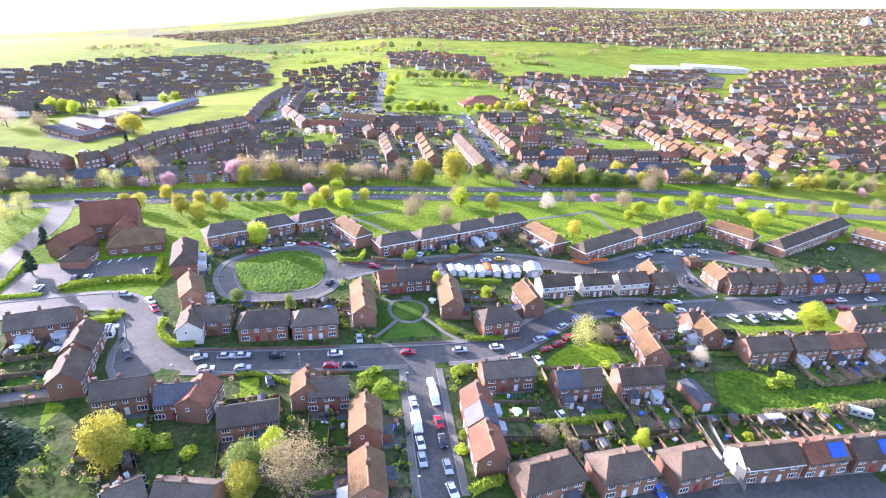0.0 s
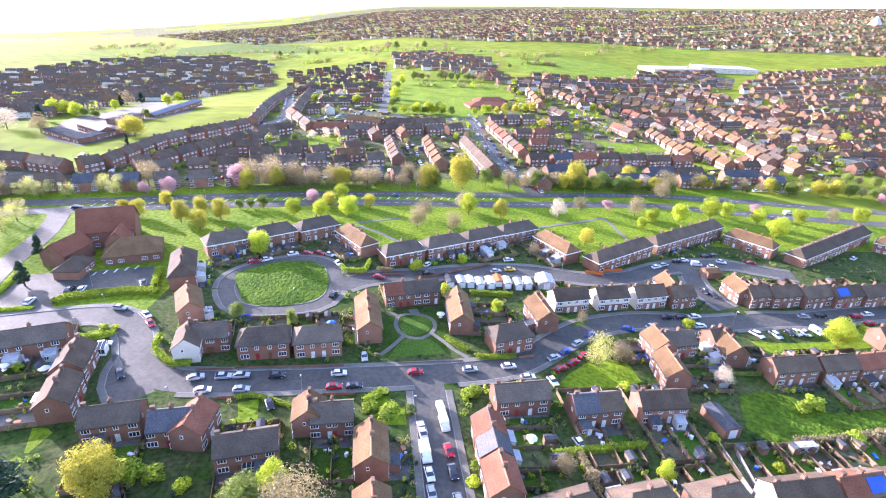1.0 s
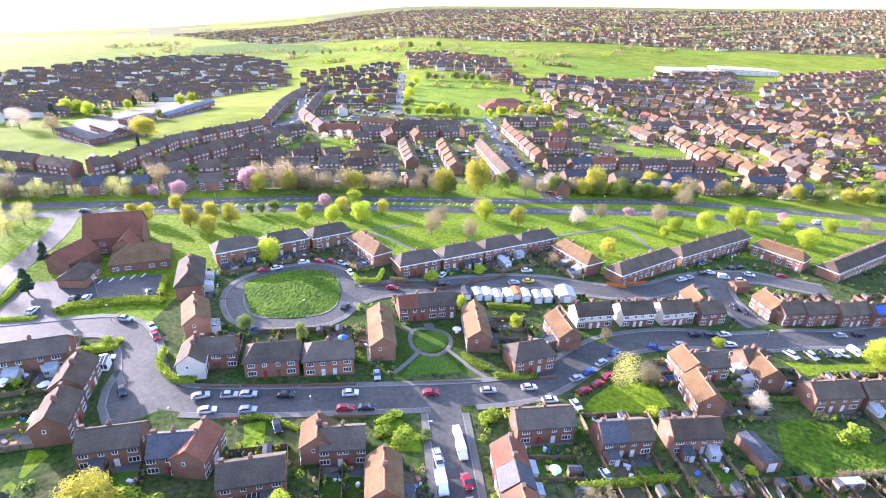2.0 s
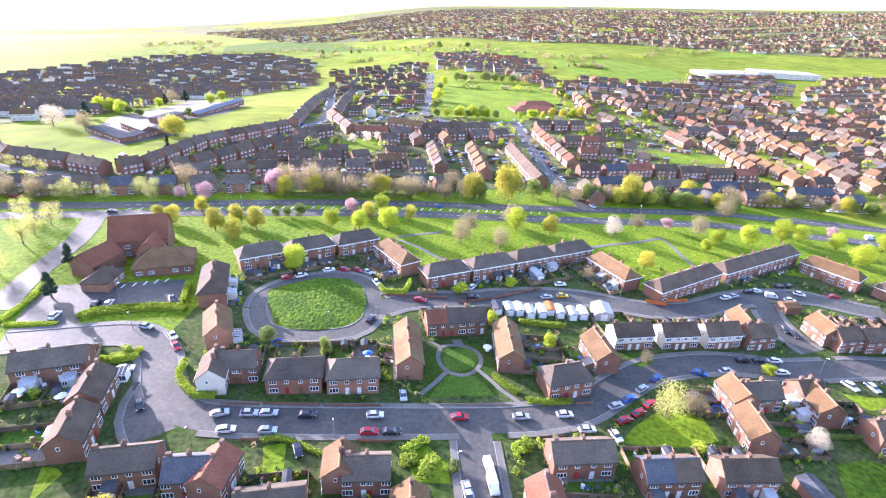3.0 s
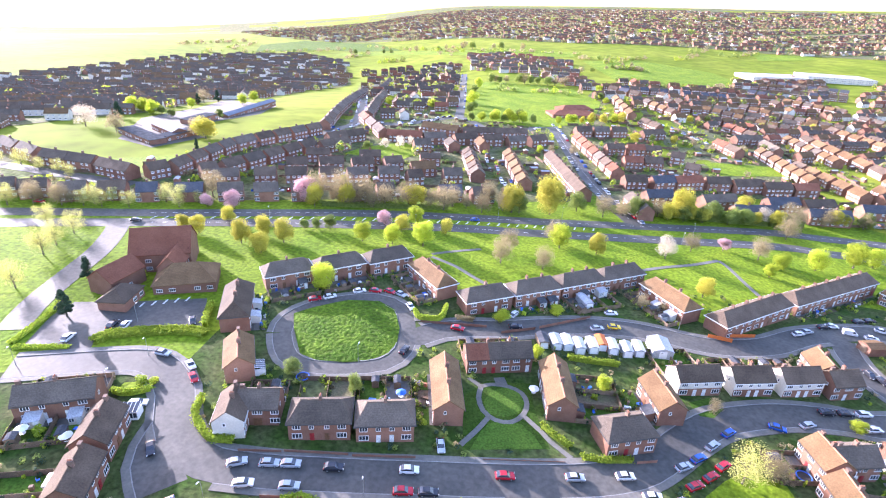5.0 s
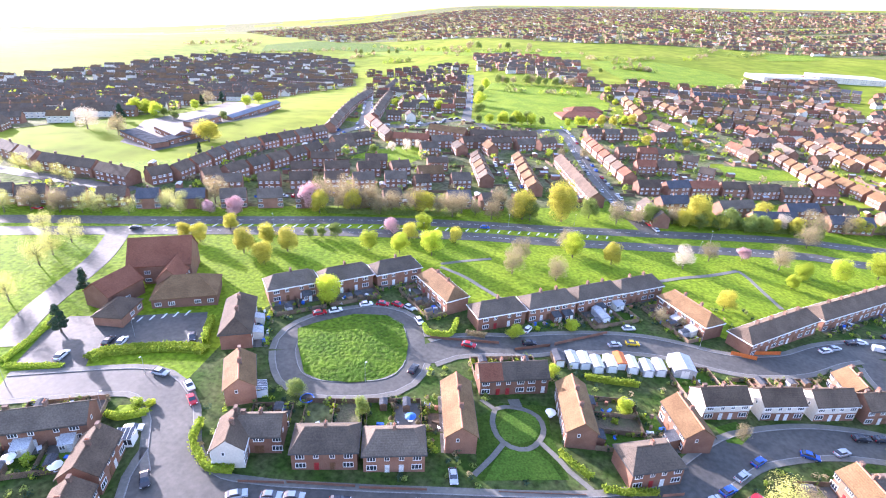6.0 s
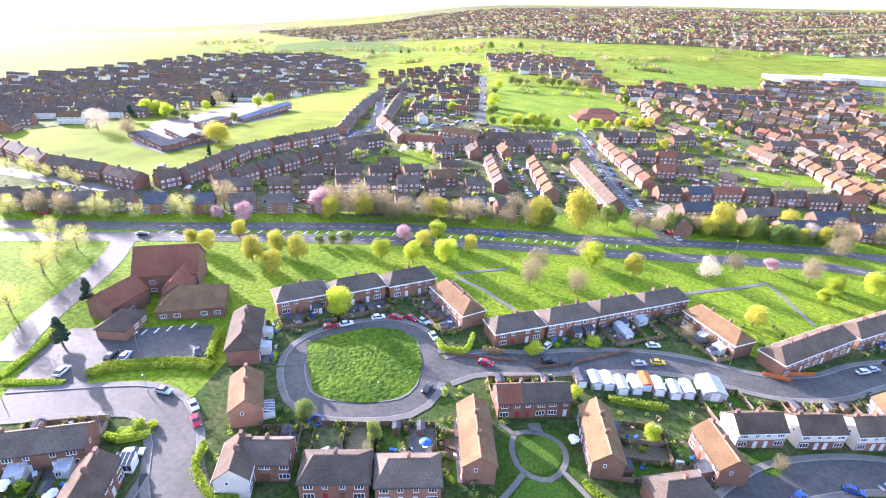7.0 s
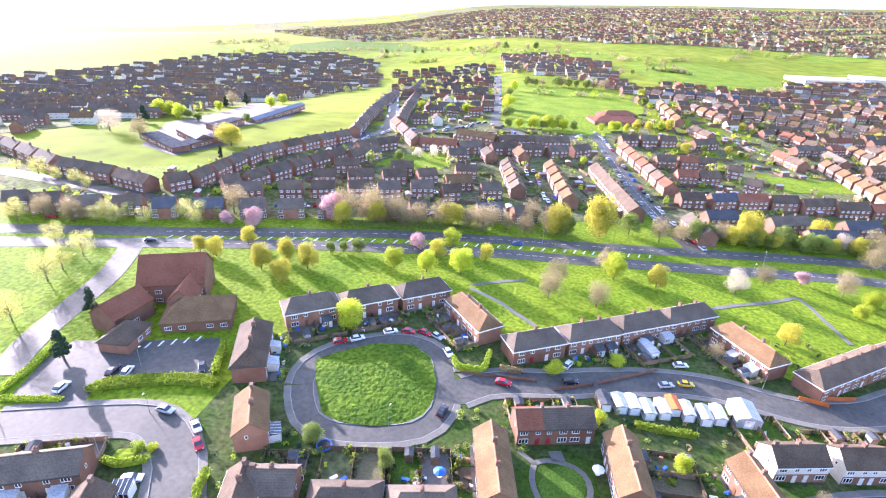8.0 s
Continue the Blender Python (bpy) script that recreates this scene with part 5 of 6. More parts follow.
tree(3.8, 250.3, 'lime', 10)
tree(1.0, 256.2, 'olive', 9)
tree(19.0, 249.4, 'golden', 8.5)
tree(47.9, 255.3, 'white', 10)
tree(61.1, 267.4, 'olive', 8)
tree(76.1, 273.1, 'pink', 6)
tree(89.4, 268.7, 'olive', 10)
tree(112.1, 298.6, 'olive', 11)
tree(88.2, 252.2, 'lime', 5.5)
tree(98.0, 265.6, 'lime', 6)
tree(55.2, 225.0, 'golden', 8)
tree(111.5, 266.1, 'lime', 9)
tree(130.2, 274.1, 'lime', 11)
tree(140.0, 278.0, 'lime', 8)
tree(95.0, 261.2, 'lime', 6.5)
tree(88.1, 252.7, 'lime', 5)
tree(154.2, 272.2, 'lime', 8)
tree(154.7, 254.4, 'lime', 10)
tree(177.3, 276.2, 'lime', 8)
tree(160.1, 287.8, 'pink', 6)
tree(213.0, 282.5, 'lime', 9)
tree(198.1, 282.0, 'olive', 8)
tree(241.3, 294.4, 'olive', 8)
tree(252.7, 322.8, 'pink', 6)
tree(-112.6, 261.2, 'pink', 10.8)
tree(-107.8, 263.4, 'olive', 13.2)
tree(-96.7, 266.9, 'olive', 14.4)
tree(-86.2, 267.5, 'olive', 13.2)
tree(-66.5, 272.2, 'olive', 12.0)
tree(-52.5, 278.3, 'olive', 9.6)
tree(-46.6, 280.9, 'olive', 9.6)
tree(-29.9, 291.0, 'olive', 10.8)
tree(-18.3, 284.0, 'golden', 13.2)
tree(-14.6, 284.3, 'green', 8.4)
tree(0.0, 288.7, 'golden', 18.0)
tree(13.4, 298.2, 'green', 9.6)
tree(26.0, 295.2, 'olive', 10.8)
tree(-152.5, 250.3, 'olive', 12.0)
tree(-137.8, 241.0, 'pink', 8.4)
tree(-148.3, 238.9, 'pink', 6.0)
tree(-158.7, 234.4, 'budding', 6.0)
tree(-176.4, 226.7, 'budding', 7.2)
tree(-186.5, 223.6, 'budding', 7.2)
tree(-193.5, 221.8, 'budding', 7.2)
tree(-201.6, 219.5, 'olive', 9.6)
tree(-212.7, 217.3, 'olive', 9.6)
tree(-219.4, 212.0, 'budding', 9.6)
tree(-191.3, 201.5, 'budding', 8.4)
tree(-176.6, 197.8, 'budding', 9.6)
tree(-174.6, 187.6, 'budding', 9.6)
tree(-172.6, 180.1, 'budding', 10.8)
tree(-162.9, 159.7, 'budding', 9.6)
tree(65.9, 309.1, 'golden', 14.4)
tree(99.9, 325.3, 'golden', 10.8)
tree(107.2, 316.2, 'white', 8.4)
tree(82.6, 313.4, 'green', 9.6)
tree(119.9, 316.4, 'olive', 12.0)

tree(-304.0, 349.8, 'white', 13, 1.3, 'beside the school field')
tree(-273.9, 340.7, 'olive', 12, 1.1, 'beside the school field')
tree(-306.7, 383.4, 'dark', 12, 1.3, 'beside the school field')
tree(-323.3, 419.2, 'lime', 11, 1.2, 'beside the school field')
tree(-312.7, 418.2, 'lime', 10, 1.2, 'beside the school field')
tree(-298.1, 408.3, 'lime', 10, 1.1, 'beside the school field')
tree(-311.4, 496.0, 'olive', 12, 1.2, 'beside the school field')
tree(-309.1, 483.7, 'dark', 10, 1.2, 'beside the school field')
tree(-306.7, 511.4, 'dark', 11, 1.4, 'beside the school field')
tree(-273.3, 495.7, 'lime', 9, 1.1, 'beside the school field')
tree(-283.3, 535.1, 'lime', 9, 1.2, 'beside the school field')
tree(-296.2, 454.1, 'lime', 8, 1.0, 'beside the school field')
tree(-215.7, 346.5, 'golden', 13, 1.3, 'beside the school field')
tree(-224.0, 350.4, 'olive', 11, 1.2, 'beside the school field')
tree(-243.7, 409.2, 'green', 7, 1.0, 'beside the school field')
tree(-278.7, 402.8, 'green', 6, 1.2, 'beside the school field')
tree(-294.4, 413.1, 'green', 6, 1.3, 'beside the school field')
tree(-540.2, 644.5, 'lime', 9, 1.3, 'beside the school field')
tree(-202.2, 315.9, 'dark', 8, 0.8, 'beside the school field')

# ---- trees among the houses ----
tree(-75.3, 187.7, 'lime', 9, 0.95)
tree(-67.9, 79.4, 'golden', 11, 1.1)
tree(-83.7, 71.6, 'dark', 19, 1.7)
tree(-85.9, 69.5, 'dark', 17, 1.6)
tree(-35.6, 84.1, 'lime', 7)
tree(-39.1, 77.3, 'green', 9)
tree(-37.9, 74.0, 'golden', 8, 0.9)
tree(-28.9, 76.4, 'olive', 12, 1.2)
tree(76.0, 132.7, 'white', 6, 1.1)
tree(41.2, 137.0, 'budding', 10)
tree(49.0, 140.0, 'olive', 6, 1.3)
tree(124.6, 159.3, 'lime', 9.5, 1.2)
tree(41.3, 159.4, 'olive', 4.5, 0.9)
tree(47.1, 95.8, 'lime', 6, 0.7)
tree(25.1, 95.8, 'olive', 5, 1.2)
tree(-146.2, 169.7, 'dark', 9)
tree(-137.7, 151.1, 'dark', 9, 1.1)
tree(13.1, 160.4, 'lime', 5, 0.9)
tree(-49.4, 142.2, 'green', 6, 0.6)
tree(-66.8, 144.8, 'green', 5)
tree(-4.7, 170.0, 'lime', 4)
tree(-15.9, 186.0, 'lime', 4, 1.4)
tree(1.4, 195.6, 'lime', 3.5, 1.4)
tree(30.8, 209.7, 'olive', 5, 1.3)
tree(38.0, 209.4, 'olive', 4, 1.3)
tree(77.0, 162.1, 'lime', 3.5, 1.3)
bush(-15.9, 109.3, 3.6, 'hedge', 1.7)
bush(-20.3, 110.1, 2.8, 'hedge', 1.6)
bush(98.8, 127.1, 3.6, 'hedge', 2.6)
bush(94.0, 124.6, 3, 'hedge')
bush(101.4, 114.1, 3, 'hedge')
bush(108.1, 116.1, 2.6, 'olive')
bush(76.2, 102.8, 2, 'lime')
bush(64.4, 110.6, 2, 'lime')
bush(5.8, 120.0, 2.8, 'hedge', 1.7)
bush(3.3, 117.4, 2.5, 'hedge')
bush(46.7, 126.8, 2.5, 'lime')
bush(-10.3, 110.0, 2, 'green')
bush(-60.3, 84.2, 3, 'hedge')
bush(-66.8, 83.4, 4, 'hedge')
bush(-63.8, 84.3, 3.5, 'hedge')
bush(-53.6, 82.9, 2.4, 'lime')
bush(4.8, 90.4, 2, 'lime')
bush(5.7, 94.9, 2, 'hedge')
bush(30.9, 94.6, 2.5, 'olive')
bush(-134.0, 177.7, 2, 'lime')
bush(-109.6, 112.2, 1.8, 'hedge')
bush(-100.2, 132.4, 2, 'hedge')
bush(-97.7, 133.0, 1.6, 'lime')
bush(58.0, 103.0, 1.5, 'pink')

# ---- tree lines farther off ----
tree_line(-108.5, 257.7, -14.7, 286.9, 12, ('olive', 'golden', 'olive'), 9)
tree_line(35.3, 300.9, 127.5, 319.2, 22, ('green', 'olive', 'golden', 'green'), 8)
tree_line(-63.2, 491.9, -9.9, 503.2, 10, ('lime', 'green'), 9)
tree_line(-68.0, 513.7, -83.0, 695.4, 7, ('lime', 'green'), 10)
tree_line(-76.8, 731.5, 28.8, 739.2, 12, ('green', 'olive'), 10)
tree_line(3.3, 503.4, 68.8, 540.5, 8, ('lime', 'golden'), 8)
tree_line(58.3, 713.3, 59.1, 614.0, 4, ('green', 'lime'), 9)
tree_line(-278.8, 261.2, -220.3, 253.1, 6, ('olive', 'budding'), 7)
tree_line(-16.9, 401.9, 36.2, 414.0, 4, ('olive', 'lime'), 7)
tree_line(-151.3, 540.5, -87.5, 531.9, 8, ('green', 'lime'), 7)
tree_line(61.9, 468.3, 184.8, 495.9, 10, ('green', 'olive', 'golden'), 6)
tree_line(129.3, 586.9, 274.6, 634.1, 12, ('green', 'golden'), 7)
tree_line(-228.3, 212.6, -146.9, 243.4, 10, ('olive', 'budding', 'budding'), 7)
tree_line(-105.1, 261.8, -49.2, 281.1, 8, ('olive', 'budding'), 5)
tree_line(-115.5, 358.6, -87.2, 387.4, 4, ('white', 'green'), 6)
tree_line(43.3, 871.7, 150.0, 1028.8, 6, ('green', 'olive'), 8)
tree_line(-471.9, 1314.0, -32.9, 1173.1, 14, ('green', 'olive'), 12)

tree_line(132.3, 322.8, 214.0, 330.3, 14, ('green', 'olive', 'golden', 'olive'), 8)
tree_line(215.4, 332.9, 277.7, 335.3, 12, ('olive', 'golden', 'green'), 8)
tree_line(245.8, 359.7, 300.7, 367.3, 7, ('olive', 'green'), 7)
tree_line(301.1, 556.8, 364.3, 520.5, 7, ('lime', 'golden', 'olive'), 8)

# ---- hedges ----
hedge([(-83.4, 130.7), (-81.9, 125.3), (-78.3, 122.0), (-74.7, 119.8), (-69.7, 120.3)], 1.5, 1.6)
hedge([(-122.0, 143.0), (-121.0, 146.2), (-115.8, 149.1), (-108.4, 152.4), (-101.0, 154.3), (-97.2, 154.2)], 4.0, 1.2)
hedge([(-140.9, 136.4), (-141.6, 142.2), (-142.4, 148.7), (-144.9, 157.1)], 1.6, 0.8)
hedge([(-138.5, 135.6), (-133.8, 136.8), (-126.5, 139.0)], 1.6, 0.7)
hedge([(-103.4, 167.8), (-101.4, 162.0), (-99.5, 157.6)], 1.6, 2)
hedge([(-2.8, 143.1), (0.4, 139.9), (3.5, 137.8)], 1.2, 1.3)
hedge([(6.0, 135.2), (10.7, 135.5), (17.4, 137.2)], 1.2, 1.3)
hedge([(-43.3, 182.8), (-41.0, 179.9), (-34.9, 181.2), (-33.9, 188.9)], 1.2, 1.8)
hedge([(-21.9, 112.2), (-18.6, 116.1), (-17.7, 115.2)], 2, 1.5)
hedge([(-39.6, 108.1), (-48.8, 110.7), (-53.3, 109.4)], 0.8, 1)
hedge([(-104.1, 127.4), (-100.9, 127.4), (-96.5, 130.2)], 1.3, 1.4)
hedge([(7.0, 79.2), (10.4, 81.6), (13.5, 82.9)], 1.8, 1.8)
hedge([(23.5, 100.3), (29.7, 102.0), (38.2, 104.1), (45.7, 105.7)], 1.6, 1.6)
hedge([(29.5, 101.0), (31.0, 95.2), (31.7, 91.7)], 1.6, 1.6, 'olive')
hedge([(71.7, 136.0), (79.8, 137.6), (94.7, 140.3)], 0.7, 1.2, 'green')
hedge([(31.1, 305.7), (61.3, 309.8), (98.2, 313.9), (127.5, 319.2)], 4, 3, 'green')
hedge([(-103.8, 258.5), (-85.5, 263.9), (-48.4, 276.2)], 2, 2, 'green')
hedge([(85.3, 112.1), (96.0, 114.0), (109.0, 117.4), (122.7, 121.1)], 1.6, 1.6, 'olive')
hedge([(142.3, 173.5), (144.7, 167.0), (146.8, 164.7)], 1.6, 1.4)
hedge([(4.6, 172.4), (10.5, 172.5), (18.7, 173.1)], 1.4, 1.6)
hedge([(-29.9, 183.4), (-24.6, 183.7)], 1.4, 1.4, 'olive')

# ---- parked vehicles ----
car(-96.0, 125.2, 22, 'white')
car(-102.3, 143.1, -2, 'silver')
car(-92.9, 140.8, -41, 'white')
car(-89.5, 136.6, -44, 'red')
car(-84.8, 114.0, -52, 'black')
car(-66.0, 115.2, 28, 'silver')
car(-72.6, 102.8, -51, 'blue')
car(-59.5, 116.6, 12, 'silver')
car(-55.2, 117.5, 12, 'silver')
car(-46.3, 118.8, 12, 'black')
car(-30.8, 122.0, 12, 'white')
car(-53.2, 112.3, 12, 'silver')
car(-30.8, 116.5, 12, 'red')
car(-25.8, 117.5, 12, 'black')
car(-62.2, 110.7, 17, 'white')
car(-25.5, 130.3, -75, 'silver')
car(-44.6, 108.1, -61, 'black')
car(-10.7, 125.5, 12, 'red')
car(4.2, 128.8, 12, 'silver')
car(15.2, 131.9, 14, 'white')
car(20.3, 127.8, 12, 'white')
car(27.0, 127.1, -66, 'white')
car(28.9, 138.0, 32, 'silver')
car(33.0, 141.6, 37, 'blue')
car(37.4, 146.6, 44, 'silver')
car(42.7, 152.2, 42, 'blue')
car(30.2, 133.1, 33, 'red')
car(34.4, 136.6, 39, 'red')
car(38.2, 140.7, 42, 'red')
car(-7.2, 104.9, -69, 'silver')
car(-6.8, 103.1, -73, 'silver')
car(-4.5, 91.6, -74, 'white')
car(-3.7, 86.7, -76, 'silver')
car(-0.6, 98.7, -71, 'red')
car(1.9, 85.3, -75, 'silver')
car(3.1, 79.2, -67, 'white')
car(0.5, 92.7, -75, 'black')
car(47.5, 83.9, -75, 'blue')
car(30.2, 104.7, -67, 'white')
car(56.1, 157.6, -14, 'blue')
car(64.6, 160.8, 28, 'silver')
car(72.2, 167.6, 10, 'black')
car(77.4, 168.6, 10, 'black')
car(82.3, 169.6, 13, 'white')
car(81.8, 163.7, 13, 'white')
car(99.8, 162.0, -53, 'white')
car(106.6, 162.7, -70, 'white')
car(94.1, 189.8, -75, 'black')
car(96.2, 187.4, -66, 'black')
car(100.4, 161.6, -69, 'white')
car(106.8, 162.2, -73, 'silver')
car(112.5, 164.8, -71, 'black')
car(114.8, 165.2, -69, 'white')
car(118.0, 165.4, -76, 'white')
car(124.2, 176.9, 6, 'silver')
car(131.5, 178.8, 6, 'black')
car(145.7, 181.0, 10, 'red')
car(151.0, 183.0, 10, 'white')
car(164.4, 185.6, 10, 'white')
car(147.6, 176.5, 9, 'red')
car(180.6, 236.0, 35, 'white')
car(-123.0, 150.7, 98, 'black')
car(-119.7, 151.5, 103, 'white')
car(-129.4, 142.3, 96, 'white')
car(-103.8, 158.6, -57, 'black')
car(-75.6, 180.6, 33, 'red')
car(-71.5, 183.3, 37, 'white')
car(-63.7, 189.8, 32, 'white')
car(-58.7, 191.6, 2, 'red')
car(-53.9, 192.6, -20, 'red')
car(-50.1, 192.0, -29, 'silver')
car(-45.3, 185.4, -54, 'white')
car(-28.7, 177.6, -5, 'red')
car(-41.7, 162.4, 80, 'black')
car(-11.4, 183.9, 15, 'black')
car(19.8, 193.2, 8, 'yellow')
car(14.2, 190.8, 21, 'silver')
car(19.8, 201.8, 15, 'white')
car(-12.1, 191.2, 65, 'white')
car(95.8, 217.1, 4, 'white')
car(81.2, 207.9, 25, 'white')
car(84.9, 210.3, 25, 'silver')
car(92.5, 215.6, 15, 'black')
car(112.7, 219.0, -22, 'white')
car(126.5, 220.7, -2, 'red')
car(106.4, 212.8, -5, 'white')
car(107.7, 223.9, 20, 'black')
car(112.2, 225.5, 15, 'black')
car(-3.0, 111.6, -70, 'white', True, size=0.85)
car(-2.0, 106.9, -75, 'white', True)
car(-5.8, 97.1, -75, 'white', True, size=1.1)
car(100.1, 214.0, -4, 'white', True, size=0.9)
car(123.0, 167.3, -69, 'white', True, size=0.9)
car(180.7, 292.0, 15, 'white', True)
car(-33.9, 266.7, 16, 'blue')
car(-211.4, 219.1, 4, 'red')
car(-164.5, 215.3, 29, 'black')

# ---- garages and sheds off the crescent ----
shed(-3.1, 178.1, 104, 5.4, 2.9, 2.2, FENCE, FELT, 'old brown timber garage off the crescent', 'garage')
shed(0.8, 178.5, 103, 5.4, 2.9, 2.2, SHEET, SHEET, 'pale concrete and metal garage', 'garage')
shed(4.1, 179.1, 102, 5.4, 2.9, 2.2, SHEET, WHITE, 'pale concrete and metal garage', 'garage')
shed(7.7, 178.4, 101, 5.4, 2.9, 2.2, SHEET, SHEET, 'pale concrete and metal garage', 'garage')
shed(11.6, 179.8, 100, 5.4, 2.9, 2.2, SHEET, WHITE, 'pale concrete and metal garage', 'garage')
shed(14.5, 182.0, 99, 5.4, 2.9, 2.2, RUST, RUST, 'orange-painted metal garage in a row', 'garage')
shed(17.6, 181.0, 98, 5.4, 2.9, 2.2, SHEET, WHITE, 'pale concrete and metal garage', 'garage')
shed(21.8, 180.8, 97, 5.4, 2.9, 2.2, SHEET, SHEET, 'pale concrete and metal garage', 'garage')
shed(25.4, 182.1, 96, 5.4, 2.9, 2.2, SHEET, WHITE, 'pale concrete and metal garage', 'garage')
shed(32.1, 184.3, 95, 7.5, 6.0, 2.6, SHEET, SHEET, 'large pale metal garage with a low roof', 'garage')
shed(11.2, 205.9, 115, 7, 3, 2.3, SHEET, SHEET, 'long pale blue-grey metal garage', 'garage')
shed(68.1, 116.2, 104, 9.4, 4.6, 2.8, BRICK, FELT, 'long flat-roofed brick garage block', 'garage')
shed(102.0, 204.7, 15, 6, 5, 2.8, BRICK, ROOFS['tan'], 'small brick outbuilding with a tiled roof', 'outbuilding')

conservatory(-41.7, 89.0, 17)
conservatory(-95.1, 121.9, 17)
conservatory(-86.9, 189.8, 37)
conservatory(83.4, 147.3, 95)
conservatory(-75.6, 143.7, 118.8)
lean_to(-87.3, 164.8, 113.8, 3.2, True)
lean_to(-90.2, 171.2, 113.8, 2.6, True)

trampoline(-64.0, 144.1)
trampoline(56.1, 142.2)
caravan(85.8, 109.5, 10)
caravan(112.4, 115.4, -20)
caravan(140.3, 147.1, 15)
parasol(-5.2, 154.2, TRIM)
parasol(-112.2, 111.2, TRIM)
parasol(-38.0, 143.6, TARP)
parasol(-102.3, 111.8, TRIM)
parasol(18.6, 103.5, TRIM)

# ---- low front walls ----
fence(-58.2, 120.5, -44.6, 123.0, 0.8, BRICK, 'low red-brick front garden wall')
fence(-43.7, 122.9, -30.3, 125.8, 0.8, BRICK, 'low red-brick front garden wall')
fence(-67.5, 118.3, -58.6, 120.2, 0.8, BRICK, 'low red-brick front garden wall')
fence(-15.7, 129.2, 2.3, 133.0, 0.4, BRICK, 'low red-brick front garden wall')
fence(18.5, 136.8, 23.2, 138.4, 0.8, BRICK, 'low red-brick front garden wall')
fence(-32.9, 113.6, -25.1, 114.8, 0.8, BRICK, 'low red-brick front garden wall')
fence(-57.8, 108.8, -47.5, 110.9, 0.8, BRICK, 'low red-brick front garden wall')
fence(8.3, 123.0, 19.5, 125.7, 0.7, BRICK, 'low red-brick front garden wall')
fence(-102.5, 95.3, -102.7, 95.5, 0.8, BRICK, 'low red-brick front garden wall')
fence(55.2, 198.7, 65.6, 201.8, 1.4, RUST, 'orange-red painted boundary fence')
fence(49.7, 197.2, 57.0, 196.5, 1.4, RUST, 'orange-red painted boundary fence')
fence(67.9, 106.3, 67.3, 85.9, 1.6, KERB, 'pale concrete boundary wall')
fence(64.6, 108.4, 65.7, 94.2, 1.6, KERB, 'pale concrete boundary wall')
fence(-15.4, 179.6, -5.2, 184.9, 1.0, BRICK, 'low red-brick front garden wall')
fence(-3.9, 185.9, 12.6, 197.2, 1.0, BRICK, 'low red-brick front garden wall')
fence(-40.3, 178.2, -20.2, 181.5, 0.9, BRICK, 'low red-brick front garden wall')

# ---- street lamps ----
lamp_post(67.2, 86.2, 100)
lamp_post(-67.3, 105.3, -100)
lamp_post(-10.0, 109.6, 0)
lamp_post(94.3, 166.8, -70)
lamp_post(-4.5, 77.3, 0)
lamp_post(-38.3, 113.9, -80)
lamp_post(-132.5, 129.6, -80)
lamp_post(-105.7, 127.9, 60)
lamp_post(-105.5, 141.8, -80)
lamp_post(41.0, 198.6, 200)
lamp_post(-52.6, 154.4, 80)
lamp_post(-118.2, 154.5, 60)
lamp_post(-118.0, 236.0, -80)
lamp_post(-58.0, 250.2, -80)
lamp_post(5.9, 285.5, -80)
lamp_post(58.8, 274.1, -80)
lamp_post(-23.8, 271.9, 100)
lamp_post(66.9, 287.5, 100)

# ---- church with its hall, and other large buildings ----
def wing(base, x, y, rot, L, D, eave, ridge, kind, roof, wall=None):
    """One block of a building: its walls and its roof, as parts of the building."""
    o = base.matrix_basis.translation
    m = Matrix.Translation((x - o.x, y - o.y, G(x, y) - o.z)) @ pose(0, 0, 0, 0, 0, rot)
    h, d, v = L / 2, D / 2, 0.4
    f = Form()
    if kind == "g":
        f.prism([(-d, -0.6), (d, -0.6), (d, eave), (0, ridge - 0.15), (-d, eave)], -h, h)
    else:
        f.box(-h, h, -d, d, -0.6, eave)
    w = part("wall", f.mesh("wall", wall or BRICK), base, m)
    f = Form()
    if kind == "g":
        e = eave - v * (ridge - eave) / d
        f.prism([(-d - v, e), (-0.01, ridge), (0.01, ridge), (d + v, e), (d + v, e + 0.25), (0.01, ridge + 0.25), (-0.01, ridge + 0.25), (-d - v, e + 0.25)], -h - 0.25, h + 0.25)
    elif kind == "h":
        X, Y, k = h + v, d + v, max(0.3, h - d * 0.85)
        f.add([(-X, -Y, eave - 0.1), (X, -Y, eave - 0.1), (X, Y, eave - 0.1), (-X, Y, eave - 0.1), (-X, -Y, eave + 0.1), (X, -Y, eave + 0.1), (X, Y, eave + 0.1), (-X, Y, eave + 0.1), (-k, 0, ridge + 0.2), (k, 0, ridge + 0.2)],
              [(0, 3, 2, 1), (0, 1, 5, 4), (1, 2, 6, 5), (2, 3, 7, 6), (3, 0, 4, 7), (4, 5, 9, 8), (6, 7, 8, 9), (5, 6, 9), (7, 4, 8)])
    else:
        f.box(-h - 0.2, h + 0.2, -d - 0.2, d + 0.2, eave, eave + 0.3)
    part("roof", f.mesh("roof", roof), base, m)
    n = max(2, int(L / 3.2))
    for s in (-1, 1):
        for k in range(n):
            if (k * 7 + int(L)) % 4 == 0:
                continue
            z = 0.9
            while z + 1.4 < eave:
                ob = part("window", WINDOWS[(1.8, 1.15, 3)][0], base, m @ pose(-h + L * (k + 0.5) / n, s * (d + 0.03), z, 0, 0, 0 if s < 0 else 180))
                part("pane", WINDOWS[(1.8, 1.15, 3)][1], ob)
                z += 2.7
    return w


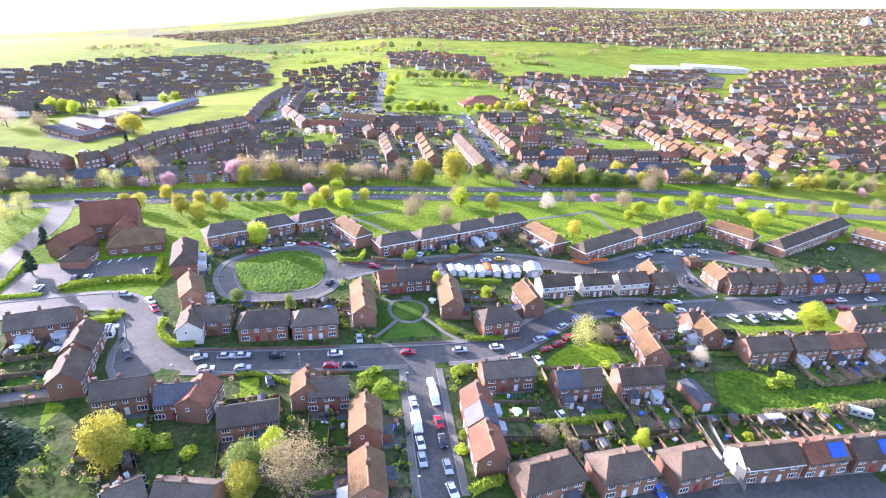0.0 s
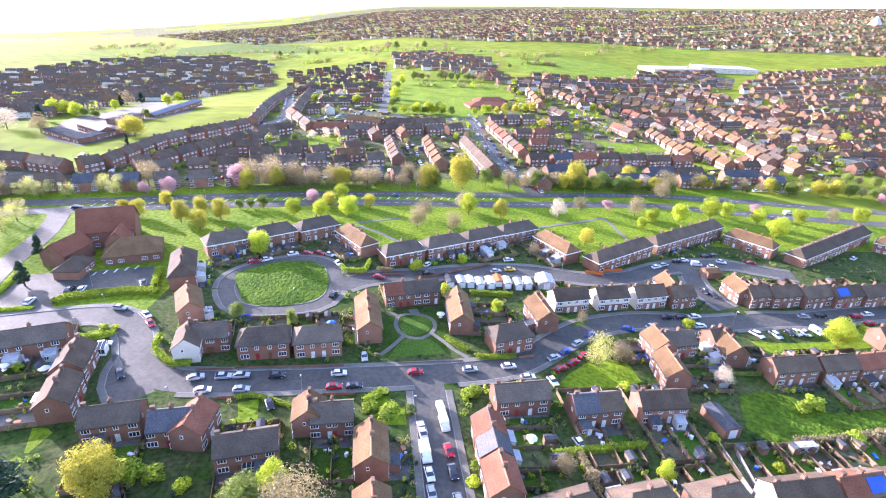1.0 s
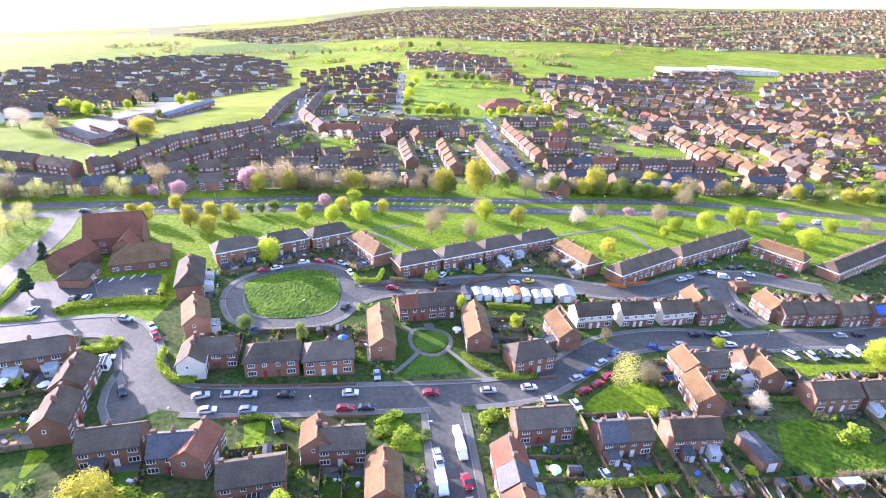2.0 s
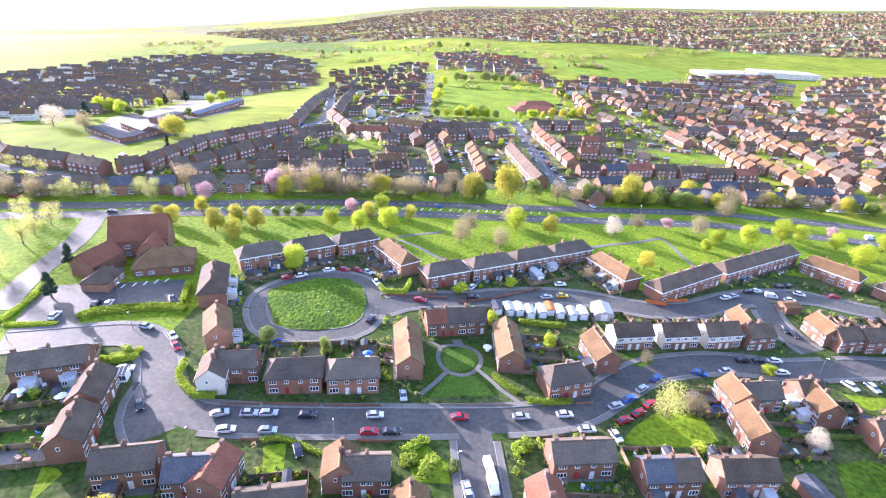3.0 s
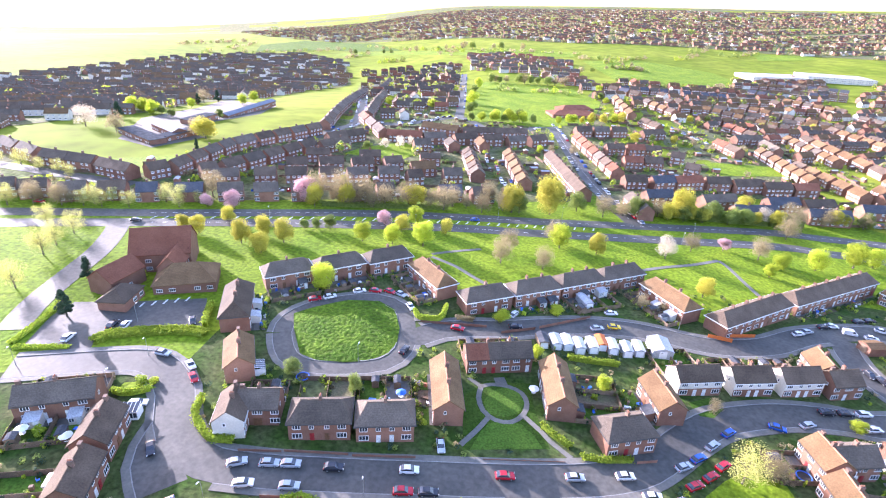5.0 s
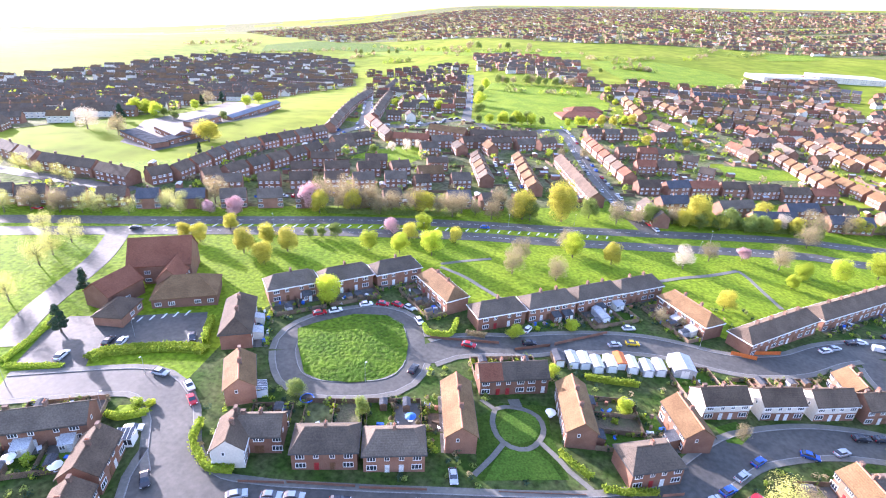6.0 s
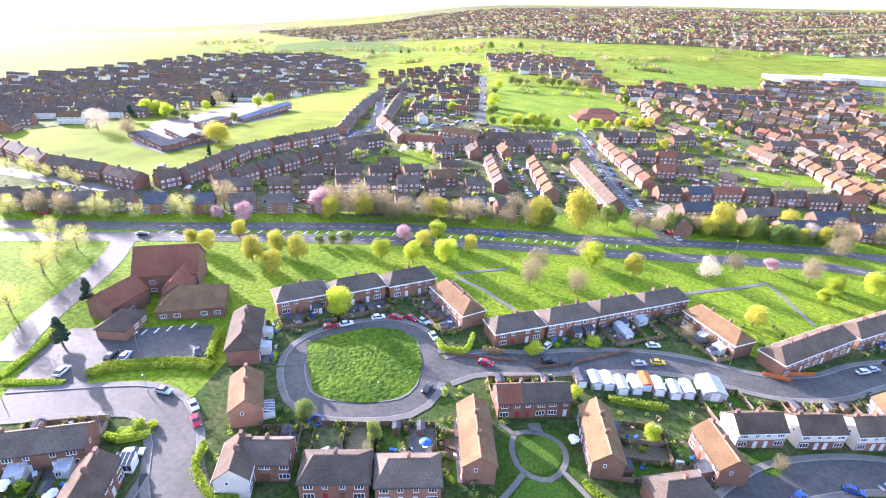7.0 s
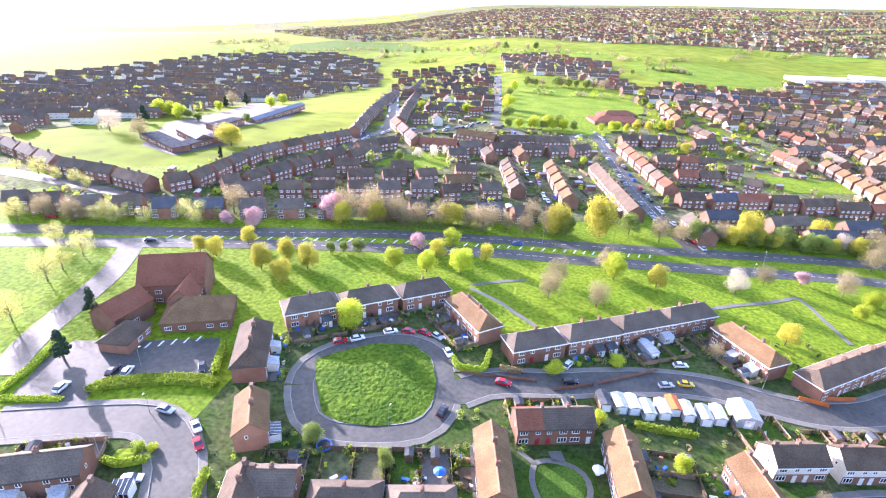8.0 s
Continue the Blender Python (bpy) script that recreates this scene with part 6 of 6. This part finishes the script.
church = stand('church', -129.9, 178.9, 0, 'large red-brick church with steep red-brown tiled roofs', 'church')
wing(church, -132.9, 189.0, 25, 18.6, 15, 6.5, 13, 'g', ROOFS["red"])
wing(church, -136.2, 170.1, -98, 12.6, 9, 5, 8.5, 'g', ROOFS["red"])
wing(church, -124.4, 181.7, -72, 10.5, 7, 5.5, 9, 'g', ROOFS["red"])
wing(church, -128.9, 162.1, -82, 10.4, 8, 3, 5.5, 'h', ROOFS["brown"])
hall = stand('church_hall', -118.3, 171.9, 0, 'low brick church hall under a broad hipped brown roof', 'church hall')
wing(hall, -117.7, 178.1, 25, 18.2, 13, 3.2, 7.5, 'h', ROOFS["tan"])
school = stand('school', -244.7, 337.5, 0, 'low pale school buildings among trees', 'school')
wing(school, -249.8, 332.6, -29, 42.8, 10, 3.2, 3.8, 'f', FELT)
wing(school, -244.5, 351.6, -32, 31.4, 9, 4.0, 6.0, 'g', SLATE_BLUE)
wing(school, -232.4, 345.2, 80, 29.3, 9, 3.2, 3.6, 'f', FELT)
wing(school, -250.1, 393.9, 83, 26.7, 10, 3.5, 4, 'f', FELT)
wing(school, -241.9, 450.5, 87, 71.5, 8, 3.4, 4.8, 'g', SLATE_BLUE)
pavilion = stand('park_pavilion', 25.8, 584.4, 0, 'low red-roofed brick building in the park', 'pavilion')
wing(pavilion, 22.8, 551.8, 18, 44.4, 22, 2.5, 5.5, 'h', ROOFS["red"])
wing(pavilion, 25.7, 579.6, 26, 33.6, 16, 2.5, 5.5, 'h', ROOFS["red"])
warehouse = stand('warehouse', 436.5, 1082.6, 0, 'long white metal-roofed commercial sheds', 'warehouse')
wing(warehouse, 366.8, 1029.8, 17, 101.9, 50, 7, 7.3, 'f', SHEET, WHITE)
wing(warehouse, 472.7, 1059.7, -2, 102.4, 60, 8, 8.3, 'f', SHEET, WHITE)
flats = stand('low_flats', 302.9, 422.5, 0, 'long low flat-roofed terrace with white fronts', 'terrace')
wing(flats, 302.9, 422.5, -32, 61.1, 9, 5, 5.3, 'f', FELT, WHITE)
spire = tagged(new('pyramid_roof_building', Form().add([(-45, -45, 0), (45, -45, 0), (45, 45, 0), (-45, 45, 0), (-5, -5, 70), (5, -5, 70), (5, 5, 70), (-5, 5, 70)], [(0, 1, 5, 4), (1, 2, 6, 5), (2, 3, 7, 6), (3, 0, 4, 7), (4, 5, 6, 7)]).mesh('pyramid', WHITE)), 'distant white pyramid-shaped building', 'building')
spire.matrix_basis = pose(1393, 2051, G(1393, 2051) - 1, 0, 0, 20) @ Matrix.Diagonal((0.42, 0.42, 0.5, 1))

# ---- distant estates: too many and too small to pick apart ----
PATCHES = []


def estate(poly, turn, seed, gap=32.0, step=13.5, fill=0.9, greens=0.5, rows=False, tints=(2, 2, 3, 3, 4, 5)):
    """Rows of far houses with windows and chimneys, and their garden trees."""
    rng = random.Random(seed)
    cx, cy = sum(p[0] for p in poly) / len(poly), sum(p[1] for p in poly) / len(poly)
    reach = max(math.hypot(p[0] - cx, p[1] - cy) for p in poly)
    f, t = Form(), Form()
    c, s = math.cos(radians(turn)), math.sin(radians(turn))
    u0 = -reach
    row_no = 0
    while u0 < reach:
        v0 = -reach
        bend, phase = (rng.uniform(-0.02, 0.02), 0.8) if rows else (rng.uniform(-0.10, 0.10), rng.uniform(0, 6))
        while v0 < reach:
            v = v0 + rng.uniform(-1, 1)
            u = u0 + 7 * math.sin(v / 90 + phase) + bend * v
            x, y = cx + c * v - s * u, cy + s * v + c * u
            v0 += step * rng.choice((1, 1, 1, 1, 1, 1.9) if rows else (1, 1, 1, 1, 1.5))
            if not inside(x, y, poly) or on_road(x, y, 4) or any(inside(x, y, p) for p in PATCHES) or any((h[0] - x) ** 2 + (h[1] - y) ** 2 < 15 ** 2 for h in HOUSES):
                continue
            z = G(x, y)
            for extra in range(2 if greens >= 1 else int(rng.random() < greens)):
                tx, ty, r = x + rng.uniform(-9, 9), y + rng.uniform(9, 17) * rng.choice((-1, 1)), rng.uniform(2, 4.5)
                tz = G(tx, ty)
                far_off = math.hypot(x, y) > 1300
                for k in range(12 if far_off else 34):
                    d = Vector((rng.gauss(0, 1), rng.gauss(0, 1), rng.gauss(0, 0.9))).normalized()
                    p = Vector((tx, ty, tz + r * 1.1)) + d * r * rng.uniform(0.75, 1.1)
                    a = (d + Vector((rng.uniform(-.7, .7), rng.uniform(-.7, .7), 0.3))).normalized().orthogonal().normalized() * r * (0.5 if far_off else 0.32)
                    b = d.cross(a)
                    t.add([p - a, p + b, p + a, p - b], [(0, 1, 2, 3)], rng.choice((0, 1, 1) if far_off else (0, 0, 1, 2)))
            if rng.random() > fill:
                continue
            L, D, e, top = step * (rng.uniform(0.97, 1.0) if rows else rng.uniform(0.78, 0.97)), rng.uniform(7, 8.4), rng.uniform(4.7, 5.3), rng.uniform(7.5, 8.4)
            a = radians(turn) + math.atan(7 / 90 * math.cos(v / 90 + phase) + bend) + (radians(90) if rng.random() < 0.08 else 0)
            ca, sa = math.cos(a), math.sin(a)
            h, d = L / 2, D / 2
            place = lambda q: (x + ca * q[0] - sa * q[1], y + sa * q[0] + ca * q[1], z + q[2])
            b = Form().prism([(-d, -1), (d, -1), (d, e), (0, top - 0.1), (-d, e)], -h, h)
            # Some walls are rendered; in rows, extra white ones stand in for haze.
            f.add([place(q) for q in b.v], b.f, 0 if rng.random() < (0.5 if rows else 0.86) else 1)
            b = Form().prism([(-d - 0.4, e - 0.2), (0, top), (d + 0.4, e - 0.2), (d + 0.4, e), (0, top + 0.2), (-d - 0.4, e)], -h - 0.2, h + 0.2)
            f.add([place(q) for q in b.v], b.f, rng.choice(tints))
            b = Form().box(-0.5, 0.5, -0.4, 0.4, top - 0.5, top + 1.2)
            f.add([place(q) for q in b.v], b.f, 0)
            if math.hypot(x, y) < 1300:
                for sd in (-1, 1):
                    for k in (-0.36, -0.13, 0.13, 0.36):
                        for zz in (0.9, 3.3):
                            b = Form().add([(L * k - 0.7, sd * (d + 0.05), zz), (L * k + 0.7, sd * (d + 0.05), zz), (L * k + 0.7, sd * (d + 0.05), zz + 1.2), (L * k - 0.7, sd * (d + 0.05), zz + 1.2)], [(0, 1, 2, 3)])
                            f.add([place(q) for q in b.v], b.f, 6)
                            f.add([place((q[0] + (0.15 if q[0] < L * k else -0.15), q[1] + sd * 0.04, q[2] + (0.5 if q[2] < zz + 0.5 else -0.12))) for q in b.v], b.f, 7)
        u0 += gap
        row_no += 1
    tagged(new("distant_houses", f.mesh("distant_houses", [BRICK, WHITE, ROOFS["brown"], ROOFS["grey"], ROOFS["tan"], ROOFS["red"], TRIM, GLASS])), "far rows of brick houses with tiled roofs", "houses", kind="stuff")
    if t.v:
        tagged(new("distant_trees", t.mesh("distant_trees", [LEAVES["green"], LEAVES["olive"], LEAVES["lime"]])), "far garden trees in spring leaf", "trees", kind="stuff")


PATCHES.append([(-212.5, 342.0), (-238.8, 452.6), (-289.6, 569.1), (-275.8, 784.9), (-174.1, 457.1), (-179.7, 388.2), (-195.2, 357.3)])
PATCHES.append([(-325.0, 326.4), (-329.5, 379.9), (-253.7, 321.7), (-214.9, 331.6), (-210.7, 281.3), (-241.7, 283.4)])
PATCHES.append([(-88.1, 742.5), (-23.5, 733.9), (30.9, 719.4), (57.0, 642.9), (40.2, 526.9), (-3.5, 490.1), (-67.4, 489.7)])
PATCHES.append([(-125.4, 346.9), (-118.1, 367.0), (-93.6, 399.5), (-83.2, 368.5), (-88.5, 347.2)])
PATCHES.append([(107.1, 433.7), (165.2, 449.1), (164.5, 424.5), (112.1, 401.7)])
PATCHES.append([(50.2, 986.2), (214.2, 1135.5), (303.4, 979.5), (258.1, 881.6), (81.7, 811.6)])
PATCHES.append([(-484.9, 1311.5), (-145.1, 1207.4), (227.0, 1200.7), (53.0, 1033.4), (-353.5, 1114.0)])
# Left terraces: extra white walls and paler roof tints imitate distance haze.
estate([(-368, 302), (-819, 663), (-755, 726), (-738, 808), (-730, 924), (-705, 1048), (-646, 1156), (-527, 1234), (-401, 1137), (-297, 867), (-335, 780), (-300, 594), (-316, 495), (-308, 416), (-328, 376), (-345, 335)], 22, 1, gap=27, step=14.5, greens=0.25, rows=True, tints=(3, 3, 2, 4))
estate([(-318, 1001), (-143, 957), (-79, 516), (-121, 461), (-153, 478)], 15, 2, gap=36)
# Mostly tan tints in estates 3, 4 and 12 paint sun onto west slopes.
estate([(28, 784), (77, 772), (497, 1132), (191, 456), (175, 490), (140, 574), (72, 593), (41, 724)], 22, 3, tints=(4, 4, 4, 2, 3, 5))
estate([(319, 730), (544, 1040), (1170, 1293), (429, 385), (274, 392), (264, 514)], 22, 4, tints=(4, 4, 4, 2, 3, 5))
estate([(-156, 1116), (-22, 1147), (42, 1005), (56, 753), (29, 748), (-25, 807), (-105, 858)], 15, 5)
TOWN = [(-1250, 2250), (-1150, 2900), (-641, 3300), (508, 3300), (2280, 2900), (1500, 1480), (1000, 1290), (640, 1420), (395, 1470), (0, 1400), (-330, 1560), (-640, 1640), (-900, 1800)]
estate(TOWN, 18, 6, gap=40, step=17, greens=1.0, fill=0.62, tints=(2, 3, 3, 4, 5))
# Tan-heavy again, for roof slopes coloured as if sunlit.
estate([(188, 586), (317, 691), (468, 665), (483, 522), (353, 368), (264, 390), (220, 394), (214, 497)], 24, 12, gap=30, step=15, tints=(4, 4, 4, 2, 3, 5))
estate([(4, 412), (33, 455), (59, 452), (95, 406), (79, 383), (30, 361)], 15, 7, gap=30)
estate([(-192, 262), (-185, 305), (-164, 355), (-138, 381), (-18, 443), (-16, 355), (-45, 331), (-146, 279)], 20, 8, gap=28, step=14)
estate([(-339, 209), (-335, 297), (-288, 257), (-274, 197)], 20, 9)

def tree_belt(x0, y0, x1, y1, n, r):
    """A far hedgerow or wood edge: leafy clumps of many sizes along a line, with gaps."""
    rng, f = random.Random(round(x0 + 2 * y1)), Form()
    wide = math.hypot(x1 - x0, y1 - y0) / n
    for k in range(n):
        u = (k + rng.uniform(-0.5, 1.5)) / n
        x, y, q = x0 + (x1 - x0) * u + rng.gauss(0, wide * 0.5), y0 + (y1 - y0) * u + rng.gauss(0, wide * 0.5), r * rng.uniform(0.5, 1.3)
        tint = rng.choice((0, 0, 1, 1, 1, 2))
        for j in range(40):
            d = Vector((rng.gauss(0, 1), rng.gauss(0, 1), rng.gauss(0, 0.8))).normalized()
            p = Vector((x, y, G(x, y) + q * 0.8)) + Vector((d.x * 1.2, d.y * 1.2, d.z)) * q * rng.uniform(0.6, 1.1)
            a = (d + Vector((rng.uniform(-0.7, 0.7), rng.uniform(-0.7, 0.7), 0.3))).normalized().orthogonal().normalized() * q * 0.26
            b = d.cross(a)
            f.add([p - a, p + b, p + a, p - b], [(0, 1, 2, 3)], tint)
    tagged(new("hedgerow", f.mesh("hedgerow", [LEAVES["green"], LEAVES["olive"], LEAVES["hedge"]])), "far hedgerow trees along a field edge", "trees", kind="stuff")


tree_belt(-668, 1196, -495, 1408, 26, 4)
tree_belt(-430, 1214, -401, 1272, 10, 5)
tree_belt(-191, 1110, -184, 1337, 12, 5)
tree_belt(-322, 1114, -269, 1110, 12, 5)
tree_belt(94, 1019, 184, 1142, 24, 4)
tree_belt(107, 963, 154, 954, 20, 4)
tree_belt(244, 1153, 357, 1426, 18, 5)
tree_belt(371, 1314, 479, 1426, 16, 5)
tree_belt(549, 1697, 862, 1920, 40, 6)
tree_belt(-875, 1283, -811, 1516, 26, 5)
tree_belt(-704, 1124, -766, 1494, 20, 5)
tree_belt(-433, 1448, -159, 1160, 30, 4)
tree_belt(-135, 1144, 63, 1154, 30, 3.5)
tree_belt(59, 1072, 167, 1130, 20, 4)
tree_belt(-146, 1842, 530, 2269, 60, 7)
tree_belt(-558, 1868, -68, 1669, 50, 6)
tree_belt(-1637, 3262, -547, 2309, 40, 7)
tree_belt(263, 1808, 1075, 2206, 60, 7)
tree_belt(-176, 2211, 1106, 2743, 60, 8)
tree_belt(92, 828, 180, 810, 18, 3.5)
tree_belt(179, 805, 309, 937, 22, 4)
tree_belt(-66, 670, 38, 682, 14, 4)
tree_belt(-185, 777, -98, 662, 16, 4)


# ---- yards, shrubs and parked cars among the farther houses ----
def far_yards(poly, spots, seed):
    """Shrubs, fence runs and low outbuildings between far houses, too many to pick apart."""
    rng = random.Random(seed)
    xs, ys = [p[0] for p in poly], [p[1] for p in poly]
    shrubs, runs, huts = Form(), Form(), Form()
    for k in range(spots):
        x, y = rng.uniform(min(xs), max(xs)), rng.uniform(min(ys), max(ys))
        if not inside(x, y, poly) or any(inside(x, y, p) for p in PATCHES) or not free_of(x, y, None, 0.6):
            continue
        z, what, turn = G(x, y), rng.random(), radians(rng.choice((18, 108)) + rng.uniform(-8, 8))
        c, s = math.cos(turn), math.sin(turn)
        if what < 0.55:
            r, tint = rng.uniform(0.7, 2.3), rng.choice((0, 0, 1, 2, 3))
            for j in range(30):
                d = Vector((rng.gauss(0, 1), rng.gauss(0, 1), rng.gauss(0, 1))).normalized()
                p = Vector((x, y, z + r * 0.8)) + d * r * rng.uniform(0.6, 1.1)
                a = (d + Vector((rng.uniform(-0.7, 0.7), rng.uniform(-0.7, 0.7), 0.3))).normalized().orthogonal().normalized() * r * 0.3
                b = d.cross(a)
                shrubs.add([p - a, p + b, p + a, p - b], [(0, 1, 2, 3)], tint)
        elif what < 0.85:
            b = Form().box(-rng.uniform(3, 7), rng.uniform(3, 7), -0.06, 0.06, -0.5, rng.uniform(1.2, 1.8))
            runs.add([(x + c * q[0] - s * q[1], y + s * q[0] + c * q[1], z + q[2]) for q in b.v], b.f)
        else:
            l, w, h = rng.uniform(1.2, 2.6), rng.uniform(1.0, 1.6), rng.uniform(1.9, 2.4)
            b = Form().prism([(-w, -0.4), (w, -0.4), (w, h), (0, h + 0.5), (-w, h)], -l, l, 0)
            b.prism([(-w - 0.12, h), (0, h + 0.52), (w + 0.12, h), (w + 0.12, h + 0.1), (0, h + 0.62), (-w - 0.12, h + 0.1)], -l - 0.1, l + 0.1, rng.choice((1, 2, 3)))
            for q, i in zip(b.f, b.i):
                huts.add([(x + c * b.v[j][0] - s * b.v[j][1], y + s * b.v[j][0] + c * b.v[j][1], z + b.v[j][2]) for j in q], [tuple(range(len(q)))], i)
    tagged(new("garden_shrubs", shrubs.mesh("garden_shrubs", [LEAVES["green"], LEAVES["olive"], LEAVES["hedge"], LEAVES["lime"]])), "shrubs and small trees in far back gardens", "shrubs", kind="stuff")
    tagged(new("garden_fences", runs.mesh("garden_fences", FENCE)), "timber fences between far back gardens", "fences", kind="stuff")
    tagged(new("garden_outbuildings", huts.mesh("garden_outbuildings", [BRICK, FELT, SHEET, WHITE])), "sheds and garages in far back gardens", "sheds", kind="stuff")


def far_cars(line, offset, fill, seed):
    """Parked cars along a far road: rounded body, glazed cabin."""
    rng, f = random.Random(seed), Form()
    pts = resample(line, 5.6)
    for p, n in zip(pts, sides(pts)):
        if rng.random() > fill:
            continue
        side = rng.choice((-1, 1)) * offset
        x, y, d = p.x + n.x * side, p.y + n.y * side, Vector((n.y, -n.x))
        z, tint = G(x, y) + 0.1, rng.choice((0, 0, 1, 1, 2, 3, 4))
        for outline, w, i in (([(-2.1, 0.3), (2.0, 0.3), (2.1, 0.6), (1.95, 0.8), (1.0, 0.95), (-1.8, 1.0), (-2.1, 0.85)], 0.88, tint), ([(1.0, 0.95), (0.35, 1.4), (-0.9, 1.42), (-1.75, 0.98)], 0.76, 5), ([(0.35, 1.4), (0.3, 1.47), (-0.85, 1.49), (-0.9, 1.42)], 0.74, tint)):
            m = len(outline)
            f.add([(x + d.x * a + n.x * v, y + d.y * a + n.y * v, z + h) for v in (-w, w) for a, h in outline], [tuple(range(m)), tuple(reversed(range(m, 2 * m)))] + [(j, m + j, m + (j + 1) % m, (j + 1) % m) for j in range(m)], i)
    tagged(new("parked_cars", f.mesh("parked_cars", [PAINTS[k] for k in ("white", "silver", "black", "blue", "red")] + [GLASS])), "cars parked along a far residential road", "cars", kind="stuff")


far_yards([(-241, 224), (-200, 329), (-163, 438), (-260, 760), (-151, 900), (-79, 508), (7, 495), (40, 620), (160, 760), (380, 900), (330, 480), (250, 360), (150, 325), (48, 316), (9, 310), (-89, 274), (-173, 238)], 5200, 3)
for k, (road_no, offset, fill) in enumerate(((8, 3.6, 0.75), (11, 3.6, 0.6), (12, 3.2, 0.4), (13, 3.2, 0.5))):
    far_cars([tuple(p) for p in ROADS[road_no][0][::3]], offset, fill, 20 + k)
for k, row_line in enumerate((((-37, 372), (-27, 322)), ((-33, 374), (-22, 325)), ((-118, 410), (-98, 422)), ((70, 376), (155, 390)), ((180, 480), (195, 400)), ((170, 330), (230, 338)), ((100, 560), (130, 500)), ((190, 590), (240, 560)), ((-150, 262), (-110, 279)), ((-120, 300), (-70, 318)))):
    far_cars(row_line, 2.2, 0.7, 40 + k)

# ---- garden plots round the near houses ----
for plot in [h for h in HOUSES if math.hypot(h[0], h[1]) < 262]:
    gardens(plot)

# ---- rough shrubs in the gaps between plots ----
def gap_shrubs(poly, spots, seed):
    rng, f = random.Random(seed), Form()
    xs, ys = [p[0] for p in poly], [p[1] for p in poly]
    for k in range(spots):
        x, y = rng.uniform(min(xs), max(xs)), rng.uniform(min(ys), max(ys))
        if inside(x, y, poly) and free_of(x, y, None, 0.8):
            for j in range(rng.randint(1, 3)):
                clump(f, rng, x + rng.gauss(0, 0.9), y + rng.gauss(0, 0.9), rng.uniform(0.5, 1.1), rng.uniform(0.6, 1.8), rng.choice((0, 0, 1, 2, 4, 4)), 36)
    tagged(new("rough_shrubs", f.mesh("rough_shrubs", PLANTS)), "unkempt shrubs in gaps between gardens", "shrubs", kind="stuff")


gap_shrubs([(-88, 189), (-22, 190), (24, 222), (103, 236), (173, 240), (200, 190), (150, 80), (30, 70), (-110, 62), (-120, 118), (-80, 140)], 1500, 8)
